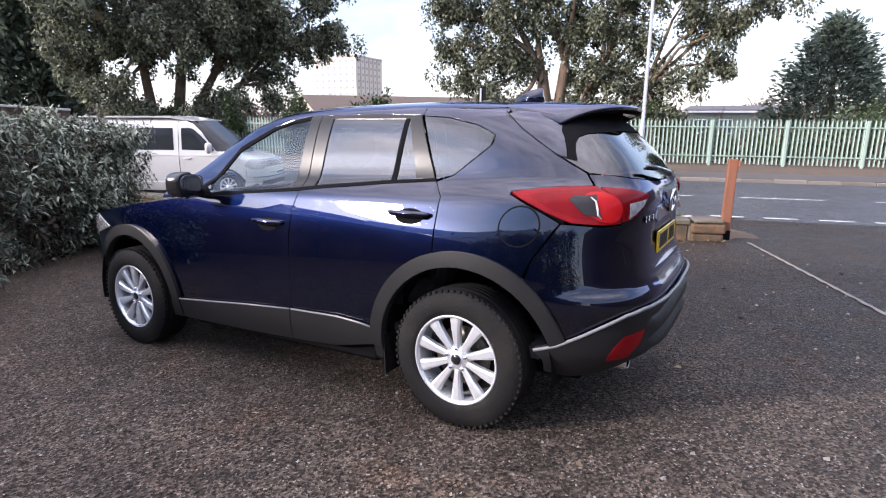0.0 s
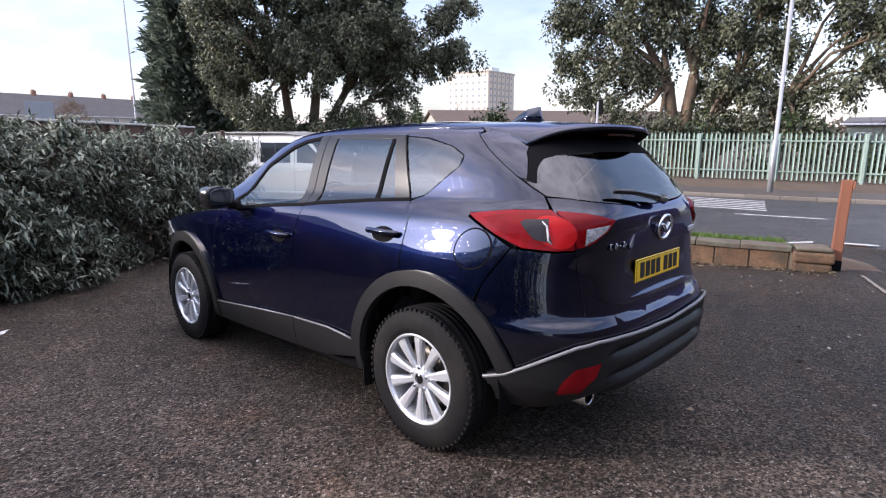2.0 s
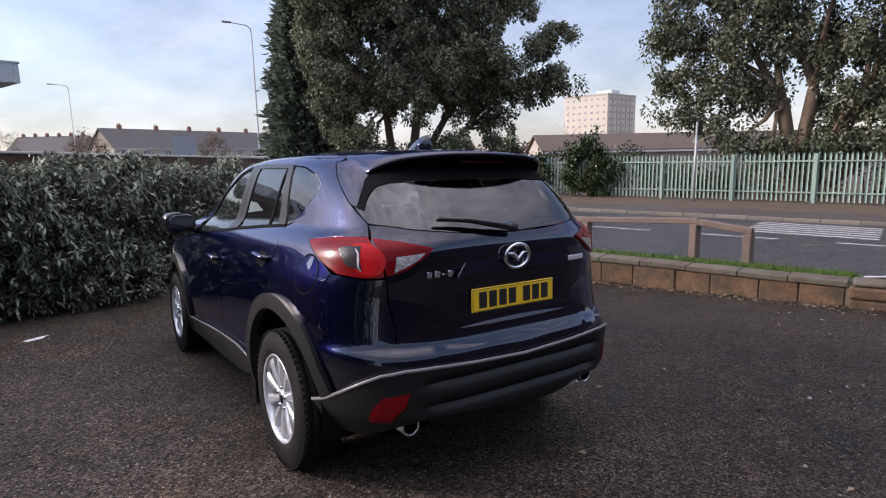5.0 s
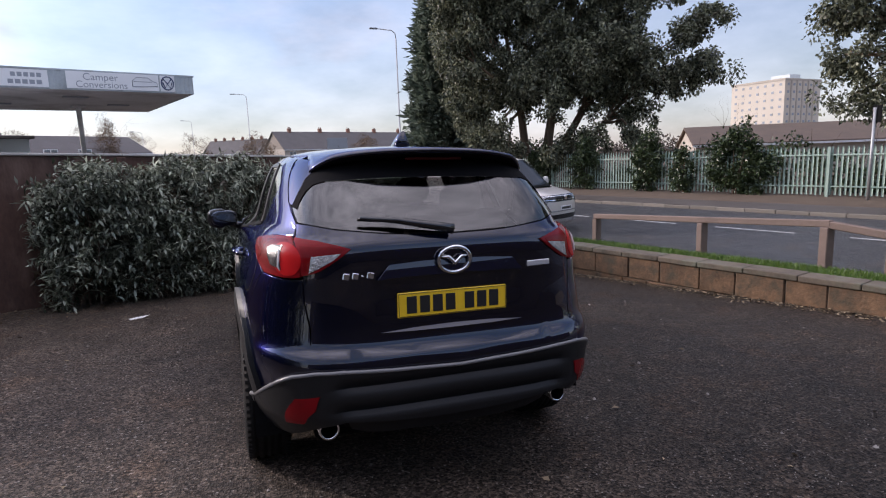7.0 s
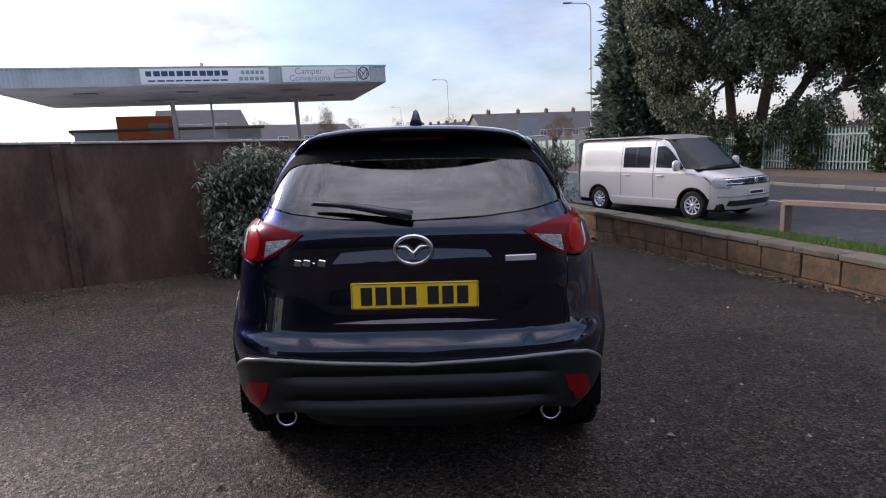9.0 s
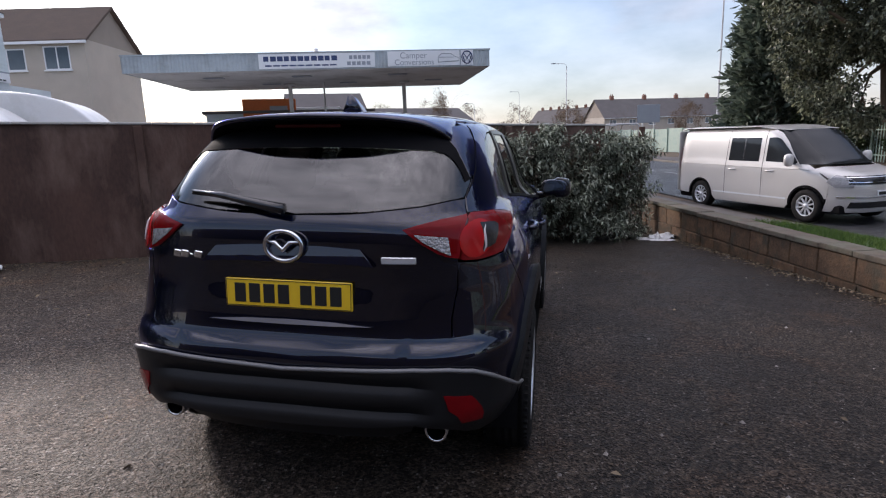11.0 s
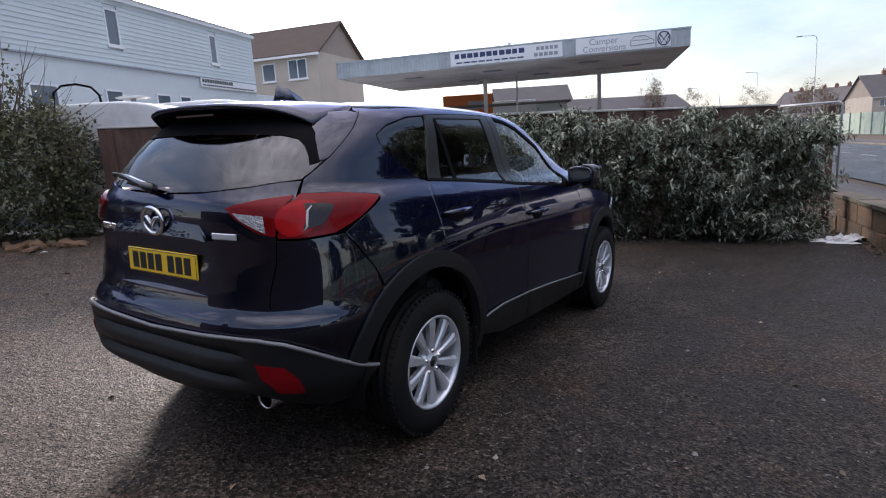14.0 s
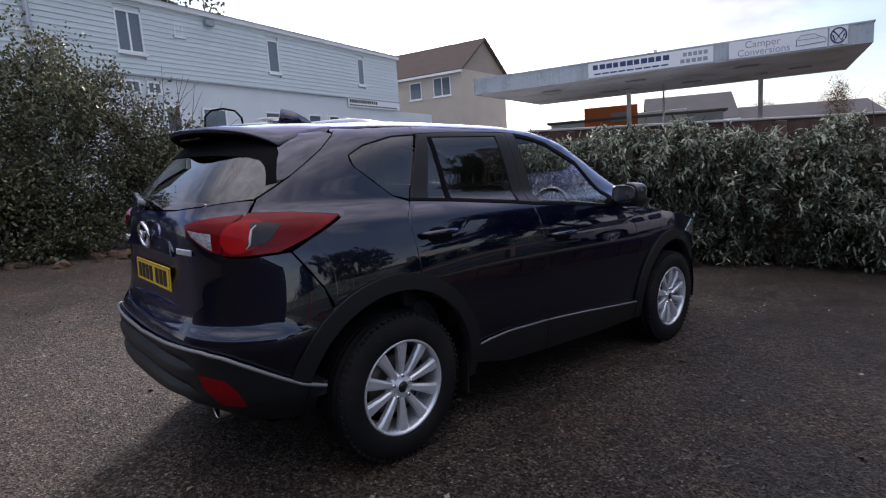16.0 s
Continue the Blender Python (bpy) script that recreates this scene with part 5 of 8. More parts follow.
part("lower_ridge", panel_mesh(tails([(-0.335, 0.806), (-0.18, 0.802), (0.0, 0.801), (0.18, 0.802), (0.335, 0.806), (0.18, 0.815), (0.0, 0.818), (-0.18, 0.815)]), ridge_at, cell=0.012, off=0.002, depth=0.004), M_PAINT, car)
plate = part("number_plate", box(-0.26, 0.26, -0.812, -0.803, 0.839, 0.950, 0.004, 1), M_PLATE, car, "yellow rear number plate")
plate.location = (0, -0.011, 0.0205)
part("plate_border", merge(box(-0.253, 0.253, -0.8135, -0.8125, 0.944, 0.946), box(-0.253, 0.253, -0.8135, -0.8125, 0.843, 0.845), box(-0.255, -0.253, -0.8135, -0.8125, 0.843, 0.946), box(0.253, 0.255, -0.8135, -0.8125, 0.843, 0.946)), M_INK, plate)
for i, cx in enumerate((-0.196, -0.136, -0.076, -0.016, 0.075, 0.135, 0.195)):
    part("plate_mark", box(cx - 0.023, cx + 0.023, -0.8145, -0.8125, 0.857, 0.932, 0.001, 1), M_INK, plate, "plain dark bar in place of a character")
part("plate_lamps", box(-0.30, 0.30, -0.805, -0.78, 1.022, 1.04, 0.004, 1), M_TRIM, car)


def torus_oval(rx, rz, r, c, tilt=0.0):
    pts = [(c[0] + rx * math.cos(a), c[1] + tilt * rz * math.sin(a), c[2] + rz * math.sin(a)) for a in np.linspace(0, math.tau, 37)]
    return tube(pts, r, 8, False)


part("badge", merge(torus_oval(0.074, 0.057, 0.009, (0, -0.842, 1.104), -0.12),
                    tube([(-0.066, -0.845, 1.121), (-0.03, -0.847, 1.118), (0.0, -0.844, 1.088), (0.03, -0.847, 1.118), (0.066, -0.845, 1.121)], [0.004, 0.009, 0.011, 0.009, 0.004], 8)), M_CHROME, car, "chrome oval winged badge", smooth=True)
for i, (bx, w) in enumerate(((-0.473, 0.030), (-0.435, 0.030), (-0.405, 0.014), (-0.372, 0.032))):
    part("badge_mark", box(-w / 2, w / 2, -0.004, 0.004, -0.014 if i != 2 else -0.004, 0.014 if i != 2 else 0.003, 0.003, 1, pose(bx, tail_at(tx(bx, 1.055), 1.055).y - 0.004, 1.055) @ Matrix.Shear("XZ", 4, (0.0, 0.0)) @ pose(0, 0, 0, 0, 12, -bx * 25)), M_CHROME, car, "plain chrome bar lettering")
part("badge_plate", box(-0.065, 0.065, -0.004, 0.004, -0.013, 0.013, 0.003, 1, pose(0.435, tail_at(tx(0.435, 1.055), 1.055).y - 0.004, 1.058, 0, 0, 8)), M_ALLOY, car, "silver badge strip")
wiper = part("rear_wiper", tube([(0.0, -0.828, 1.238), (-0.08, -0.824, 1.254), (-0.25, -0.798, 1.284), (-0.40, -0.78, 1.298)], [0.024, 0.019, 0.014, 0.008], 8), M_TRIM, car, "black rear wiper with a stub arm", smooth=True)
part("wiper_blade", tube([(0.0, -0.81, 1.248), (-0.2, -0.795, 1.274), (-0.41, -0.772, 1.29)], 0.006, 6), M_RUBBER, wiper)
# roof aerial fin
bm = bmesh.new()
fin = [(-0.10, 0.0), (0.11, 0.0), (0.04, 0.05), (-0.02, 0.078), (-0.095, 0.085), (-0.092, 0.05)]
la, ra_ = [], []
for fy, fz in fin:
    w = 0.032 * (1 - fz / 0.1) + 0.004
    la.append(bm.verts.new((-w, fy, fz)))
    ra_.append(bm.verts.new((w, fy, fz)))
bm.faces.new(la)
bm.faces.new(ra_[::-1])
for i in range(len(fin)):
    bm.faces.new((la[i], ra_[i], ra_[(i + 1) % len(fin)], la[(i + 1) % len(fin)]))
bmesh.ops.recalc_face_normals(bm, faces=bm.faces[:])
bmesh.ops.bevel(bm, geom=bm.edges[:], offset=0.005, segments=2, affect="EDGES")
bm.transform(pose(0, -0.015, roof_at(0, -0.015).z - 0.004, -1.5))
part("aerial_fin", bm, M_PAINT, car, "small navy shark-fin aerial", smooth=True)

# handles, fuel flap, mirrors
for y0, zz in ((1.27, 0.985), (0.27, 1.075)):
    # flat black oval paints the shade of the recess behind each handle
    shade_oval = [(y0 + 0.085 * math.cos(a), zz - 0.008 + 0.040 * math.sin(a)) for a in np.linspace(0, math.tau, 20, endpoint=False)]
    pair("handle_shade", shade_oval, side_at, M_DARK, car, "flat black oval painting the handle recess's shade", cell=0.03, off=0.0015, depth=0.0)
    for sg in (-1, 1):
        w = flank(y0, zz)
        part("door_handle", tube([(sg * (w + 0.004), y0 + 0.125, zz + 0.012), (sg * (w + 0.028), y0 + 0.09, zz + 0.010), (sg * (w + 0.032), y0, zz + 0.008), (sg * (w + 0.028), y0 - 0.09, zz + 0.006), (sg * (w + 0.004), y0 - 0.125, zz + 0.004)], [0.010, 0.015, 0.017, 0.015, 0.010], 10), M_PAINT, car, smooth=True)
ring = [(ty(-0.315 + 0.098 * math.cos(a), 1.05), 1.045 + 0.094 * math.sin(a)) for a in np.linspace(0, math.tau, 32, endpoint=False)]
part("fuel_ring", panel_mesh(ring, tail_at, cell=0.03, off=0.0008, depth=0.0), M_DARK, car)
ring = [(ty(-0.315 + 0.090 * math.cos(a), 1.05), 1.045 + 0.086 * math.sin(a)) for a in np.linspace(0, math.tau, 32, endpoint=False)]
part("fuel_flap", panel_mesh(ring, tail_at, cell=0.03, off=0.0022, depth=0.002), M_PAINT, car)


def blob(sx, sy, sz, n=3.0, seg=16):
    """A rounded block (superellipsoid)."""
    bm = bmesh.new()
    bmesh.ops.create_uvsphere(bm, u_segments=seg * 2, v_segments=seg, radius=1.0)
    for v in bm.verts:
        c = v.co
        k = (abs(c.x) ** n + abs(c.y) ** n + abs(c.z) ** n) ** (-1 / n)
        v.co = Vector((c.x * k * sx, c.y * k * sy, c.z * k * sz))
    return bm


for sg in (-1, 1):
    bm = blob(0.112, 0.075, 0.078, 3.8)
    for v in bm.verts:
        if v.co.y < -0.045:
            v.co.y = -0.045
        if v.co.x * sg < 0:
            v.co.z *= 0.8
    bm.transform(pose(sg * 0.985, 1.85, 1.205, 0, 0, sg * -12))
    mir = part("door_mirror", bm, M_TRIM, car, "gloss black door mirror housing", smooth=True)
    bm = blob(0.094, 0.004, 0.060, 3.0)
    bm.transform(pose(sg * 0.985, 1.85, 1.205, 0, 0, sg * -12) @ pose(0, -0.049, 0))
    part("mirror_glass", bm, M_MIRROR, mir, "mirror glass", smooth=True)
    part("mirror_arm", tube([(sg * 0.80, 1.90, 1.13), (sg * 0.88, 1.885, 1.145), (sg * 0.93, 1.87, 1.165)], [0.03, 0.028, 0.03], 10), M_TRIM, mir, smooth=True)

# wheels
def car_wheel(x, y, out):
    """Tyre, ten-spoke alloy, nuts and brake disc; out: +1 right, -1 left."""
    m = pose(x, y, 0.362) @ (Matrix.Identity(4) if out > 0 else pose(0, 0, 0, 0, 0, 180))
    prof = [(-0.105, 0.232), (-0.112, 0.26), (-0.112, 0.295), (-0.106, 0.325), (-0.096, 0.344), (-0.088, 0.353)]
    tread = []
    for a in np.linspace(-0.085, 0.085, 21):
        groove = any(abs(a - gz) < 0.006 for gz in (-0.055, -0.018, 0.018, 0.055))
        tread.append((a, 0.350 if groove else 0.3615 - 0.10 * abs(a) ** 1.8 * 3))
    prof += tread + [(0.088, 0.353), (0.096, 0.344), (0.106, 0.325), (0.112, 0.295), (0.112, 0.262), (0.107, 0.238), (0.098, 0.231)]
    w = part("wheel", lathe(prof, 72), M_RUBBER, car, "road wheel with black tyre and silver ten-spoke alloy")
    w.matrix_basis = m
    lug = bmesh.new()
    for k in range(64):
        for sgn in (-1, 1):
            b = box(-0.018, 0.018, -0.008, 0.008, 0.346, 0.358, 0.0, 1, pose(sgn * 0.083, 0, 0) @ pose(0, 0, 0, 0, 0, 0))
            b.transform(Matrix.Rotation(k * math.tau / 64 + 0.02 * sgn, 4, "X"))
            me = bpy.data.meshes.new("t")
            b.to_mesh(me)
            b.free()
            lug.from_mesh(me)
            bpy.data.meshes.remove(me)
    tagged(part("tread", lug, M_RUBBER, w), kind="stuff")
    part("rim", lathe([(0.098, 0.2305), (0.103, 0.234), (0.108, 0.230), (0.104, 0.221), (0.085, 0.215), (0.03, 0.210), (-0.09, 0.217)], 60), M_ALLOY, w, "silver alloy rim")
    sp = bmesh.new()
    vs = []
    for r, wd, xf, xb in ((0.04, 0.014, 0.078, 0.045), (0.07, 0.0155, 0.086, 0.052), (0.13, 0.021, 0.093, 0.062), (0.19, 0.028, 0.096, 0.066), (0.218, 0.032, 0.094, 0.066)):
        vs.append([sp.verts.new(p) for p in ((xb, -wd, r), (xf - 0.008, -wd, r), (xf, -wd * 0.55, r), (xf, wd * 0.55, r), (xf - 0.008, wd, r), (xb, wd, r))])
    for a, b in zip(vs, vs[1:]):
        for k in range(6):
            sp.faces.new((a[k], a[(k + 1) % 6], b[(k + 1) % 6], b[k]))
    sp.faces.new(vs[0])
    sp.faces.new(vs[-1][::-1])
    bmesh.ops.recalc_face_normals(sp, faces=sp.faces[:])
    spoke = part("spoke", sp, M_ALLOY, w)
    for k in range(1, 10):
        o = new("spoke", spoke.data)
        o.parent = w
        o.matrix_basis = Matrix.Rotation(k * math.tau / 10, 4, "X")
    part("hub", lathe([(0.04, 0.075), (0.072, 0.07), (0.082, 0.055), (0.084, 0.034), (0.088, 0.032), (0.089, 0.0)], 30), M_ALLOY, w, "alloy hub")
    part("centre_cap", lathe([(0.0885, 0.028), (0.092, 0.026), (0.093, 0.0)], 24), M_TRIM, w, "dark centre cap")
    for k in range(5):
        a = k * math.tau / 5 + math.tau / 20
        part("wheel_nut", lathe([(0.06, 0.011), (0.09, 0.011), (0.094, 0.006), (0.094, 0.0)], 6, Matrix.Translation((0, math.cos(a) * 0.056, math.sin(a) * 0.056))), M_CHROME, w)
    part("brake_disc", lathe([(0.0, 0.06), (0.02, 0.06), (0.021, 0.15), (0.0, 0.151)], 40), M_DISC, w)
    part("wheel_back", lathe([(-0.02, 0.2), (-0.03, 0.0)], 30), M_DARK, w)


for wx, wy, o in ((-0.795, 0.0, -1), (0.795, 0.0, 1), (-0.795, 2.7, -1), (0.795, 2.7, 1)):
    car_wheel(wx, wy, o)

# inner shell, floor, wheel wells
bm = bmesh.new()
levels = [0.24, 0.32, 0.45, 0.60, 0.78, 0.92, 1.04, 1.10]
ys = [-0.5] + span(-0.42, 3.2, 34)
rows = []
for y in ys:
    cap_z = Curve((1.9, 1.10), (2.2, 1.04), (2.6, 0.98), (3.0, 0.90), (3.3, 0.80))(y)
    rows.append([(max(0.05, flank(y, min(z, cap_z)) - 0.035), y, min(z, cap_z)) for z in levels])
for sg in (-1, 1):
    prev = None
    for r in rows:
        y = r[0][1]
        cur = [bm.verts.new((sg * p[0], p[1], p[2])) for p in r]
        if prev:
            for k in range(len(levels) - 1):
                zc, yc = (levels[k] + levels[k + 1]) / 2, (y + py) / 2
                if math.hypot(yc - RA, zc - WZ) > 0.50 and math.hypot(yc - FA, zc - WZ) > 0.48:
                    bm.faces.new((prev[k], cur[k], cur[k + 1], prev[k + 1]))
        prev, py = cur, y
part("inner_shell", bm, M_DARK, car, "dark inner body")
part("underbody", merge(box(-0.60, 0.60, -0.55, 3.3, 0.25, 0.36, 0.02), box(-0.8, 0.8, 0.55, 2.15, 0.22, 0.34, 0.02), box(-0.5, 0.5, -0.72, -0.3, 0.36, 0.62, 0.02), box(-0.62, 0.62, 2.2, 3.4, 0.34, 0.95, 0.02)), M_DARK, car)
for y0 in (RA, FA):
    for sg in (-1, 1):
        bm = bmesh.new()
        pr = None
        for a in np.linspace(-10, 190, 26):
            c, s_ = math.cos(radians(a)), math.sin(radians(a))
            cur = [bm.verts.new((sg * 0.60, y0 + 0.47 * c, WZ + 0.47 * s_)), bm.verts.new((sg * 0.86, y0 + 0.47 * c, WZ + 0.47 * s_))]
            if pr:
                bm.faces.new((pr[0], pr[1], cur[1], cur[0]))
            pr = cur
        bmesh.ops.contextual_create(bm, geom=[e for e in bm.edges if all(abs(abs(v.co.x) - 0.60) < 1e-4 for v in e.verts)])
        part("wheel_well", bm, M_DARK, car)
for sg in (-1, 1):
    part("mud_flap", box(sg * 0.72, sg * 0.88, 0.44, 0.452, 0.20, 0.42, 0.003, 1), M_RUBBER, car)

# cabin
part("cabin_floor", box(-0.78, 0.78, -0.4, 2.3, 0.40, 0.46), M_SEAT, car)
part("roof_lining", panel_mesh(roof_out, lambda x, y: roof_at(x, y) - Vector((0, 0, 0.03)), cell=0.15, depth=0.0), M_SEAT, car)
part("dashboard", box(-0.74, 0.74, 1.85, 2.35, 0.75, 1.09, 0.06, 2), M_SEAT, car)
part("parcel_shelf", box(-0.62, 0.62, -0.62, -0.1, 1.06, 1.09, 0.01), M_SEAT, car)
for cx, cy, w in ((-0.37, 1.15, 0.25), (0.37, 1.15, 0.25), (-0.38, 0.22, 0.33), (0.38, 0.22, 0.33)):
    seat = part("seat", box(cx - w, cx + w, cy, cy + 0.5, 0.55, 0.72, 0.05, 2), M_SEAT, car, "black cloth seat")
    part("seat_back", box(cx - w, cx + w, -0.06, 0.06, 0.0, 0.62, 0.05, 2, pose(0, cy, 0.68, 14)), M_SEAT, seat)
    bm = blob(0.13, 0.055, 0.10, 2.6, 10)
    bm.transform(pose(cx, cy - 0.19, 1.40 if cy > 1 else 1.34, 10))
    part("headrest", bm, M_SEAT, seat, smooth=True)
part("steering_wheel", merge(lathe([(0.018 * math.cos(a), 0.18 + 0.018 * math.sin(a)) for a in np.linspace(0, math.tau, 11)], 32, pose(0.37, 1.78, 1.06, 0, 0, 90) @ pose(0, 0, 0, 0, 22, 0)), box(-0.17, 0.17, -0.015, 0.015, -0.03, 0.03, 0.01, 1, pose(0.37, 1.79, 1.06, 22))), M_TRIM, car, smooth=True)

# ---- plants ----
def leaf_quads(base, way, side, length, width):
    """Arrays of folded leaf blades: verts and faces."""
    n = len(base)
    mid = base + way * (length * 0.45)[:, None]
    up = np.cross(side, way)
    v = np.empty((n, 4, 3))
    v[:, 0] = base
    v[:, 1] = mid + side * width[:, None] + up * (width * 0.35)[:, None]
    v[:, 2] = base + way * length[:, None] - up * (length * 0.12)[:, None]
    v[:, 3] = mid - side * width[:, None] + up * (width * 0.35)[:, None]
    f = np.arange(n * 4).reshape(n, 4)
    return v.reshape(-1, 3), f


def unit(a):
    return a / np.maximum(np.linalg.norm(a, axis=1, keepdims=True), 1e-9)


def leaf_mesh(name, groups, material, parent, label=""):
    vs, fs, at = [], [], 0
    for v, f in groups:
        vs.append(v)
        fs.append(f + at)
        at += len(v)
    vs, fs = np.concatenate(vs), np.concatenate(fs)
    me = bpy.data.meshes.new(name)
    me.vertices.add(len(vs))
    me.vertices.foreach_set("co", vs.astype(np.float32).ravel())
    me.loops.add(len(fs) * 4)
    me.loops.foreach_set("vertex_index", fs.astype(np.int32).ravel())
    me.polygons.add(len(fs))
    me.polygons.foreach_set("loop_start", np.arange(0, len(fs) * 4, 4, dtype=np.int32))
    me.update(calc_edges=True)
    me.materials.append(material)
    ob = new(name, me)
    ob.parent = parent
    if label:
        ob["label"] = label
    return ob


def scatter(rng, centres, radius, per, length, width, droop=0.3, flat=1.0):
    """Leaves in loose clumps round centres."""
    n = len(centres) * per
    c = np.repeat(centres, per, axis=0)
    r = np.repeat(radius, per)
    d = unit(rng.normal(size=(n, 3)))
    pos = c + d * (r * rng.random(n) ** 0.45)[:, None] * np.array([1, 1, flat])
    way = unit(d * 0.6 + rng.normal(size=(n, 3)) * 0.7 + np.array([0, 0, -droop]))
    side = unit(np.cross(way, rng.normal(size=(n, 3))))
    return leaf_quads(pos, way, side, length * rng.uniform(0.6, 1.3, n), width * rng.uniform(0.6, 1.3, n))


def rosettes(rng, tips, ways, per, length, width, droop):
    """Drooping long leaves in whorls at shoot tips."""
    n = len(tips) * per
    c, w = np.repeat(tips, per, axis=0), np.repeat(ways, per, axis=0)
    k = np.tile(np.arange(per), len(tips))
    ang = k * 2.4 + np.repeat(rng.random(len(tips)) * 6.28, per)
    ref = np.tile(np.array([[0.2, 0.3, 0.93]]), (n, 1))
    a = unit(np.cross(w, ref))
    b = np.cross(w, a)
    out = a * np.cos(ang)[:, None] + b * np.sin(ang)[:, None]
    way = unit(out + w * rng.uniform(-0.1, 0.7, n)[:, None] + np.array([0, 0, -droop]) + rng.normal(size=(n, 3)) * 0.15)
    side = unit(np.cross(way, np.tile(np.array([[0.0, 0.0, 1.0]]), (n, 1)) + rng.normal(size=(n, 3)) * 0.25))
    base = c - w * (k * 0.022)[:, None]
    return leaf_quads(base, way, side, length * rng.uniform(0.6, 1.25, n), width * rng.uniform(0.7, 1.2, n))


def limbs(rng, base, top, r0, levels, spread):
    """Tapered trunk with limbs; gives the tubes and the ends of the twigs."""
    tubes, ends = [], []

    def grow(p, d, length, r, lv):
        pts, rad = [Vector(p)], [r]
        q, w = Vector(p), Vector(d)
        for i in range(4):
            w = (w + Vector(rng.normal(size=3)) * 0.16).normalized()
            q = q + w * (length / 4)
            pts.append(q.copy())
            rad.append(r * (1 - 0.13 * (i + 1)))
        tubes.append(tube(pts, rad, 7 if lv < 2 else 5, False))
        if lv >= levels:
            ends.append(q)
            return
        for _ in range(3 if lv < 2 else 2):
            nd = (w + Vector(rng.normal(size=3)) * spread + Vector((0, 0, 0.12))).normalized()
            grow(q, nd, length * rng.uniform(0.62, 0.85), rad[-1] * rng.uniform(0.55, 0.75), lv + 1)
    d = Vector(top) - Vector(base)
    grow(base, d.normalized(), d.length, r0, 0)
    return tubes, ends


def crown_points(rng, n, centre, radii, low=-0.55):
    pts = []
    while len(pts) < n:
        d = unit(rng.normal(size=(1, 3)))[0]
        if d[2] < low:
            continue
        lump = 1 + 0.18 * math.sin(d[0] * 5 + d[2] * 3) + 0.14 * math.sin(d[1] * 7 + 1.3) + 0.1 * math.sin(d[2] * 9 + d[0] * 4)
        pts.append(np.array(centre) + d * np.array(radii) * lump * rng.uniform(0.35, 1.0) ** 0.5)
    return np.array(pts)


def broad_tree(name, label, base, trunks, centre, radii, clumps, per, leaf, material, seed, clump_r=(0.6, 1.2), low=-0.55, extra=()):
    rng = np.random.default_rng(seed)
    tree = thing(name, label, "tree")
    tubes = []
    for dx, dy, lean_x, lean_y, h, r in trunks:
        p = (base[0] + dx, base[1] + dy, base[2] - 0.1)
        tb, _ = limbs(rng, p, (p[0] + lean_x, p[1] + lean_y, p[2] + h), r, 3, 0.55)
        tubes += tb
    part("trunk", merge(*tubes), M_BARK, tree, "brown trunk with spreading limbs")
    pts = crown_points(rng, clumps, centre, radii, low)
    for c, rr, k in extra:
        pts = np.concatenate([pts, crown_points(rng, k, c, rr, -0.9)])
    rad = rng.uniform(*clump_r, len(pts))
    leaf_mesh("crown", [scatter(rng, pts, rad, per, leaf, leaf * 0.32, 0.5)], material, tree, "ragged evergreen crown of small leaves")
    return tree


def lobed_tree(name, label, base, forks, lobes, leaf, material, seed, dense_=15.0, per=120):
    """An evergreen whose crown hangs in separate lobes on long limbs, with sky between them.

    forks: trunks (top, radius) from the base; lobes: (x, y, z, width, height), each fed by a limb from the nearest fork."""
    rng = np.random.default_rng(seed)
    tree = thing(name, label, "tree")
    tubes = []
    b = Vector(base)
    for k, (top, r) in enumerate(forks):
        top = Vector(top)
        foot = b + Vector((top.x - b.x, top.y - b.y, 0)) * 0.12
        mid = foot.lerp(top, 0.5) + Vector(rng.normal(size=3)) * 0.12
        tubes.append(tube([foot - Vector((0, 0, 0.3)), foot.lerp(mid, 0.25), mid, top], [r * 1.25, r, r * 0.85, r * 0.7], 9, False))
    groups = []
    for x, y, z, w, h in lobes:
        c = Vector((x, y, z))
        start, r = min(((Vector(t), q) for t, q in forks), key=lambda f: (f[0] - c).length)
        bend = start.lerp(c, 0.5) + Vector((0, 0, 0.12 * (c - start).length)) + Vector(rng.normal(size=3)) * 0.15
        near = start.lerp(bend, 0.5) + Vector(rng.normal(size=3)) * 0.08
        tubes.append(tube([start, near, bend, bend.lerp(c, 0.6), c], [r * 0.5, r * 0.4, r * 0.27, r * 0.16, 0.02], 7, False))
        pts = []
        for i in range(max(8, int(dense_ * w * h))):
            d = unit(rng.normal(size=(1, 3)))[0]
            q = np.array((w, w * 1.05, h)) * d * rng.uniform(0.12, 1.0) ** 0.55 * (1 + 0.22 * math.sin(5 * d[0] + 3 * d[2] + x) + 0.16 * math.sin(8 * d[2] - 4 * d[1] + y))
            pts.append(np.array((x, y, z)) + q)
            if i % 9 == 0:
                e = Vector(pts[-1])
                tubes.append(tube([bend.lerp(c, 0.5), c.lerp(e, 0.5) + Vector((0, 0, 0.15)), e], [0.035, 0.022, 0.008], 4, False))
        pts = np.array(pts)
        groups.append(scatter(rng, pts, rng.uniform(0.25, 0.62, len(pts)), per, leaf, leaf * 0.3, 0.75, 1.25))
    part("trunk", merge(*tubes), M_BARK, tree, "orange-brown trunks with long limbs")
    leaf_mesh("crown", groups, material, tree, "ragged drooping evergreen crown in separate lobes")
    return tree


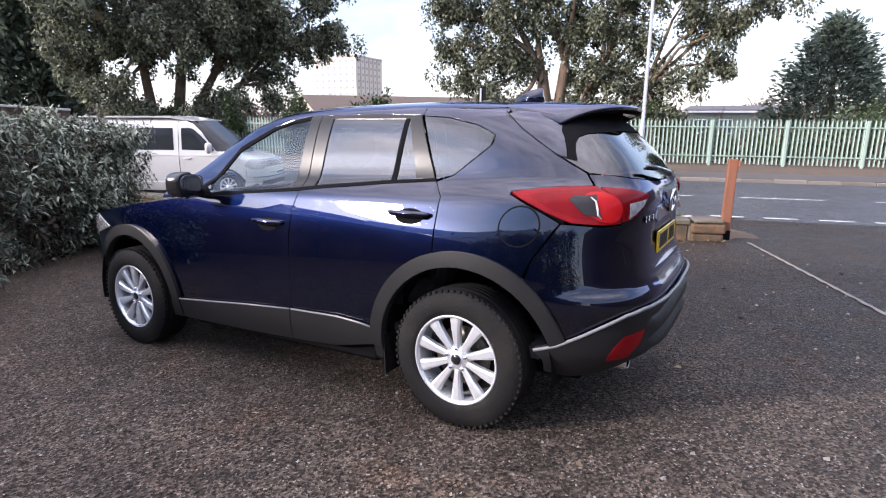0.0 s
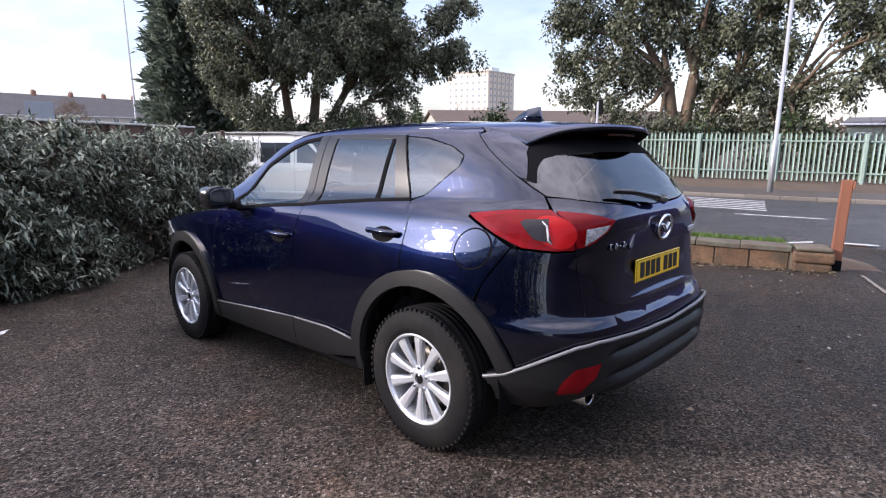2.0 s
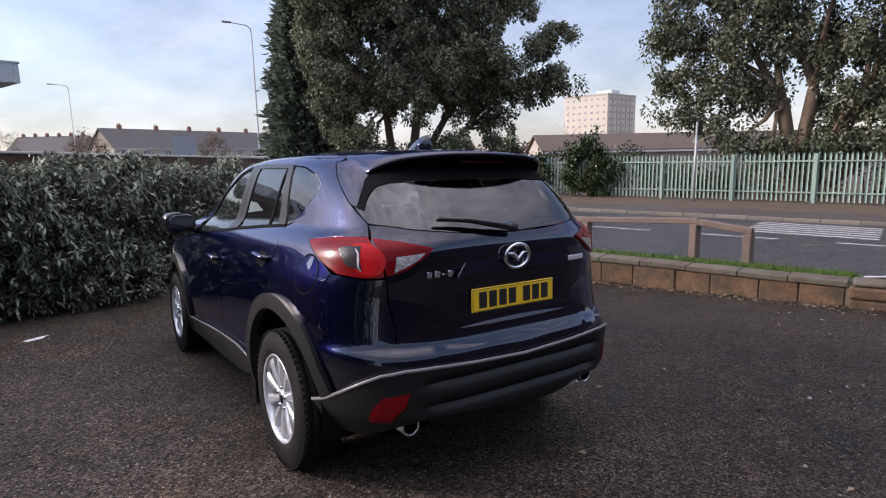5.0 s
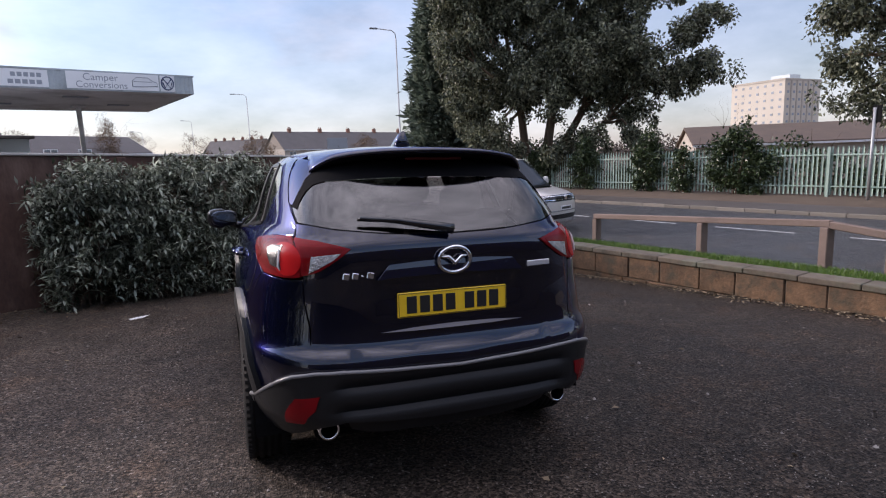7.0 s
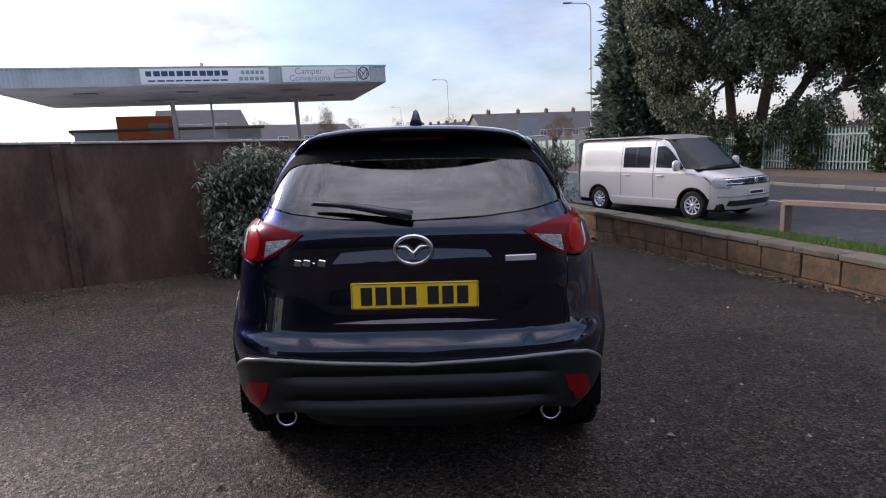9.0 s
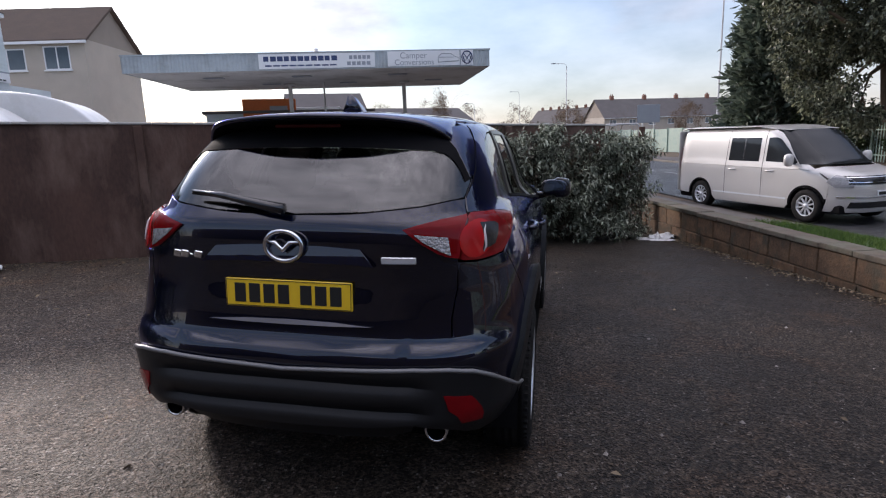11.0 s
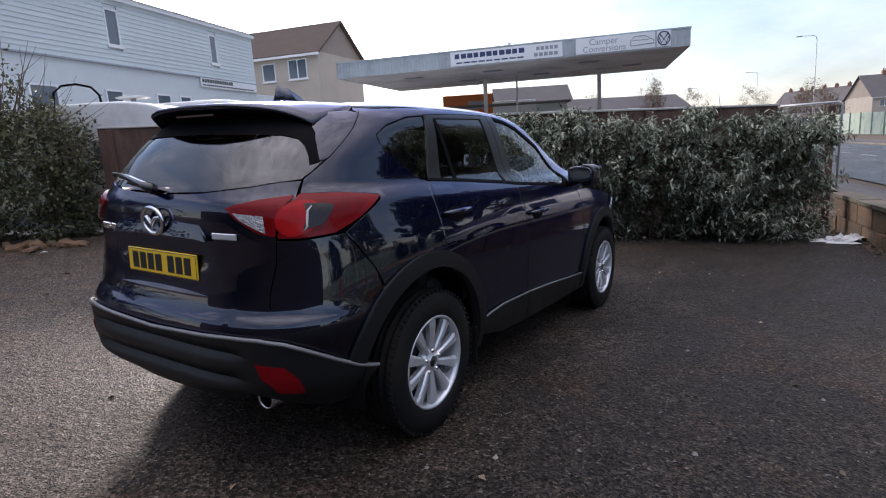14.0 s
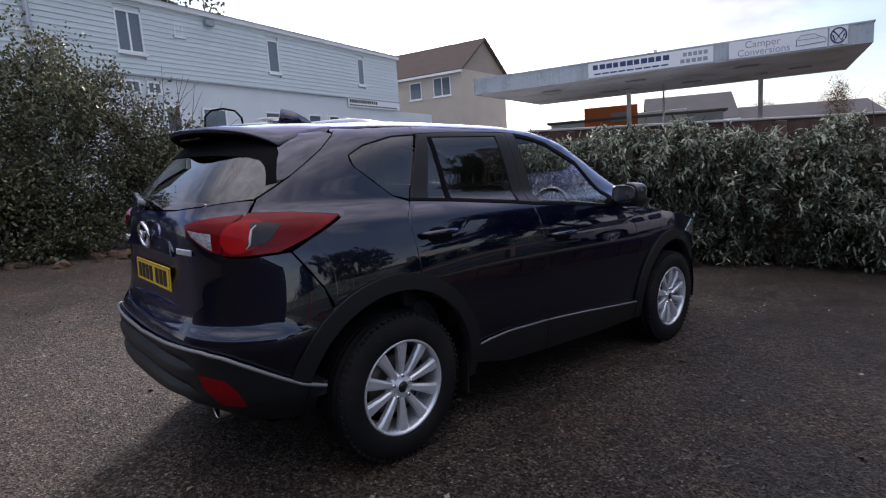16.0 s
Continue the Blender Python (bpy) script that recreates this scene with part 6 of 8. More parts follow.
def conifer(name, label, base, height, radius, seed, tiers=46, per=16, leaf=0.55, power=0.8):
    rng = np.random.default_rng(seed)
    tree = thing(name, label, "tree")
    part("trunk", tube([(base[0], base[1], base[2] - 0.1), (base[0], base[1], base[2] + height * 0.95)], [0.28, 0.03], 8), M_BARK, tree, "straight tapering trunk")
    pts, ways = [], []
    for i in range(tiers):
        h = 0.05 + 0.95 * i / tiers
        r = radius * (1 - h) ** power * rng.uniform(0.8, 1.15)
        for k in range(per):
            a = rng.random() * 6.28
            q = r * rng.uniform(0.45, 1.08)
            pts.append((base[0] + math.cos(a) * q, base[1] + math.sin(a) * q, base[2] + h * height - 0.15 * q))
            ways.append((math.cos(a), math.sin(a), 0.25))
    pts, ways = np.array(pts), unit(np.array(ways))
    n = len(pts)
    groups = []
    for j in range(16):
        way = unit(ways + rng.normal(size=(n, 3)) * 0.45)
        side = unit(np.cross(way, rng.normal(size=(n, 3))))
        groups.append(leaf_quads(pts + rng.normal(size=(n, 3)) * 0.28, way, side, leaf * rng.uniform(0.5, 1.2, n), leaf * 0.16 * rng.uniform(0.6, 1.3, n)))
    leaf_mesh("crown", groups, M_LEAFCON, tree, "dense dark needle sprays")
    return tree


# buddleia hedge against the rendered wall
def hedge():
    rng = np.random.default_rng(11)
    ob = thing("hedge", "overgrown grey-green shrub hedge along the brown wall", "hedge")
    tips, ways, stems = [], [], []
    for i in range(4300):
        u = rng.uniform(4.75, 11.42)
        env = 0.5 + 0.5 * step(4.75, 5.3, u) * (1 - 0.45 * step(10.6, 11.4, u))
        hump = 0.97 + 0.05 * math.sin(u * 1.1) + 0.07 * math.sin(u * 2.7 + 1) + 0.04 * math.sin(u * 6.1)
        gap = 1 - 0.4 * math.exp(-((u - 8.75) / 0.35) ** 2)
        h = rng.random() ** 0.8 * (1.66 + 0.04 * u) * hump * (0.6 + 0.4 * env) * (0.75 + 0.25 * gap)
        if math.sin(u * 5.1 + h * 3.0) * math.sin(u * 2.3 - h * 4.7) < -0.3 and rng.random() < 0.75:
            continue
        swell = (1.28 - 0.5 * max(0, h / 1.9) ** 2) * (0.55 + 0.45 * env) * gap * (0.85 + 0.2 * math.sin(u * 2.0 + h * 2))
        dd = 0.15 + swell * rng.random() ** 0.35
        p = BW0 + BWD * u + BWN * dd
        brim = 1.86 - 0.29 * u / BWL + 0.20 * step(9.4, 10.4, u) + rng.normal() * 0.05
        tips.append((p.x, p.y, min(level(p.x, p.y) + 0.06 + h, brim - 0.25 * rng.random() ** 2)))
        o = BWN * (0.55 + 0.5 * rng.random()) + BWD * rng.normal() * 0.5
        ways.append((o.x + rng.normal() * 0.25, o.y + rng.normal() * 0.25, rng.uniform(-0.3, 1.0)))
    # arching sprays that stand out of the mass
    for i in range(330):
        u = rng.uniform(4.9, 11.35)
        p = BW0 + BWD * u + BWN * rng.uniform(0.2, 1.15)
        q = Vector((p.x, p.y, level(p.x, p.y) + rng.uniform(0.4, 1.55)))
        o = BWN * rng.uniform(0.0, 0.9) + BWD * rng.normal() * 0.6
        d = Vector((o.x, o.y, rng.uniform(0.5, 1.3))).normalized()
        for k in range(6):
            q = q + d * 0.085
            d = (d + Vector((0, 0, -0.13))).normalized()
            tips.append(tuple(q))
            ways.append(tuple(d))
    tips, ways = np.array(tips), unit(np.array(ways))
    leaf_mesh("leaves", [rosettes(rng, tips, ways, 9, 0.112, 0.0165, 0.35)], M_LEAFBUDD, ob, "long drooping grey-green leaves")
    # brown inner leaves, toned dark to carry the shade inside the hedge
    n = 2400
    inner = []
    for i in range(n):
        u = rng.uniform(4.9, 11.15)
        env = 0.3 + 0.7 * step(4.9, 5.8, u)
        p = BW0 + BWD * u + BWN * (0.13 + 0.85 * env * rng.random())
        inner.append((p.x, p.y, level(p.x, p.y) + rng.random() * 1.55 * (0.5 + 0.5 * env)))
    leaf_mesh("inner_leaves", [scatter(rng, np.array(inner), np.full(n, 0.16), 7, 0.10, 0.018, 0.4)], M_LEAFDARK, ob, "brown inner leaves, the hedge's inner shade put into their tone")
    tb = []
    for i in range(90):
        u = rng.uniform(5.0, 11.0)
        p = BW0 + BWD * u + BWN * rng.uniform(0.25, 0.6)
        q = p + BWN * rng.uniform(0.1, 0.6) + BWD * rng.normal() * 0.3
        z = level(p.x, p.y)
        hh = rng.uniform(1.1, 1.75)
        tb.append(tube([(p.x, p.y, z - 0.05), ((p.x + q.x) / 2, (p.y + q.y) / 2, z + hh * 0.6), (q.x, q.y, z + hh)], [0.016, 0.011, 0.004], 5, False))
    for u, hh in ((9.9, 2.25), (10.5, 2.15), (8.1, 1.9), (6.9, 1.85), (11.4, 2.0), (5.8, 1.8)):
        p = BW0 + BWD * u + BWN * 0.4
        z = level(p.x, p.y)
        e = (p.x + rng.normal() * 0.25, p.y + rng.normal() * 0.1, z + hh)
        tb.append(tube([(p.x, p.y, z + 1.2), ((p.x + e[0]) / 2 + 0.05, p.y, z + hh * 0.8), e], [0.008, 0.006, 0.003], 4, False))
    tagged(part("stem_mass", merge(*tb), M_TWIG, ob, "thin woody stems"), "thin woody stems", kind="stuff")


hedge()


def side_bush():
    """Large bush beside the wall's end, with twiggy edges."""
    rng = np.random.default_rng(5)
    ob = thing("bush", "big dark evergreen bush with twiggy edges at the yard's edge", "bush")
    groups, tw = [], []
    pts, rad = [], []
    for (cx, cy), (rx, ry, rz), k in (((-9.3, 0.3), (1.7, 1.5, 3.3), 700), ((-9.2, -2.0), (1.9, 1.9, 3.3), 800), ((-9.1, -4.3), (1.9, 1.9, 3.1), 480), ((-8.65, 2.1), (0.9, 0.95, 2.3), 230), ((-8.2, -0.6), (0.7, 1.8, 1.3), 200), ((-8.5, 2.85), (0.45, 0.5, 2.0), 60)):
        z = level(cx, cy)
        for p in crown_points(rng, k, (cx, cy, z + rz * 0.5), (rx, ry, rz * 0.62), -0.95):
            pts.append(p)
            rad.append(rng.uniform(0.16, 0.38))
    pts = np.array(pts)
    leaf_mesh("leaves", [scatter(rng, pts, np.array(rad), 44, 0.075, 0.024, 0.2)], M_LEAFBUSH, ob, "small dark leaves")
    for i in range(150):
        cx, cy = (-9.2, 0.4) if i % 3 == 0 else ((-9.0, -1.8) if i % 3 == 1 else (-8.7, 1.9))
        z = level(cx, cy)
        a, e = rng.uniform(-2.6, 2.2), rng.uniform(0.1, 1.3)
        d = Vector((math.cos(a) * math.cos(e), math.sin(a) * math.cos(e), math.sin(e)))
        p = Vector((cx, cy, z + 1.2)) + d * 0.9
        q = p + d * rng.uniform(0.7, 1.25) + Vector(rng.normal(size=3)) * 0.12
        tw.append(tube([p, (p + q) / 2 + Vector(rng.normal(size=3)) * 0.06, q], [0.009, 0.006, 0.002], 4, False))
    tagged(part("twig_mass", merge(*tw), M_TWIG, ob), "bare reddish twigs", kind="stuff")


side_bush()

fz = ROAD_Z + 0.1
lobed_tree("evergreen_tree", "big evergreen oak with several pale leaning trunks behind the fence", (16.2, 27.4, fz),
           (((15.6, 27.9, 4.6), 0.30), ((17.2, 26.8, 4.4), 0.34), ((18.6, 25.9, 3.9), 0.28), ((19.6, 25.2, 3.2), 0.2)),
           [(13.6, 28.8, 9.2, 2.3, 3.6), (15.9, 27.6, 10.0, 2.9, 2.9), (18.1, 26.3, 8.3, 2.6, 2.9), (19.9, 25.1, 8.7, 2.5, 2.5), (15.0, 28.1, 6.0, 2.3, 2.3), (17.5, 26.7, 5.8, 2.6, 2.0),
            (19.7, 25.3, 5.3, 2.3, 1.6), (13.1, 29.0, 4.4, 1.5, 1.7), (21.6, 23.8, 6.1, 1.9, 1.4), (20.9, 24.3, 3.8, 1.4, 0.8), (22.9, 22.6, 7.8, 1.5, 0.8), (23.9, 21.6, 8.6, 1.0, 0.7),
            (22.7, 22.8, 5.5, 1.6, 0.9), (23.8, 21.8, 6.0, 1.1, 0.9)] + [(11.7, 27.4, 7.3, 1.4, 2.8), (11.3, 27.6, 10.0, 1.1, 1.9), (13.2, 26.8, 2.8, 1.3, 0.8), (18.0, 24.0, 2.4, 1.4, 0.7), (19.8, 22.7, 2.4, 1.1, 0.5), (14.0, 26.4, 1.8, 1.6, 0.5), (16.8, 24.8, 1.5, 1.9, 0.4), (15.6, 25.5, 5.3, 1.9, 1.9), (17.8, 24.2, 6.4, 2.1, 1.8), (19.4, 23.0, 6.8, 1.6, 1.5)]
           + [(13.7, 28.8, 13.5, 2.9, 3.2), (16.8, 27.2, 13.5, 3.5, 3.5), (19.8, 25.1, 12.6, 3.1, 2.8), (21.7, 23.7, 10.5, 1.8, 1.4)],
           0.2, M_LEAFOAK, 21)
conifer("cypress_tree", "tall dark green conifer with dense sprays", (13.6, 35.2, fz), 13.8, 2.9, 22, 54, 22, 0.7, 0.55)
lobed_tree("evergreen_tree", "tall evergreen tree with forked orange-brown trunks behind the fence", (24.4, 8.5, fz),
           (((24.1, 9.2, 3.6), 0.36), ((24.5, 8.2, 4.0), 0.34), ((25.0, 6.6, 3.4), 0.30), ((25.3, 4.6, 2.8), 0.22)),
           [(21.9, 13.3, 6.7, 1.3, 1.1), (22.1, 13.2, 5.0, 1.0, 1.0), (22.2, 13.0, 3.4, 0.9, 0.6), (22.8, 11.8, 6.1, 1.5, 1.5), (23.2, 11.2, 4.1, 1.4, 1.1), (23.1, 11.3, 2.8, 1.3, 0.5), (23.8, 9.9, 6.5, 1.7, 1.5),
            (23.9, 9.6, 4.3, 0.9, 1.0), (24.5, 8.2, 5.9, 1.3, 1.4), (24.9, 7.3, 3.8, 1.1, 1.0), (24.7, 7.8, 2.3, 0.9, 0.4), (25.1, 6.7, 5.8, 1.4, 1.6), (25.3, 6.0, 3.4, 1.4, 1.1)]
           + [(25.5, 5.1, 5.2, 1.1, 1.6), (25.7, 4.5, 2.8, 1.1, 1.0), (22.3, 12.7, 8.6, 1.8, 1.5), (23.6, 10.3, 9.0, 2.4, 2.0), (24.8, 7.5, 8.7, 2.3, 1.9), (25.5, 5.3, 7.9, 1.8, 1.8)]
           + [(25.6, 2.5, 5.6, 1.2, 1.1), (25.7, 1.1, 5.4, 1.2, 0.9), (25.8, -0.1, 6.1, 1.1, 0.6), (25.7, 1.6, 3.9, 0.9, 0.8), (25.5, 2.9, 3.0, 1.0, 0.8), (25.6, 2.5, 7.7, 2.0, 1.5)] + [(22.5, 10.4, 1.9, 0.8, 0.5), (23.1, 9.1, 1.7, 0.9, 0.4), (23.8, 7.3, 1.6, 1.0, 0.4), (24.3, 6.0, 2.0, 1.0, 0.6), (24.6, 4.7, 1.7, 1.0, 0.5), (24.9, 3.6, 1.6, 0.9, 0.4)],
           0.18, M_LEAFOAK, 23, 14.0)
conifer("conifer_tree", "broad blue-green conifer behind the fence", (35.0, -3.2, fz), 6.9, 3.7, 24, 34, 20, 0.42, 0.7)


def ivy(name, s, d, w, h, k, seed):
    rng = np.random.default_rng(seed)
    x, y = road_xy(s, d)
    z = level(x, y)
    ob = thing(name, "dark ivy-like shrub grown through the palisade fence", "shrub", group="fence shrubs")
    pts = []
    for p in crown_points(rng, k, (0, 0, h * 0.5), (w * 0.5, 0.45, h * 0.55), -0.98):
        q = Vector((x, y)) + ALONG * p[0] + ACROSS * p[1]
        pts.append((q.x, q.y, z + max(0.05, p[2])))
    leaf_mesh("leaves", [scatter(rng, np.array(pts), rng.uniform(0.12, 0.3, len(pts)), 40, 0.13, 0.05, 0.3)], M_LEAFIVY, ob)
    part("stems", merge(*[tube([(x + rng.normal() * 0.1, y + rng.normal() * 0.1, z - 0.05), (x + rng.normal() * 0.2, y + rng.normal() * 0.2, z + h * 0.7)], [0.03, 0.012], 5, False) for _ in range(5)]), M_TWIG, ob)


for i, (s, w, h) in enumerate(((15.6, 1.5, 2.7), (13.8, 0.9, 1.9), (11.4, 2.7, 2.5), (19.4, 1.6, 2.4), (22.6, 1.7, 2.3), (26.0, 2.5, 2.6), (29.5, 2.2, 2.5))):
    ivy("fence_shrub", s, FENCE_D - 0.1, w, h, int(70 * w), 40 + i)
# scrub behind the fence, under the trees
rng = np.random.default_rng(77)
scrub = thing("undergrowth", "tangle of bramble and bare twigs under the trees", "undergrowth", kind="stuff")
pts, tw = [], []
for i in range(760):
    s, d = rng.uniform(-14, 40), rng.uniform(18.2, 24)
    x, y = road_xy(s, d)
    dens = 0.5 + 0.5 * math.sin(s * 0.5 + 1.0)
    pts.append((x, y, fz + rng.random() * (0.9 + 1.9 * dens)))
    if i % 2 == 0:
        q = (x + rng.normal() * 0.6, y + rng.normal() * 0.6, fz + rng.uniform(1.0, 2.6))
        tw.append(tube([(x, y, fz), ((x + q[0]) / 2, (y + q[1]) / 2 + 0.1, q[2] * 0.6), q], [0.025, 0.015, 0.005], 4, False))
leaf_mesh("leaves", [scatter(rng, np.array(pts), rng.uniform(0.3, 0.6, len(pts)), 36, 0.2, 0.06, 0.3)], M_LEAFIVY, scrub)
part("twigs", merge(*tw), M_TWIG, scrub)

# grass on the verge
rng = np.random.default_rng(3)
n = 26000
s, d = rng.uniform(0.2, 7.4, n), 0.2 + 2.6 * rng.random(n) ** 1.1
p = np.array([(*road_xy(a, b), 0.0) for a, b in zip(s, d)])
p[:, 2] = [level(q[0], q[1]) for q in p]
way = unit(rng.normal(size=(n, 3)) * 0.35 + np.array([0, 0, 1.0]))
side = unit(np.cross(way, rng.normal(size=(n, 3))))
gr = leaf_mesh("grass", [leaf_quads(p, way, side, rng.uniform(0.04, 0.12, n), rng.uniform(0.003, 0.006, n))], M_GRASS, None)
tagged(gr, "short uneven grass on the verge", "grass", kind="stuff")


M_WINTER = leaf_mat("winter_crown", (0.07, 0.05, 0.036), (0.22, 0.15, 0.095), 0.2, 0.8)


def bare_tree(name, base, h, seed, label):
    rng = np.random.default_rng(seed)
    ob = thing(name, label, "tree", group="distant bare trees")
    tb, _ = limbs(rng, base, (base[0], base[1], base[2] + h * 0.3), h * 0.022, 5, 0.42)
    part("branches", merge(*tb), M_TWIG, ob)
    return ob

# ---- buildings ----
def frame_of(a, b):
    """Pose with x along a to b and y behind the face (away from the yard)."""
    d = Vector(b) - Vector(a)
    return math.degrees(math.atan2(d.y, d.x)), d.length


def window(parent, x0, x1, z0, z1, y, frame_mat=None, split=1, sill=True):
    """A framed window in a face that looks to -y: frame, panes, sill."""
    frame_mat = frame_mat or M_SIGNWHITE
    t = 0.06
    fr = merge(box(x0, x1, y - 0.03, y + 0.06, z0, z0 + t), box(x0, x1, y - 0.03, y + 0.06, z1 - t, z1), box(x0, x0 + t, y - 0.03, y + 0.06, z0 + t, z1 - t), box(x1 - t, x1, y - 0.03, y + 0.06, z0 + t, z1 - t),
               *[box(x0 + (x1 - x0) * k / (split + 1) - 0.03, x0 + (x1 - x0) * k / (split + 1) + 0.03, y - 0.025, y + 0.06, z0 + t, z1 - t) for k in range(1, split + 1)])
    w = part("window", fr, frame_mat, parent, "framed window")
    for k in range(split + 1):
        a, b = x0 + (x1 - x0) * k / (split + 1), x0 + (x1 - x0) * (k + 1) / (split + 1)
        part("pane", box(a + 0.03, b - 0.03, y + 0.005, y + 0.02, z0 + t, z1 - t), M_PANE, w, "dark glass pane")
    if sill:
        part("sill", box(x0 - 0.06, x1 + 0.06, y - 0.09, y + 0.02, z0 - 0.07, z0), frame_mat, w)
    return w


def canopy():
    """Old filling-station canopy with ribbed fascia and sign boards."""
    a, c = Vector((-16.75, 18.87)), Vector((-2.0, 23.57))
    ang, ln = frame_of(a, c)
    ob = thing("forecourt_canopy", "flat grey forecourt canopy with ribbed fascia and white sign boards", "canopy", pose(a.x, a.y, 0, 0, 0, ang))
    dp, zb, zt = 9.1, 4.52, 5.22
    part("soffit", box(0.02, ln - 0.02, 0.02, dp - 0.02, zb + 0.02, zb + 0.08), M_SOFFIT, ob, "stained grey soffit")
    part("deck", box(0.05, ln - 0.05, 0.05, dp - 0.05, zt - 0.12, zt - 0.05), M_SOFFIT, ob)
    for k, (x0, y0, x1, y1) in enumerate(((0, 0, ln, 0), (ln, 0, ln, dp), (ln, dp, 0, dp), (0, dp, 0, 0))):
        length = math.hypot(x1 - x0, y1 - y0)
        bm = bmesh.new()
        n = int(length / 0.075)
        rows = []
        for i in range(n + 1):
            o = -0.018 if i % 2 else 0.0
            rows.append([bm.verts.new((length * i / n, o, zb)), bm.verts.new((length * i / n, o, zt))])
        for r, s in zip(rows, rows[1:]):
            bm.faces.new((r[0], s[0], s[1], r[1]))
        bm.transform(pose(x0, y0, 0, 0, 0, math.degrees(math.atan2(y1 - y0, x1 - x0))))
        part("fascia", bm, M_CORR, ob, "ribbed grey fascia sheet")
        part("capping", box(-0.03, length + 0.03, -0.04, 0.02, zt - 0.02, zt + 0.04, 0, 1, pose(x0, y0, 0, 0, 0, math.degrees(math.atan2(y1 - y0, x1 - x0)))), M_CORR, ob)
    for px, py in ((11.95, 6.2), (5.9, 6.2)):
        post = part("post", box(px - 0.1, px + 0.1, py - 0.1, py + 0.1, -0.5, zb + 0.05, 0.01, 1), M_SOFFIT, ob, "slim square steel post")
        part("collar", box(px - 0.3, px + 0.3, py - 0.25, py + 0.25, zb - 0.12, zb, 0.02, 1), M_SOFFIT, post)
    for px, py in ((3.0, 2.5), (7.0, 2.5), (11.5, 2.5), (13.5, 5.5), (9.0, 6.0), (5.0, 6.0)):
        part("soffit_lamp", box(px - 0.45, px + 0.45, py - 0.2, py + 0.2, zb - 0.03, zb + 0.01, 0.01, 1), M_SIGNGREY, ob, "dead recessed light fitting")
    # sign boards on the front
    b1 = part("sign_board", box(5.55, 10.45, -0.05, -0.02, zb + 0.06, zt - 0.04, 0.004, 1), M_SIGNWHITE, ob, "white sign board with navy writing")
    for i in range(11):
        part("sign_mark", box(5.75 + i * 0.285, 5.96 + i * 0.285 + (0.03 if i % 3 else 0), -0.054, -0.0505, zb + 0.36, zb + 0.56), M_SIGNBLUE, b1, "navy bar standing for a letter")
    for i in range(9):
        part("sign_mark", box(5.8 + i * 0.34, 6.08 + i * 0.34, -0.054, -0.0505, zb + 0.15, zb + 0.21), M_SIGNBLUE, b1, "small navy bar")
    for i in range(5):
        part("sign_mark", box(9.35 + i * 0.19, 9.49 + i * 0.19, -0.054, -0.0505, zb + 0.40, zb + 0.55), M_SIGNGREY, b1, "grey bar")
        part("sign_mark", box(9.25 + i * 0.21, 9.41 + i * 0.21, -0.054, -0.0505, zb + 0.15, zb + 0.30), M_SIGNGREY, b1, "grey bar")
    b2 = part("sign_board", box(11.0, 14.15, -0.05, -0.02, zb + 0.06, zt - 0.02, 0.004, 1), M_SIGNWHITE, ob, "white sign board with lettering")
    lettering("lettering", "Camper", 0.36, M_SIGNGREY, b2, pose(12.12, -0.053, zb + 0.49, 90), 0.002)
    lettering("lettering", "Conversions", 0.34, M_SIGNGREY, b2, pose(12.15, -0.053, zb + 0.21, 90), 0.002)
    van = [(13.2, 0.2), (13.2, 0.42), (13.35, 0.56), (13.75, 0.56), (13.95, 0.42), (14.08, 0.38), (14.1, 0.24), (13.2, 0.2)]
    part("emblem", merge(tube([(x, -0.055, zb + z) for x, z in van], 0.015, 5), tube([(13.25, -0.055, zb + 0.4), (13.9, -0.055, zb + 0.4)], 0.012, 5)), M_SIGNGREY, b2, "line drawing of a camper van")
    b3 = part("sign_board", box(14.2, 14.75, -0.05, -0.02, zb + 0.06, zt - 0.02, 0.004, 1), M_SIGNWHITE, ob, "square white sign with a round emblem")
    ring = [(14.475 + 0.23 * math.cos(t), -0.055, zb + 0.385 + 0.26 * math.sin(t)) for t in np.linspace(0, math.tau, 25)]
    part("emblem", merge(tube(ring, 0.025, 5, False), tube([(14.32, -0.055, zb + 0.55), (14.475, -0.055, zb + 0.36), (14.63, -0.055, zb + 0.55)], 0.025, 5), tube([(14.30, -0.055, zb + 0.42), (14.38, -0.055, zb + 0.2), (14.475, -0.055, zb + 0.36), (14.57, -0.055, zb + 0.2), (14.65, -0.055, zb + 0.42)], 0.025, 5)), M_SIGNBLUE, b3, "round navy emblem")
    part("flue", tube([(7.6, 4.0, zt), (7.6, 4.0, zt + 0.75)], 0.09, 10), M_POSTMETAL, ob, "short metal flue")
    part("roof_box", box(6.5, 12.0, 5.0, 8.0, zt, zt + 0.35, 0.01), M_SOFFIT, ob)
    for k in (0.5,):
        part("downpipe", tube([(ln * k, dp * 0.6, -0.4), (ln * k, dp * 0.6, zb)], 0.05, 8), M_SOFFIT, ob)


canopy()


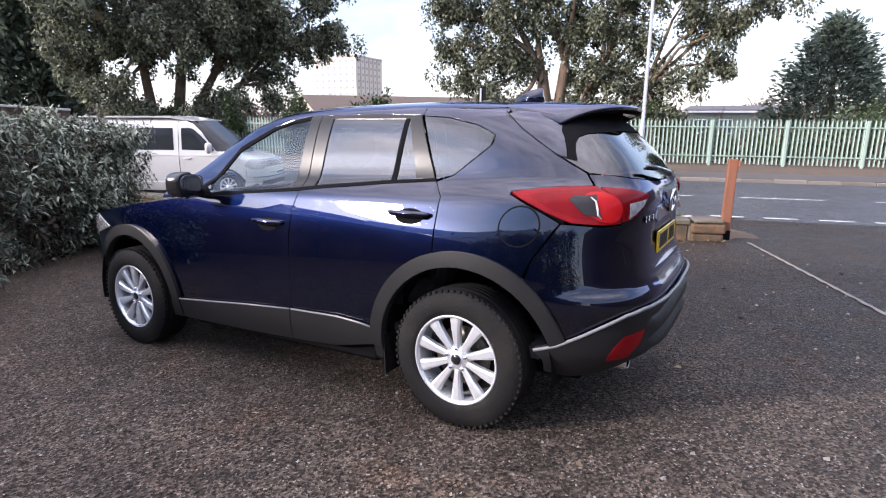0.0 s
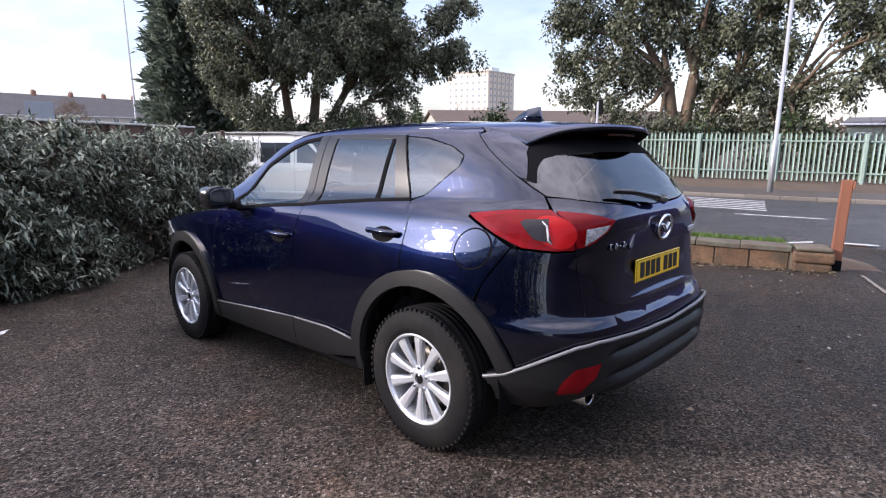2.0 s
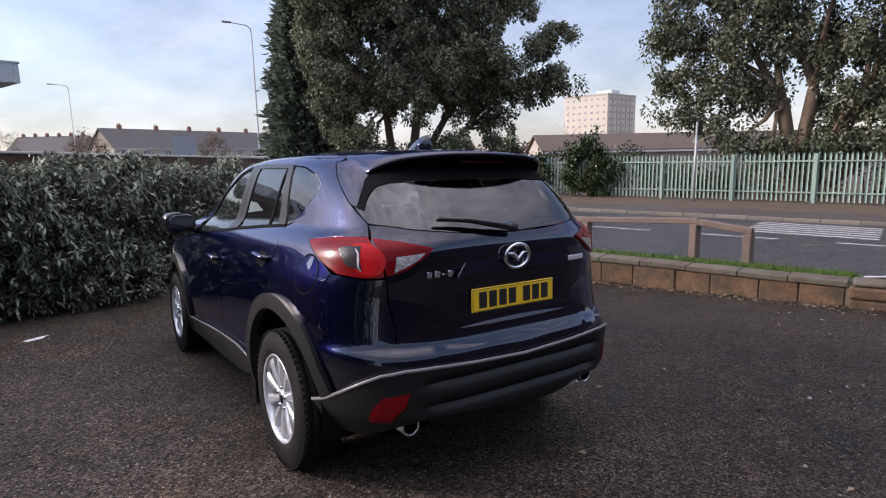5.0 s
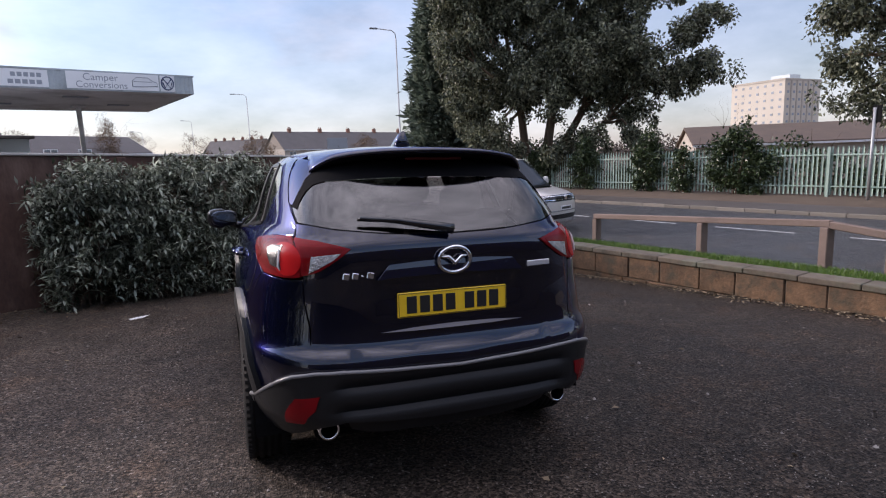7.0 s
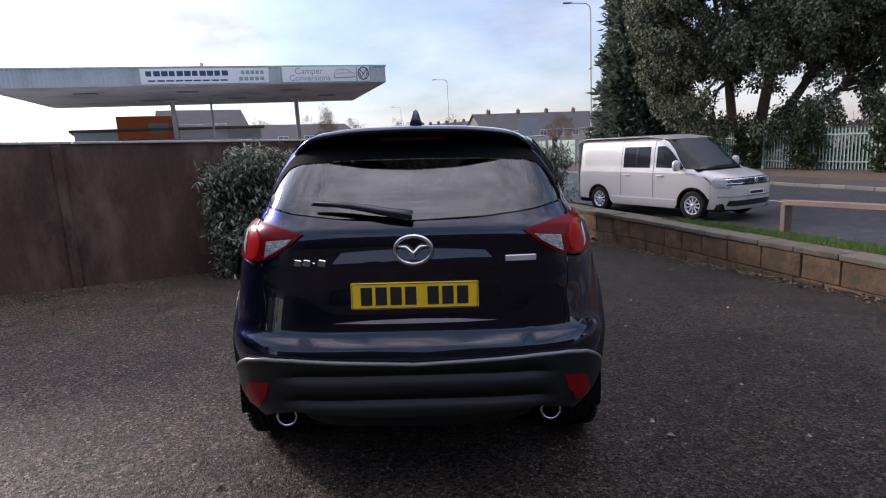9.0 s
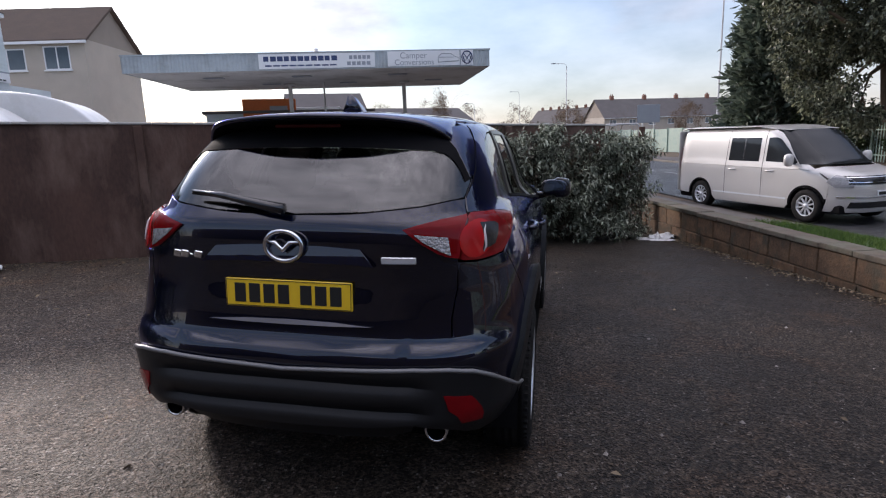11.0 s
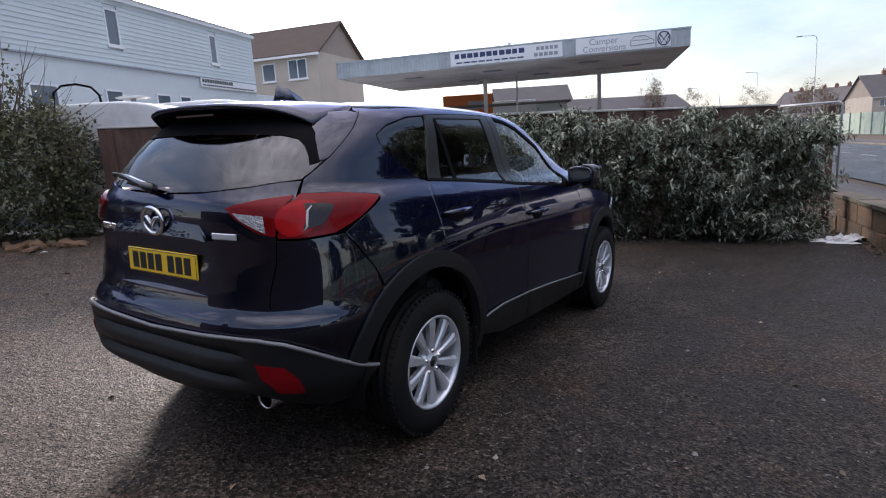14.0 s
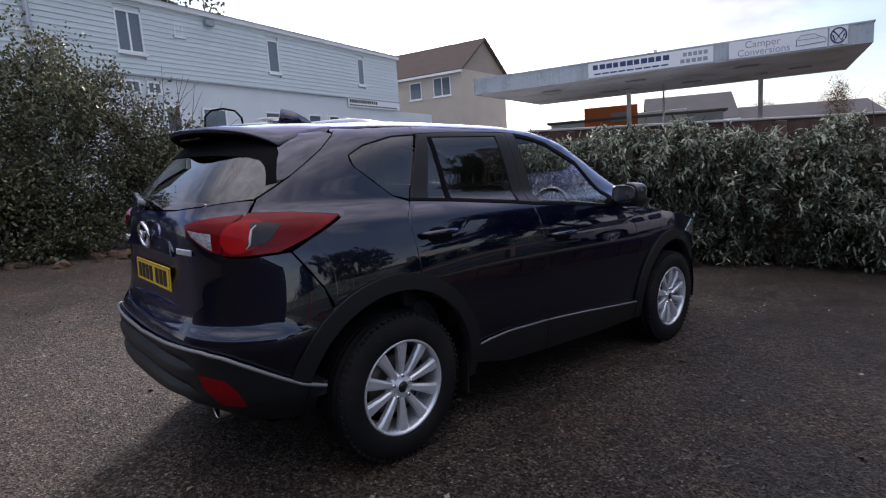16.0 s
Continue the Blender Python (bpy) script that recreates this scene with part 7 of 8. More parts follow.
def white_building():
    """Two-storey boarded showroom: lapped boards above, plain band below."""
    a, b = Vector((-14.6, -0.5)), Vector((-20.72, 17.32))
    ang, ln = frame_of(a, b)
    # face looks towards the yard: local -y
    ob = thing("showroom", "long white weatherboarded two-storey showroom with a shallow roof", "building", pose(a.x, a.y, 0, 0, 0, ang))
    zt, zm, zf = 6.72, 4.62, -0.3
    part("wall", box(0, ln, 0.03, 9, zf, zt), M_RENDERWHITE, ob, "white painted wall")
    n = 14
    h = (zt - zm) / n
    wins = sorted((ln - x1, ln - x0, 5.22, 6.43) for x0, x1 in ((2.85, 3.35), (8.35, 8.95), (14.0, 14.85)))
    board = bmesh.new()
    v = [board.verts.new(p) for p in ((0, -0.035, 0), (0, -0.012, h), (0, 0.03, h), (0, 0.03, 0), (1, -0.035, 0), (1, -0.012, h), (1, 0.03, h), (1, 0.03, 0))]
    for q in ((0, 1, 5, 4), (0, 4, 7, 3), (1, 2, 6, 5), (0, 3, 2, 1), (4, 5, 6, 7)):
        board.faces.new([v[i] for i in q])
    bmesh.ops.recalc_face_normals(board, faces=board.faces[:])
    bme = bpy.data.meshes.new("board")
    board.to_mesh(bme)
    board.free()
    bme.materials.append(M_CLADWHITE)
    for i in range(n):
        z = zm + i * h
        cuts = [0.0]
        for x0, x1, z0, z1 in wins:
            if z + h > z0 and z < z1:
                cuts += [x0, x1]
        cuts.append(ln)
        for k in range(0, len(cuts), 2):
            o = new("board", bme)
            o.parent = ob
            o.matrix_basis = pose(cuts[k], 0, z) @ Matrix.Diagonal((cuts[k + 1] - cuts[k], 1, 1, 1))
    for x0, x1, z0, z1 in wins:
        window(ob, x0, x1, z0, z1, 0.0, None, 0 if x1 - x0 < 0.7 else 1)
    window(ob, ln - 12.9, ln - 12.58, 5.95, 6.35, 0.0, None, 0)
    part("flashing", box(-0.05, ln + 0.02, -0.06, 0.03, zm - 0.06, zm - 0.005), M_SIGNGREY, ob)
    part("fascia", box(-0.1, ln + 0.1, -0.14, 0.0, zt, zt + 0.16), M_SIGNWHITE, ob, "white roof fascia board")
    roof = bmesh.new()
    pts = [(-0.15, -0.2, zt + 0.16), (ln + 0.15, -0.2, zt + 0.16), (ln + 0.15, 9.2, zt + 0.16), (-0.15, 9.2, zt + 0.16), (-0.15, 4.5, zt + 0.75), (ln + 0.15, 4.5, zt + 0.75)]
    rv = [roof.verts.new(p) for p in pts]
    for q in ((0, 1, 5, 4), (2, 3, 4, 5), (0, 4, 3), (1, 2, 5), (0, 3, 2, 1)):
        roof.faces.new([rv[i] for i in q])
    part("roof", roof, M_ROOFGREY, ob, "shallow grey roof")
    part("downpipe", tube([(ln - 17.2, -0.09, zt), (ln - 17.2, -0.09, 0.0)], 0.07, 8), M_SIGNGREY, ob, "grey downpipe")
    part("vent", box(ln - 11.75, ln - 11.4, -0.2, 0.0, 6.45, 6.62, 0.01), M_SIGNGREY, ob)
    part("aerial", tube([(ln - 11.5, 0.1, zt + 0.1), (ln - 11.5, 0.1, zt + 0.7)], 0.02, 5), M_SIGNGREY, ob)
    sg = part("sign_board", box(ln - 4.3, ln - 0.05, -0.06, -0.03, 4.2, 4.56, 0.004), M_SIGNWHITE, ob, "white sign board with dark writing")
    for i in range(13):
        part("sign_mark", box(ln - 4.2 + i * 0.17, ln - 4.07 + i * 0.17, -0.064, -0.0605, 4.38, 4.53), M_INK, sg, "dark bar standing for a letter")
    for i in range(14):
        part("sign_mark", box(ln - 4.2 + i * 0.28, ln - 3.98 + i * 0.28, -0.064, -0.0605, 4.25, 4.31), M_INK, sg, "small dark bar")
    for x0, x1 in ((5.0, 5.7), (6.2, 7.0), (8.6, 9.4), (11.2, 12.2), (13.0, 13.6)):
        window(ob, ln - x1, ln - x0, 2.9, 3.75, 0.0, M_SIGNWHITE, 0)
    for x0, x1 in ((13.6, 14.1), (14.3, 14.8)):
        window(ob, ln - x1, ln - x0, 4.05, 4.45, 0.0, M_SIGNWHITE, 1, False)
    # lean-to running on beyond the corner
    part("annexe", box(ln + 0.02, ln + 5.5, 1.2, 6, -0.3, 4.35), M_RENDERWHITE, ob, "lower white annexe")
    return ob


white_building()


def gable_house(name, label, a, b, depth, eave, ridge, wall, roof, wins=(), gable_wall=None, chimneys=(), lap=0.25, foot=-0.4, category="house", ends=True, group=""):
    """A house whose front runs a to b and looks to its right-hand side (-y of its own frame)."""
    ang, ln = frame_of(a, b)
    ob = thing(name, label, category, pose(a[0], a[1], 0, 0, 0, ang), group)
    part("wall", box(0, ln, 0, depth, foot, eave), wall, ob)
    for x0, x1 in ((0, 0.12), (ln - 0.12, ln)):
        bm = bmesh.new()
        lo = [bm.verts.new((x, y, z)) for x in (x0, x1) for y, z in ((0, eave), (depth, eave), (depth / 2, ridge))]
        for q in ((0, 2, 1), (3, 4, 5), (0, 3, 5, 2), (1, 2, 5, 4)):
            bm.faces.new([lo[i] for i in q])
        part("gable", bm, gable_wall or wall, ob)
    sl = (ridge - eave) / (depth / 2)
    for sg in (0, 1):
        bm = bmesh.new()
        y0 = -lap if sg == 0 else depth + lap
        zz = eave - sl * lap
        q = [(-lap, y0, zz), (ln + lap, y0, zz), (ln + lap, depth / 2, ridge + 0.03), (-lap, depth / 2, ridge + 0.03)]
        t = [bm.verts.new(p) for p in q] + [bm.verts.new((p[0], p[1], p[2] + 0.14)) for p in q]
        for k in ((3, 2, 1, 0), (4, 5, 6, 7), (0, 1, 5, 4), (1, 2, 6, 5), (2, 3, 7, 6), (3, 0, 4, 7)):
            bm.faces.new([t[i] for i in k])
        bmesh.ops.recalc_face_normals(bm, faces=bm.faces[:])
        part("roof", bm, roof, ob, "tiled roof slope")
    part("gutter", box(-lap, ln + lap, -lap - 0.1, -lap, eave - sl * lap - 0.08, eave - sl * lap + 0.06), M_SIGNWHITE, ob)
    for x0, x1, z0, z1, sp in wins:
        window(ob, x0, x1, z0, z1, -0.01, None, sp)
    for cx in chimneys:
        ch = part("chimney", box(cx - 0.4, cx + 0.4, depth / 2 - 0.3, depth / 2 + 0.3, ridge - 0.5, ridge + 0.9, 0.02), M_BRICKRED, ob, "brick chimney stack")
        for k in (-0.2, 0.2):
            part("chimney_pot", tube([(cx + k, depth / 2, ridge + 0.9), (cx + k, depth / 2, ridge + 1.2)], 0.11, 8), M_BRICKRED, ch)
    return ob


# house beside the showroom
gable_house("house", "cream rendered house with brown tiled roof and white windows", (-40.0, 22.0), (-24.6, 25.8), 6.2, 7.45, 9.6, M_CREAM, M_ROOFTILE,
            ((11.6, 12.6, 5.85, 7.0, 0), (13.6, 15.0, 5.85, 7.1, 1), (8.5, 9.6, 5.85, 7.0, 1)), M_TAN)
# low buildings under and behind the canopy
gable_house("workshop", "tan workshop with a grey roof behind the canopy", (-25.0, 51.5), (-18.5, 55.5), 8.0, 3.8, 6.3, M_TAN, M_ROOFGREY, ((3.0, 4.1, 2.2, 3.4, 1),), M_BRICKRED)
gable_house("house", "distant rendered house with upper windows", (-17.5, 55.0), (-8.5, 63.0), 7.0, 3.0, 4.6, M_CREAM, M_ROOFGREY, ((2, 3.2, 2.2, 3.4, 1), (5, 6.2, 2.2, 3.4, 1), (8.5, 9.7, 1.6, 2.7, 1)), M_TAN)
shop = thing("kiosk", "low kiosk with an orange fascia beyond the canopy", "kiosk", pose(-16.9, 28.3, 0, 0, 0, 29))
part("wall", box(-2.0, 7.5, 0.0, 4.0, -0.4, 3.2), M_RENDERWHITE, shop)
part("orange_fascia", box(0.0, 3.0, -0.15, 0.0, 2.75, 4.0, 0.02), M_ORANGE, shop, "orange sign fascia")
part("white_fascia", box(3.0, 5.6, -0.12, 0.0, 2.5, 3.5, 0.02), M_SIGNWHITE, shop, "white and red sign fascia")
part("emblem", box(1.5, 2.5, -0.17, -0.151, 3.1, 3.6), M_SIGNGREY, shop, "plain grey shape on the fascia")
part("roof", box(-2.2, 7.7, -0.3, 4.2, 3.2, 3.35, 0.02), M_ROOFGREY, shop)
# low sheds beyond the wall
gable_house("shed", "low brick outbuilding with dark roof", (-20.0, 24.5), (-10.5, 27.6), 4.0, 1.7, 2.35, M_BRICKRED, M_ROOFGREY)

# terraces along the far road
rngb = random.Random(8)
for name, a, b, dep, ev, rg, chim in (("terrace", (10.6, 127.0), (62.0, 150.0), 9.0, 4.4, 8.2, 7), ("terrace", (-9.0, 205.0), (8.0, 190.0), 9.0, 5.0, 9.2, 6)):
    ln = math.hypot(b[0] - a[0], b[1] - a[1])
    gable_house(name, "distant row of rendered terraced houses with chimneys", a, b, dep, ev, rg, M_CREAM, M_ROOFGREY,
                [(k * ln / 12 + 1.2, k * ln / 12 + 2.8, z, z + 1.2, 1) for k in range(12) for z in (2.6, 0.3)], M_TAN, [ln * (k + 0.5) / chim for k in range(chim)], 0.3, -0.5, "terrace", group="distant terraces")
# hall and prefab behind the fence
gable_house("hall", "long low hall with brown roof and pale eaves behind the fence", (31.5, 30.5), (55.0, 14.0), 9.0, 1.75, 3.05, M_CREAM, M_ROOFTILE)
gable_house("prefab", "flat grey-green prefabricated building with white windows", (46.0, 5.5), (46.0, -8.0), 7.0, 1.95, 2.25, mat("grey_green_panel", (0.20, 0.23, 0.20), 0.7, bump=0.05), M_ROOFGREY,
            ((0.6, 1.5, 0.3, 1.35, 0), (2.4, 3.3, 0.3, 1.35, 0), (5.4, 6.6, 0.3, 1.35, 1)))


def tower():
    ob = thing("tower_block", "cream nine-storey tower block far beyond the trees", "tower block", pose(204, 165, 0, 0, 0, 6.5))
    w, d, top = 23.0, 23.0, 26.5
    part("wall", box(0, w, 0, d, -2, top), mat("tower_concrete", (0.60, 0.54, 0.46), 0.85, vary=0.1, scale=0.1, fine=2, bump=0), ob, "cream concrete walls")
    part("lift_house", box(12, 19, 6, 14, top, top + 3.2), M_RENDERWHITE, ob)
    part("parapet", box(-0.2, w + 0.2, -0.2, d + 0.2, top - 0.2, top + 0.6), M_CREAM, ob)
    for f in range(9):
        z = 0.5 + f * 2.85
        for k in range(6):
            x = 1.6 + k * 3.6
            part("window", box(x, x + 1.1, -0.12, 0.05, z + 1.05, z + 2.0), M_SIGNGREY, ob)
        for k in range(7):
            y = 1.2 + k * 3.2
            part("window", box(-0.12, 0.05, y, y + 1.0, z + 1.1, z + 2.0), M_SIGNGREY, ob)
    for k in range(5):
        x = 3.9 + k * 3.6
        part("pilaster", box(x - 0.35, x + 0.35, -0.25, 0.0, -2, top - 0.2), M_CREAM, ob)


tower()

# street lamps, sign post
def street_lamp(base, h, arm, ang, label="tall grey steel street lamp with a short arm"):
    ob = thing("street_lamp", label, "street lamp", pose(base[0], base[1], base[2], 0, 0, ang), "street lamps")
    part("column", tube([(0, 0, -0.2), (0, 0, 1.6), (0, 0, 1.62), (0, 0, h - 0.5)], [0.09, 0.09, 0.065, 0.045], 10), M_POSTMETAL, ob)
    part("arm", tube([(0, 0, h - 0.55), (-0.05, 0, h - 0.2), (-0.3, 0, h), (-arm, 0, h + 0.08)], 0.035, 8), M_POSTMETAL, ob)
    bm = box(-arm - 0.55, -arm + 0.05, -0.11, 0.11, h + 0.03, h + 0.14, 0.04, 2)
    part("lantern", bm, M_SIGNGREY, ob, "flat grey lantern")


street_lamp((17.5, 2.95, ROAD_Z + 0.1), 12.0, 1.2, 0)
street_lamp((11.3, 38.8, ROAD_Z), 11.2, 1.4, 0)
street_lamp((2.0, 79.3, -0.4), 11.0, 1.5, 0)
street_lamp((-7.4, 125.0, -0.4), 10.8, 1.5, 0)
street_lamp((-12.5, 92.0, -0.4), 7.0, 1.0, 0)
sp = thing("sign_post", "back of a dark square road sign on a grey pole", "road sign", pose(19.35, 10.1, ROAD_Z + 0.1, 0, 0, 60))
part("pole", tube([(0, 0, -0.1), (0, 0, 3.05)], 0.05, 8), M_POSTMETAL, sp)
part("sign_plate", box(-0.28, 0.28, -0.08, -0.05, 2.55, 3.12, 0.01), M_DARK, sp, "dark sign plate")

# woods on the skyline
rng = np.random.default_rng(91)
woods = thing("distant_woods", "low line of bare winter trees along the skyline", "woods", kind="stuff")
pts, tw = [], []
for i in range(700):
    a = radians(rng.uniform(-75, 110))
    r = rng.uniform(170, 260)
    pts.append((math.sin(a) * r, math.cos(a) * r, rng.uniform(0, 4.5) * (0.6 + 0.4 * math.sin(a * 23) * math.sin(a * 7))))
leaf_mesh("branches", [scatter(rng, np.array(pts), rng.uniform(1.5, 3.5, len(pts)), 40, 1.6, 0.35, 0.0)], mat("winter_branches", (0.105, 0.085, 0.07), 0.95, island=0.5), woods)
for i, (x, y, h) in enumerate(((-22.5, 95, 9.0), (-17, 100, 7.0), (12, 110, 7.5), (30, 100, 6.5), (44.0, 40.0, 8.0), (52, -3, 8.5), (58, 0.5, 8.0), (62, -8, 8.5))):
    bare_tree("bare_tree", (x, y, -0.4), h, 300 + i, "distant leafless winter tree on the skyline")

# unseen dark wall added behind the yard, giving the car's tail dark reflections
ang = 6.0
rear = tagged(link("wall_unseen", box(-16.0, 30.0, -0.3, 0.0, -1.5, 4.6, 0.0, 1, pose(-1.0, -13.5, 0.35, 0, 0, ang)), mat("dark_backdrop", (0.028, 0.022, 0.019), 0.9, vary=0.4, scale=1.5, fine=14, bump=0.3)), "plain dark wall added unseen behind the yard for dark reflections", "wall", kind="structure")

# russet winter trees and shrubs beyond the hedge
for i, (x, y, h, w) in enumerate(((-11.6, 60.0, 6.2, 1.5), (2.2, 62.0, 4.2, 3.4), (-14.0, 96.0, 6.4, 4.6), (-27.0, 88.0, 7.0, 3.4), (17.0, 75.0, 4.6, 3.0), (-6.0, 100.0, 6.0, 5.0), (-20.0, 92.0, 6.5, 4.0))):
    rng = np.random.default_rng(500 + i)
    ob = thing("winter_tree", "distant russet winter tree with fine bare twigs", "tree", group="distant bare trees")
    tb, _ = limbs(rng, (x, y, -0.5), (x, y, h * 0.35), 0.12, 4, 0.5)
    part("branches", merge(*tb), M_TWIG, ob)["kind"] = "stuff"
    pts = crown_points(rng, 70, (x, y, h * 0.62), (w * 0.6, w * 0.6, h * 0.42), -0.8)
    leaf_mesh("crown", [scatter(rng, pts, rng.uniform(0.3, 0.7, len(pts)), 60, 0.22, 0.02, 0.0)], M_WINTER, ob, "russet haze of twigs")

# ---- the silver van on the road: x to its right, y forward, from the ground under the rear axle ----
van_nose = Curve((0.2, 3.80), (0.28, 3.88), (0.5, 3.93), (0.75, 3.93), (0.92, 3.87), (1.02, 3.68), (1.10, 3.34), (1.18, 3.10), (1.35, 2.88), (1.5, 2.70), (1.8, 2.35), (1.9, 2.2), (1.94, 1.9))
van_half = Curve((0.2, 0.90), (0.3, 0.93), (0.6, 0.95), (1.0, 0.95), (1.12, 0.935), (1.2, 0.92), (1.5, 0.88), (1.75, 0.835), (1.86, 0.79), (1.92, 0.70), (1.96, 0.50), (1.975, 0.0))


def van_flank(y, z):
    w, yf = van_half(z), van_nose(z)
    y0 = min(2.0, yf - 0.6)
    if y > y0:
        w *= max(0.0, 1 - min(1.0, (y - y0) / (yf - y0)) ** 4.2) ** (1 / 4.2)
    if y < -0.3:
        w *= max(0.0, 1 - min(1.0, (-0.3 - y) / 0.66) ** 5) ** (1 / 5)
    return w


def van_side(y, z):
    return Vector((van_flank(y, z), y, z))


def van_front(u, z):
    yf = van_nose(z)
    y0 = min(2.0, yf - 0.6)
    c, s = max(0.0, math.cos(u)), math.sin(abs(u))
    return Vector((math.copysign(van_half(z) * s ** (2 / 4.2), u), y0 + (yf - y0) * c ** (2 / 4.2), z))


def van_roof(x, y):
    k = 1 - 0.5 * (abs(x) / 0.9) ** 4
    return Vector((x, y, 1.90 + 0.075 * k - 0.10 * step(1.5, 2.35, y) - 0.05 * step(-0.7, -0.96, y)))


def on_van(y, z, p=None):
    """Turn round the nose at which the flank reaches this length."""
    yf = van_nose(z)
    y0 = min(2.0, yf - 0.6)
    return math.acos(min(1.0, max(0.0, (y - y0) / (yf - y0))) ** 2.1)


def silver_van():
    van = thing("parked_van", "silver panel van with tinted side window parked on the road", "van", pose(5.37, 13.11, ROAD_Z + 0.006, 0, 0, -152.5))
    rear = arc(0.0, 0.34, 0.40, 0, 180, 14)
    front = arc(3.0, 0.34, 0.41, 25, 180, 14)
    side = [(-0.93, 0.36)] + rear[::-1][0:1] + rear[::-1] + [(0.5, 0.24), (2.5, 0.24)] + front[::-1] + [(3.42, 0.5), (3.45, 0.85), (3.15, 1.06), (2.92, 1.16), (2.62, 1.42), (2.2, 1.80), (1.9, 1.925), (-0.80, 1.925), (-0.90, 1.6), (-0.94, 0.9)]
    pair("body_side", side, van_side, M_SILVERVAN, van, "silver side panel with pressed crease", cell=0.09)
    part("nose", panel_mesh([(-1.05, 0.26), (1.05, 0.26), (1.0, 0.6), (0.98, 0.9), (1.05, 1.07), (0.6, 1.12), (-0.6, 1.12), (-1.05, 1.07), (-0.98, 0.9), (-1.0, 0.6)], van_front, cell=0.08), M_SILVERVAN, van, "silver bonnet and bumper")
    part("roof", panel_mesh([(-0.80, -0.93), (0.80, -0.93), (0.82, 0.5), (0.80, 1.9), (0.66, 2.28), (-0.66, 2.28), (-0.80, 1.9), (-0.82, 0.5)], van_roof, cell=0.12), M_SILVERVAN, van)
    part("tail_panel", box(-0.86, 0.86, -0.965, -0.93, 0.35, 1.88, 0.02, 1), M_SILVERVAN, van)
    part("windscreen", panel_mesh([(-1.12, 1.16), (1.12, 1.16), (1.08, 1.5), (0.95, 1.86), (-0.95, 1.86), (-1.08, 1.5)], van_front, cell=0.09, off=0.004), M_VANGLASS, van, "dark windscreen")
    for sg in (1, -1):
        kw = dict(mirror=sg < 0)
        win = part("side_window", panel_mesh(rounded([(0.88, 1.19), (1.76, 1.19), (1.74, 1.70), (0.88, 1.70)], 4, (0, 1, 2, 3)), van_side, cell=0.08, off=0.005, **kw), M_VANGLASS, van, "dark tinted sliding side window")
        part("window_bar", panel_mesh([(1.30, 1.22), (1.34, 1.22), (1.33, 1.67), (1.29, 1.67)], van_side, cell=0.08, off=0.009, **kw), M_TRIM, win)
        part("door_window", panel_mesh(rounded([(1.95, 1.20), (2.72, 1.18), (2.66, 1.26), (2.30, 1.62), (2.16, 1.70), (1.94, 1.70)], 4, (0, 1, 5)), van_side, cell=0.08, off=0.005, **kw), M_VANGLASS, van, "dark front door window")
        part("headlamp", panel_mesh([(3.40, 0.84), (3.52, 0.98), (3.70, 0.95), (3.82, 0.84), (3.80, 0.74), (3.55, 0.74)], van_side, cell=0.05, off=0.008, **kw), M_CLEARLENS, van, "clear headlamp")
        part("arch_trim", panel_mesh(arc(3.0, 0.34, 0.415, 15, 180) + arc(3.0, 0.34, 0.375, 180, 15), van_side, cell=0.06, off=0.004, depth=0.06, **kw), M_DARK, van)
        part("arch_trim", panel_mesh(arc(0.0, 0.34, 0.405, 0, 180) + arc(0.0, 0.34, 0.37, 180, 0), van_side, cell=0.06, off=0.004, depth=0.06, **kw), M_DARK, van)
        part("sill_stripe", panel_mesh([(0.45, 0.43), (2.55, 0.43), (2.55, 0.465), (0.45, 0.465)], van_side, cell=0.1, off=0.005, **kw), M_SIGNWHITE, van, "light stripe along the sill")
        part("door_seam", panel_mesh([(1.88, 0.42), (1.892, 0.42), (1.872, 1.86), (1.86, 1.86)], van_side, cell=0.1, off=0.003, depth=0.0, **kw), M_DARK, van)
        part("door_seam", panel_mesh([(0.80, 0.42), (0.812, 0.42), (0.812, 1.86), (0.80, 1.86)], van_side, cell=0.1, off=0.003, depth=0.0, **kw), M_DARK, van)
        part("crease", panel_mesh([(-0.85, 1.085), (3.0, 1.055), (3.0, 1.075), (-0.85, 1.105)], van_side, cell=0.1, off=0.012, depth=0.015, **kw), M_SILVERVAN, van)
        for y in (1.98, 0.92):
            w = van_flank(y, 1.0)
            part("door_handle", tube([(sg * w, y, 1.0), (sg * (w + 0.03), y + 0.03, 1.0), (sg * (w + 0.03), y + 0.17, 1.0), (sg * w, y + 0.2, 1.0)], 0.014, 6), M_SILVERVAN, van)
        bm = blob(0.10, 0.07, 0.13, 2.8, 10)
        bm.transform(pose(sg * 1.06, 2.66, 1.25))
        mirror = part("door_mirror", bm, M_SILVERVAN, van, "silver door mirror", smooth=True)
        part("mirror_arm", tube([(sg * 0.88, 2.66, 1.17), (sg * 1.02, 2.66, 1.20)], 0.03, 8), M_TRIM, mirror)
        part("tail_lamp", panel_mesh([(-0.93, 0.95), (-0.85, 0.95), (-0.84, 1.45), (-0.92, 1.45)], van_side, cell=0.05, off=0.008, **kw), M_RED, van, "red tail lamp")
    grille = part("grille", panel_mesh([(-0.62, 0.80), (0.62, 0.80), (0.66, 0.96), (-0.66, 0.96)], van_front, cell=0.06, off=0.008), M_TRIM, van, "black slatted grille")
    for z in (0.835, 0.925):
        part("grille_bar", panel_mesh([(-0.62, z), (0.62, z), (0.62, z + 0.012), (-0.62, z + 0.012)], van_front, cell=0.08, off=0.016), M_CHROME, grille)
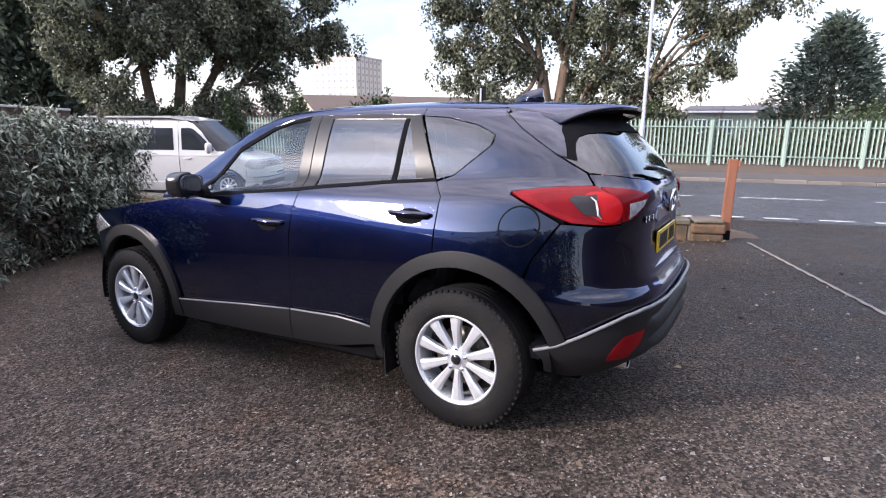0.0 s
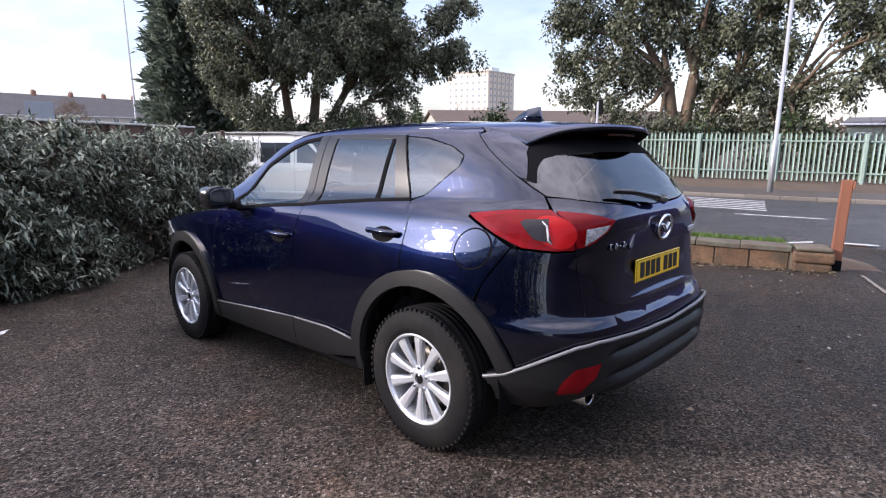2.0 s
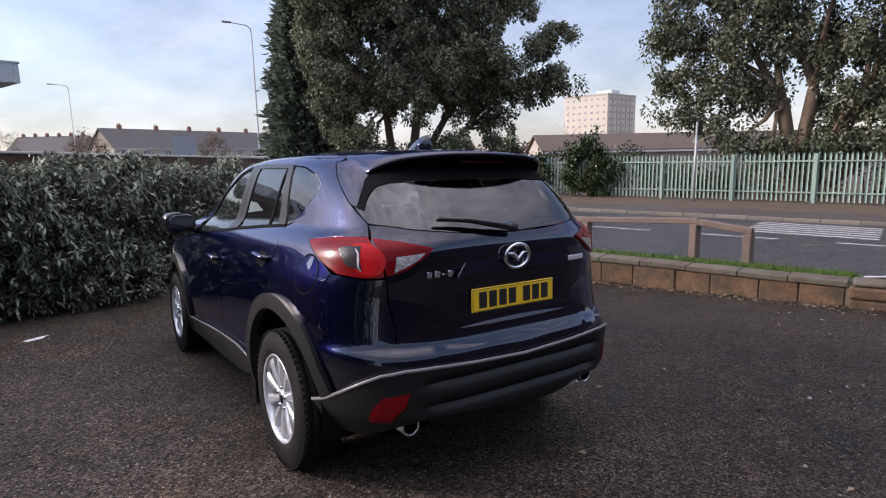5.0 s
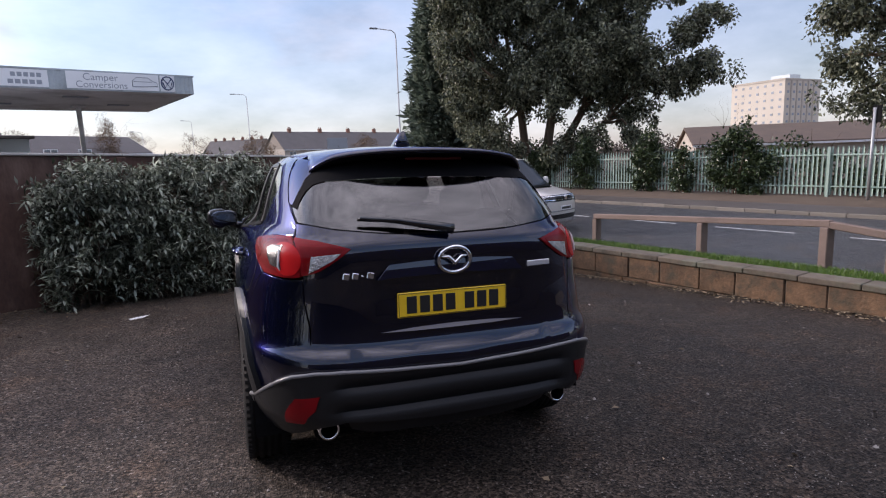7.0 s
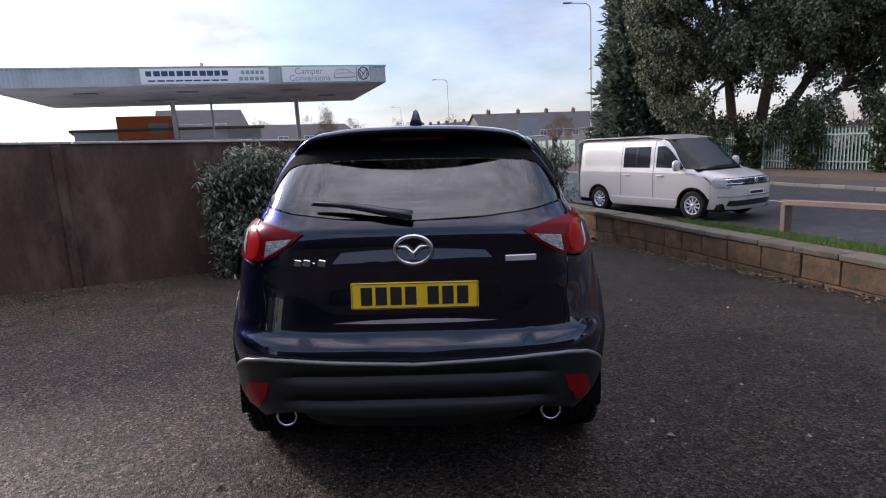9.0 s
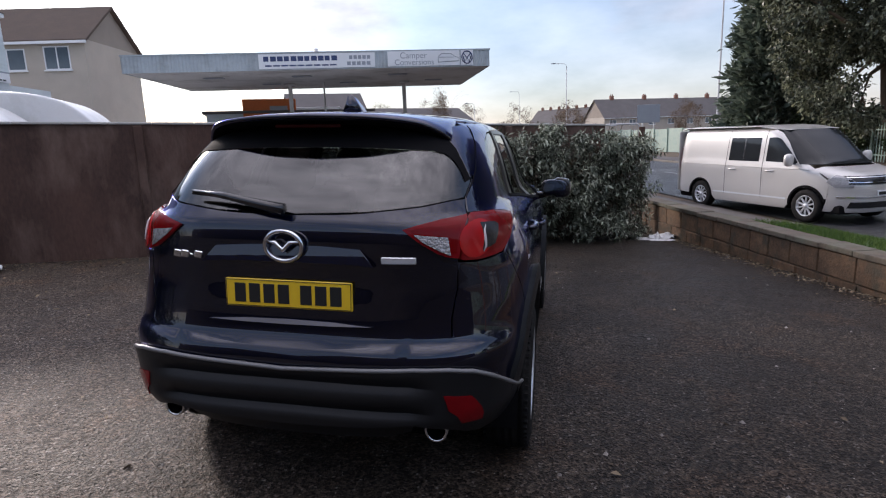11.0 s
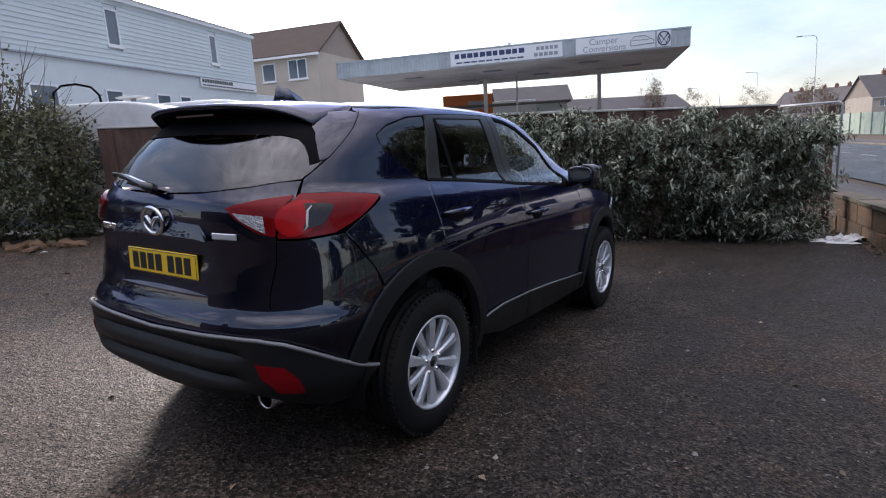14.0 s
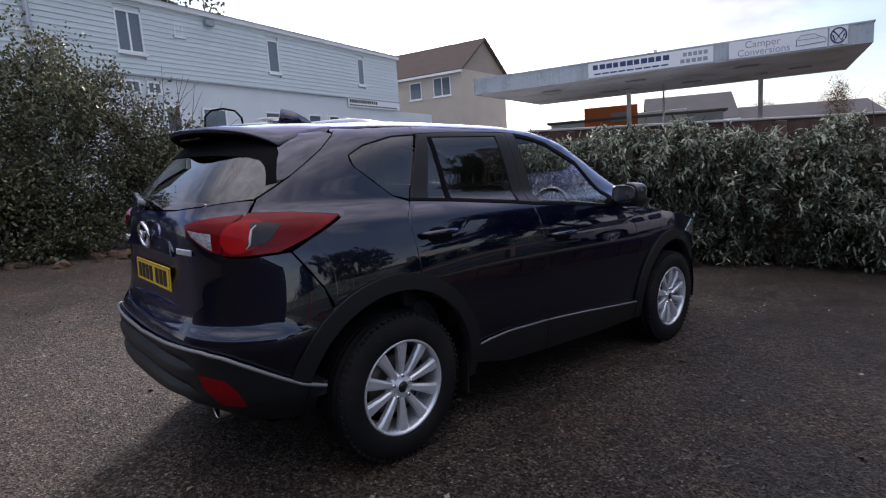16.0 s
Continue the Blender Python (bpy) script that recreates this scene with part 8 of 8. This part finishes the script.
    part("badge", lathe([(0.0, 0.062), (0.012, 0.06), (0.014, 0.048), (0.010, 0.0)], 24, pose(0, 3.925, 0.885, 0, 0, 90)), M_CHROME, van, "plain round chrome badge")
    part("lower_grille", panel_mesh([(-0.62, 0.35), (0.62, 0.35), (0.56, 0.47), (-0.56, 0.47)], van_front, cell=0.06, off=0.006), M_TRIM, van, "black lower grille")
    part("chrome_strip", panel_mesh([(-0.85, 0.545), (0.85, 0.545), (0.85, 0.57), (-0.85, 0.57)], van_front, cell=0.06, off=0.01), M_CHROME, van)
    part("number_plate", box(-0.26, 0.26, 3.94, 3.952, 0.575, 0.685, 0.004), M_SIGNWHITE, van, "blank white number plate")
    part("plate_bar", box(-0.22, 0.22, 3.952, 3.954, 0.60, 0.66), M_INK, van, "plain dark bar in place of characters")
    part("floor_pan", box(-0.82, 0.82, -0.9, 3.7, 0.22, 0.40, 0.03), M_DARK, van)
    for x in (-0.82, 0.82):
        for y in (0.0, 3.0):
            m = pose(x, y, 0.335, 0, 0, 0 if x > 0 else 180)
            w = part("wheel", lathe([(-0.1, 0.21), (-0.108, 0.27), (-0.1, 0.32), (-0.08, 0.333), (0.08, 0.333), (0.1, 0.32), (0.108, 0.27), (0.1, 0.21)], 40), M_RUBBER, van, "van wheel with silver multi-spoke alloy")
            w.matrix_basis = m
            part("rim", lathe([(0.095, 0.215), (0.103, 0.21), (0.098, 0.198), (0.04, 0.19)], 36), M_ALLOY, w)
            part("wheel_back", lathe([(0.035, 0.2), (0.03, 0.0)], 24), M_DARK, w)
            spoke = part("spoke", box(0.06, 0.09, -0.016, 0.016, 0.03, 0.205, 0.004), M_ALLOY, w)
            for k in range(1, 10):
                o = new("spoke", spoke.data)
                o.parent = w
                o.matrix_basis = Matrix.Rotation(k * math.tau / 10, 4, "X")
            part("hub", lathe([(0.06, 0.055), (0.095, 0.05), (0.1, 0.0)], 20), M_ALLOY, w)


silver_van()


# ---- caravans stored behind the rendered wall ----
def caravan(px, py, turn, height, length, extra):
    van = thing("caravan", "white touring caravan with a rounded front, parked behind the wall", "caravan", pose(px, py, level(px, py), 0, 0, turn), "stored caravans")
    h = height - level(px, py)
    prof = [(-0.10, 0.45), (0.0, 0.95), (-0.04, h * 0.50), (-0.18, h * 0.66), (-0.42, h * 0.81), (-0.80, h * 0.925), (-1.25, h * 0.98), (-1.9, h), (-length * 0.7, h * 0.995), (-length + 0.5, h * 0.975), (-length + 0.14, h * 0.9), (-length, h * 0.75), (-length, 0.45)]
    prof = rounded(prof, 4, (0, 12))
    bm = bmesh.new()
    a = [bm.verts.new((x, 0.0, z)) for x, z in prof]
    b = [bm.verts.new((x, 2.15, z)) for x, z in prof]
    bm.faces.new(a)
    bm.faces.new(b[::-1])
    n = len(prof)
    for i in range(n):
        f = bm.faces.new((a[i], b[i], b[(i + 1) % n], a[(i + 1) % n]))
        f.smooth = True
    bmesh.ops.recalc_face_normals(bm, faces=bm.faces[:])
    rim = [e for e in bm.edges if (abs(e.verts[0].co.y - e.verts[1].co.y) < 1e-6)]
    bmesh.ops.bevel(bm, geom=rim, offset=0.05, segments=3, affect="EDGES", profile=0.5)
    part("body", bm, M_CARAVAN, van, "white moulded shell")
    part("skirt", box(-length + 0.05, -0.15, 0.05, 2.1, 0.2, 0.5, 0.03), M_SIGNGREY, van)
    part("side_window", box(-2.2, -1.1, -0.012, 0.02, h * 0.50, h * 0.72, 0.03, 2), M_PANE, van, "dark acrylic window")
    part("front_window", box(-0.05, 0.012, 0.35, 1.8, h * 0.42, h * 0.60, 0.03, 2, pose(-0.02, 0, 0, 0, -10, 0)), M_PANE, van, "dark front window")
    for k in range(7):
        part("name_bar", box(-0.60, -0.594, 0.5 + k * 0.17, 0.58 + k * 0.17, 0, 0.05, 0, 1, pose(0.075, 0, h * 0.835, 0, -52, 0)), M_SIGNGREY, van, "plain grey bar lettering")
    for y in (0.25, 1.9):
        part("wheel", lathe([(-0.08, 0.0), (-0.08, 0.28), (-0.05, 0.3), (0.05, 0.3), (0.08, 0.28), (0.08, 0.0)], 24, pose(-length * 0.55, y, 0.29, 0, 0, 90)), M_RUBBER, van)
    part("roof_vent", box(-2.6, -2.0, 0.8, 1.3, h * 0.985, h * 1.03, 0.03, 2), M_CARAVAN, van, "white roof vent")
    if extra:
        part("roof_dish", merge(lathe([(0.0, 0.05), (0.09, 0.045), (0.10, 0.03)], 16, pose(-1.75, 0.75, h - 0.02), "z"),
                                lathe([(0.10, 0.05), (0.115, 0.28), (0.135, 0.31), (0.15, 0.24), (0.155, 0.0)], 32, pose(-1.75, 0.75, h - 0.02), "z")), M_CARAVAN, van, "round white roof aerial", smooth=True)
    return van


caravan(-6.72, 4.39, 30, 2.44, 5.0, True)
caravan(-7.27, 6.98, 31, 2.58, 5.2, False)


# ---- yard clutter ----
def wheelie_bin(x, y, turn):
    b = thing("wheelie_bin", "dark green wheelie bin with a pale-edged lid by the wall", "bin", pose(x, y, level(x, y), 0, 0, turn) @ Matrix.Scale(0.88, 4))
    bm = bmesh.new()
    ring = []
    for z, w, d in ((0.05, 0.20, 0.24), (0.5, 0.235, 0.29), (0.92, 0.265, 0.325), (0.96, 0.285, 0.345), (1.0, 0.285, 0.345)):
        ring.append([bm.verts.new((w * sx, d * sy, z)) for sx, sy in ((-1, -0.9), (-0.9, -1), (0.9, -1), (1, -0.9), (1, 0.9), (0.9, 1), (-0.9, 1), (-1, 0.9))])
    for r, s in zip(ring, ring[1:]):
        for k in range(8):
            bm.faces.new((r[k], r[(k + 1) % 8], s[(k + 1) % 8], s[k]))
    bm.faces.new(ring[0][::-1])
    bm.faces.new(ring[-1])
    part("body", bm, M_BINGREEN, b)
    bm = box(-0.295, 0.295, -0.37, 0.35, 1.003, 1.05, 0.02, 2)
    for v in bm.verts:
        v.co.z += 0.03 * (1 - (v.co.x / 0.3) ** 2) if v.co.z > 1.02 else 0
    lid = part("lid", bm, M_BINGREEN, b, "hinged lid")
    part("lid_edge", box(-0.285, 0.285, -0.385, -0.371, 1.006, 1.05, 0.005), M_POSTMETAL, lid, "pale strip along the lid edge")
    part("handle", tube([(-0.22, 0.40, 0.95), (0.22, 0.40, 0.95)], 0.018, 8), M_BINGREEN, b)
    for z, w, h in ((0.72, 0.09, 0.035), (0.62, 0.06, 0.06)):
        part("label", box(-w, w, -0.335, -0.328, z, z + h, 0, 1, pose(0, 0.0, 0, 0, 0, 0)), M_PAPER, b, "white stuck-on label")
    for sx in (-0.24, 0.24):
        part("wheel", lathe([(-0.03, 0.0), (-0.03, 0.095), (0.03, 0.095), (0.03, 0.0)], 20, pose(sx, 0.30, 0.10)), M_RUBBER, b)


wheelie_bin(-6.45, 2.98, 52)


def crumpled(name, x, y, size, flat, seed, label, material=M_PAPER, turn=0, lift=0.0):
    """A crumpled sheet or bag lying on the ground."""
    rng = np.random.default_rng(seed)
    n = 9
    vs, fs = [], []
    for i in range(n):
        for j in range(n):
            u, v = i / (n - 1) - 0.5, j / (n - 1) - 0.5
            vs.append((u * size * (1 + 0.25 * rng.normal()), v * size * flat[0] * (1 + 0.2 * rng.normal()), 0.006 + abs(rng.normal()) * size * flat[1] * math.cos(u * 2.6) * math.cos(v * 2.6)))
    for i in range(n - 1):
        for j in range(n - 1):
            fs.append((i * n + j, (i + 1) * n + j, (i + 1) * n + j + 1, i * n + j + 1))
    ob = raw(name, vs, fs, material)
    ob.matrix_basis = pose(x, y, level(x, y) + lift, 0, 0, turn)
    return tagged(ob, label, name.replace("_", " "))


crumpled("plastic_bag", -5.98, 2.95, 0.34, (0.8, 0.30), 1, "crumpled white plastic bag on the tarmac by the wall")
crumpled("paper_scrap", -2.0, 4.05, 0.17, (0.45, 0.06), 2, "small scrap of white paper on the tarmac", turn=25)
crumpled("paper_sheet", 2.78, 7.92, 0.50, (0.8, 0.10), 3, "sheets of white paper lying by the stone wall", turn=10)
crumpled("paper_sheet", 2.90, 8.06, 0.46, (0.8, 0.14), 4, "sheets of white paper lying by the stone wall", turn=50, lift=0.03)
for i, (x, y, s) in enumerate(((-7.3, 2.0, 0.10), (-7.0, 1.55, 0.08), (-7.7, 0.9, 0.11), (-7.4, 1.1, 0.07))):
    crumpled("litter", x, y, s, (0.7, 0.12), 20 + i, "small pale scrap of litter on the tarmac", turn=i * 47)

# bent pipe hoop beside the wall's end
hp = thing("pipe_hoop", "bent dark steel pipe hoop standing beside the bush", "pipe hoop")
pts = [(-8.9, 2.86, level(-8.9, 2.86) - 0.05), (-8.9, 2.86, 2.2), (-8.88, 2.90, 2.62), (-8.83, 3.02, 2.74), (-8.73, 3.22, 2.77), (-8.64, 3.43, 2.72), (-8.59, 3.53, 2.58), (-8.58, 3.56, 2.2), (-8.58, 3.56, level(-8.58, 3.56) - 0.05)]
part("pipe", tube(pts, 0.021, 10), M_DARK, hp, "bent steel pipe", smooth=True)

# mesh fence panel at the end of the hedge
mf = thing("mesh_fence", "temporary steel mesh fence panel leaning at the end of the hedge", "fence")
x0, y0, x1, y1 = 1.75, 11.55, 2.82, 11.1
zb, zt = level(2.8, 11.1) + 0.02, 1.66
part("frame", tube([(x0, y0, zb), (x0, y0, zt - 0.1), (x0 + 0.05, y0, zt), (x1 - 0.05, y1, zt), (x1, y1, zt - 0.06), (x1 - 0.02, y1, zb)], 0.022, 8), M_POSTMETAL, mf, "galvanised tube frame")
part("lower_rail", tube([(x0, y0, zb + 0.12), (x1, y1, zb + 0.12)], 0.02, 8), M_POSTMETAL, mf)
wires = []
for k in range(1, 18):
    t = k / 18
    wires.append(tube([(x0 + (x1 - x0) * t, y0 + (y1 - y0) * t, zb + 0.12), (x0 + (x1 - x0) * t, y0 + (y1 - y0) * t, zt)], 0.0025, 4, False))
for k in range(1, 9):
    z = zb + 0.12 + (zt - zb - 0.12) * k / 9
    wires.append(tube([(x0, y0, z), (x1, y1, z)], 0.0025, 4, False))
tagged(part("mesh", merge(*wires), M_POSTMETAL, mf), "welded wire mesh", kind="stuff")

# green hoarding further along the road
hd = thing("hoarding", "pale green solid sheet hoarding along the road", "hoarding", pose(*road_xy(40.2, FENCE_D), ROAD_Z + 0.1, 0, 0, fence_ang))
for k in range(14):
    sheet_ = part("sheet", box(k * 2.5 + 0.01, k * 2.5 + 2.49, -0.02, 0.02, 0.0, 1.85 + 0.05 * (k % 2), 0.005), M_FENCE, hd)
    part("post", box(k * 2.5 - 0.05, k * 2.5 + 0.05, 0.02, 0.1, 0.0, 1.95, 0.005), M_FENCE, hd)

# road sign seen from behind
rs = thing("road_sign", "back of a wide grey road sign on two posts", "road sign", pose(8.7, 51.0, ROAD_Z, 0, 0, 12))
for x in (-0.5, 0.5):
    part("post", tube([(x, 0, -0.1), (x, 0, 3.9)], 0.045, 8), M_POSTMETAL, rs)
part("sign_plate", box(-1.0, 1.0, -0.06, -0.03, 2.55, 4.1, 0.02), M_SIGNGREY, rs, "grey back of a sign plate")

# rubble under the bush
rb = thing("rubble", "broken stones and litter under the bush", "rubble", kind="stuff")
rnd = random.Random(12)
stones = []
for i in range(46):
    x, y = rnd.uniform(-8.0, -7.05), rnd.uniform(-2.6, 2.6)
    b = blob(rnd.uniform(0.04, 0.15), rnd.uniform(0.04, 0.12), rnd.uniform(0.03, 0.09), 2.8, 5)
    for v in b.verts:
        v.co *= rnd.uniform(0.85, 1.15)
    b.transform(pose(x, y, level(x, y) + 0.03, rnd.uniform(-20, 20), rnd.uniform(-20, 20), rnd.uniform(0, 360)))
    stones.append(b)
part("stones", merge(*stones), M_STONE, rb)

# leaf litter and grit
rng = np.random.default_rng(63)
n = 2600
s, d = rng.uniform(-0.3, 10.2, n), -0.14 - np.abs(rng.normal(size=n)) * 0.13
xy = [road_xy(a, b) for a, b in zip(s, d)]
m = 1300
u, w = rng.uniform(0.0, BWL, m), 0.13 + np.abs(rng.normal(size=m)) * 0.45
xy += [tuple(BW0 + BWD * a + BWN * b) for a, b in zip(u, w)]
k = 500
xy += [(-7.9 + abs(rng.normal()) * 0.7, rng.uniform(-5, 3)) for _ in range(k)]
k = 420
xy += [(rng.uniform(-7, 5), rng.uniform(-4, 8)) for _ in range(k)]
p = np.array([(x, y, level(x, y) + 0.006) for x, y in xy])
n = len(p)
way = unit(rng.normal(size=(n, 3)) * np.array([1, 1, 0.15]))
side = unit(np.cross(way, np.array([[0, 0, 1.0]]) + rng.normal(size=(n, 3)) * 0.3))
lit = leaf_mesh("leaf_litter", [leaf_quads(p, way, side, rng.uniform(0.02, 0.06, n), rng.uniform(0.006, 0.016, n))], leaf_mat("dead_leaves", (0.05, 0.034, 0.020), (0.36, 0.28, 0.18), 0.05, 0.8, 2.0), None)
tagged(lit, "brown dead leaves and grit along the walls", "leaf litter", kind="stuff")
n = 9000
a = rng.random(n)
x = np.where(a < 0.75, rng.uniform(-6.5, 5.2, n), rng.uniform(-2, 3, n))
y = np.where(a < 0.75, rng.uniform(-6.0, 8.0, n), rng.uniform(-4, -0.9, n))
p = np.array([(q, r, level(q, r)) for q, r in zip(x, y)])
sz = rng.uniform(0.002, 0.0055, n) * (1 + 2.2 * (rng.random(n) > 0.97))
vs = np.empty((n, 5, 3))
ang = rng.random(n) * 6.28
for c in range(4):
    aa = ang + c * 1.5708
    vs[:, c] = p + np.stack([np.cos(aa) * sz, np.sin(aa) * sz, np.zeros(n)], 1)
vs[:, 4] = p + np.stack([rng.normal(size=n) * sz * 0.3, rng.normal(size=n) * sz * 0.3, sz * 0.9], 1)
fs = []
for i in range(n):
    b = i * 5
    fs += [(b, b + 1, b + 4), (b + 1, b + 2, b + 4), (b + 2, b + 3, b + 4), (b + 3, b, b + 4)]
grit = raw("grit", vs.reshape(-1, 3).tolist(), fs, mat("stone_grit", (0.24, 0.22, 0.20), 0.8, island=0.8, bump=0))
tagged(grit, "scattered loose stone grit on the tarmac", "grit", kind="stuff")

# tree behind the white building
broad_tree("evergreen_tree", "dark pine crown rising behind the white building", (-33.0, 8.0, 0.4), ((0, 0, 0.3, 0.2, 6.0, 0.3),), (-33.0, 8.0, 11.2), (4.2, 4.0, 3.0), 150, 70, 0.3, M_LEAFOAK, 71, (0.5, 1.0), -0.8)
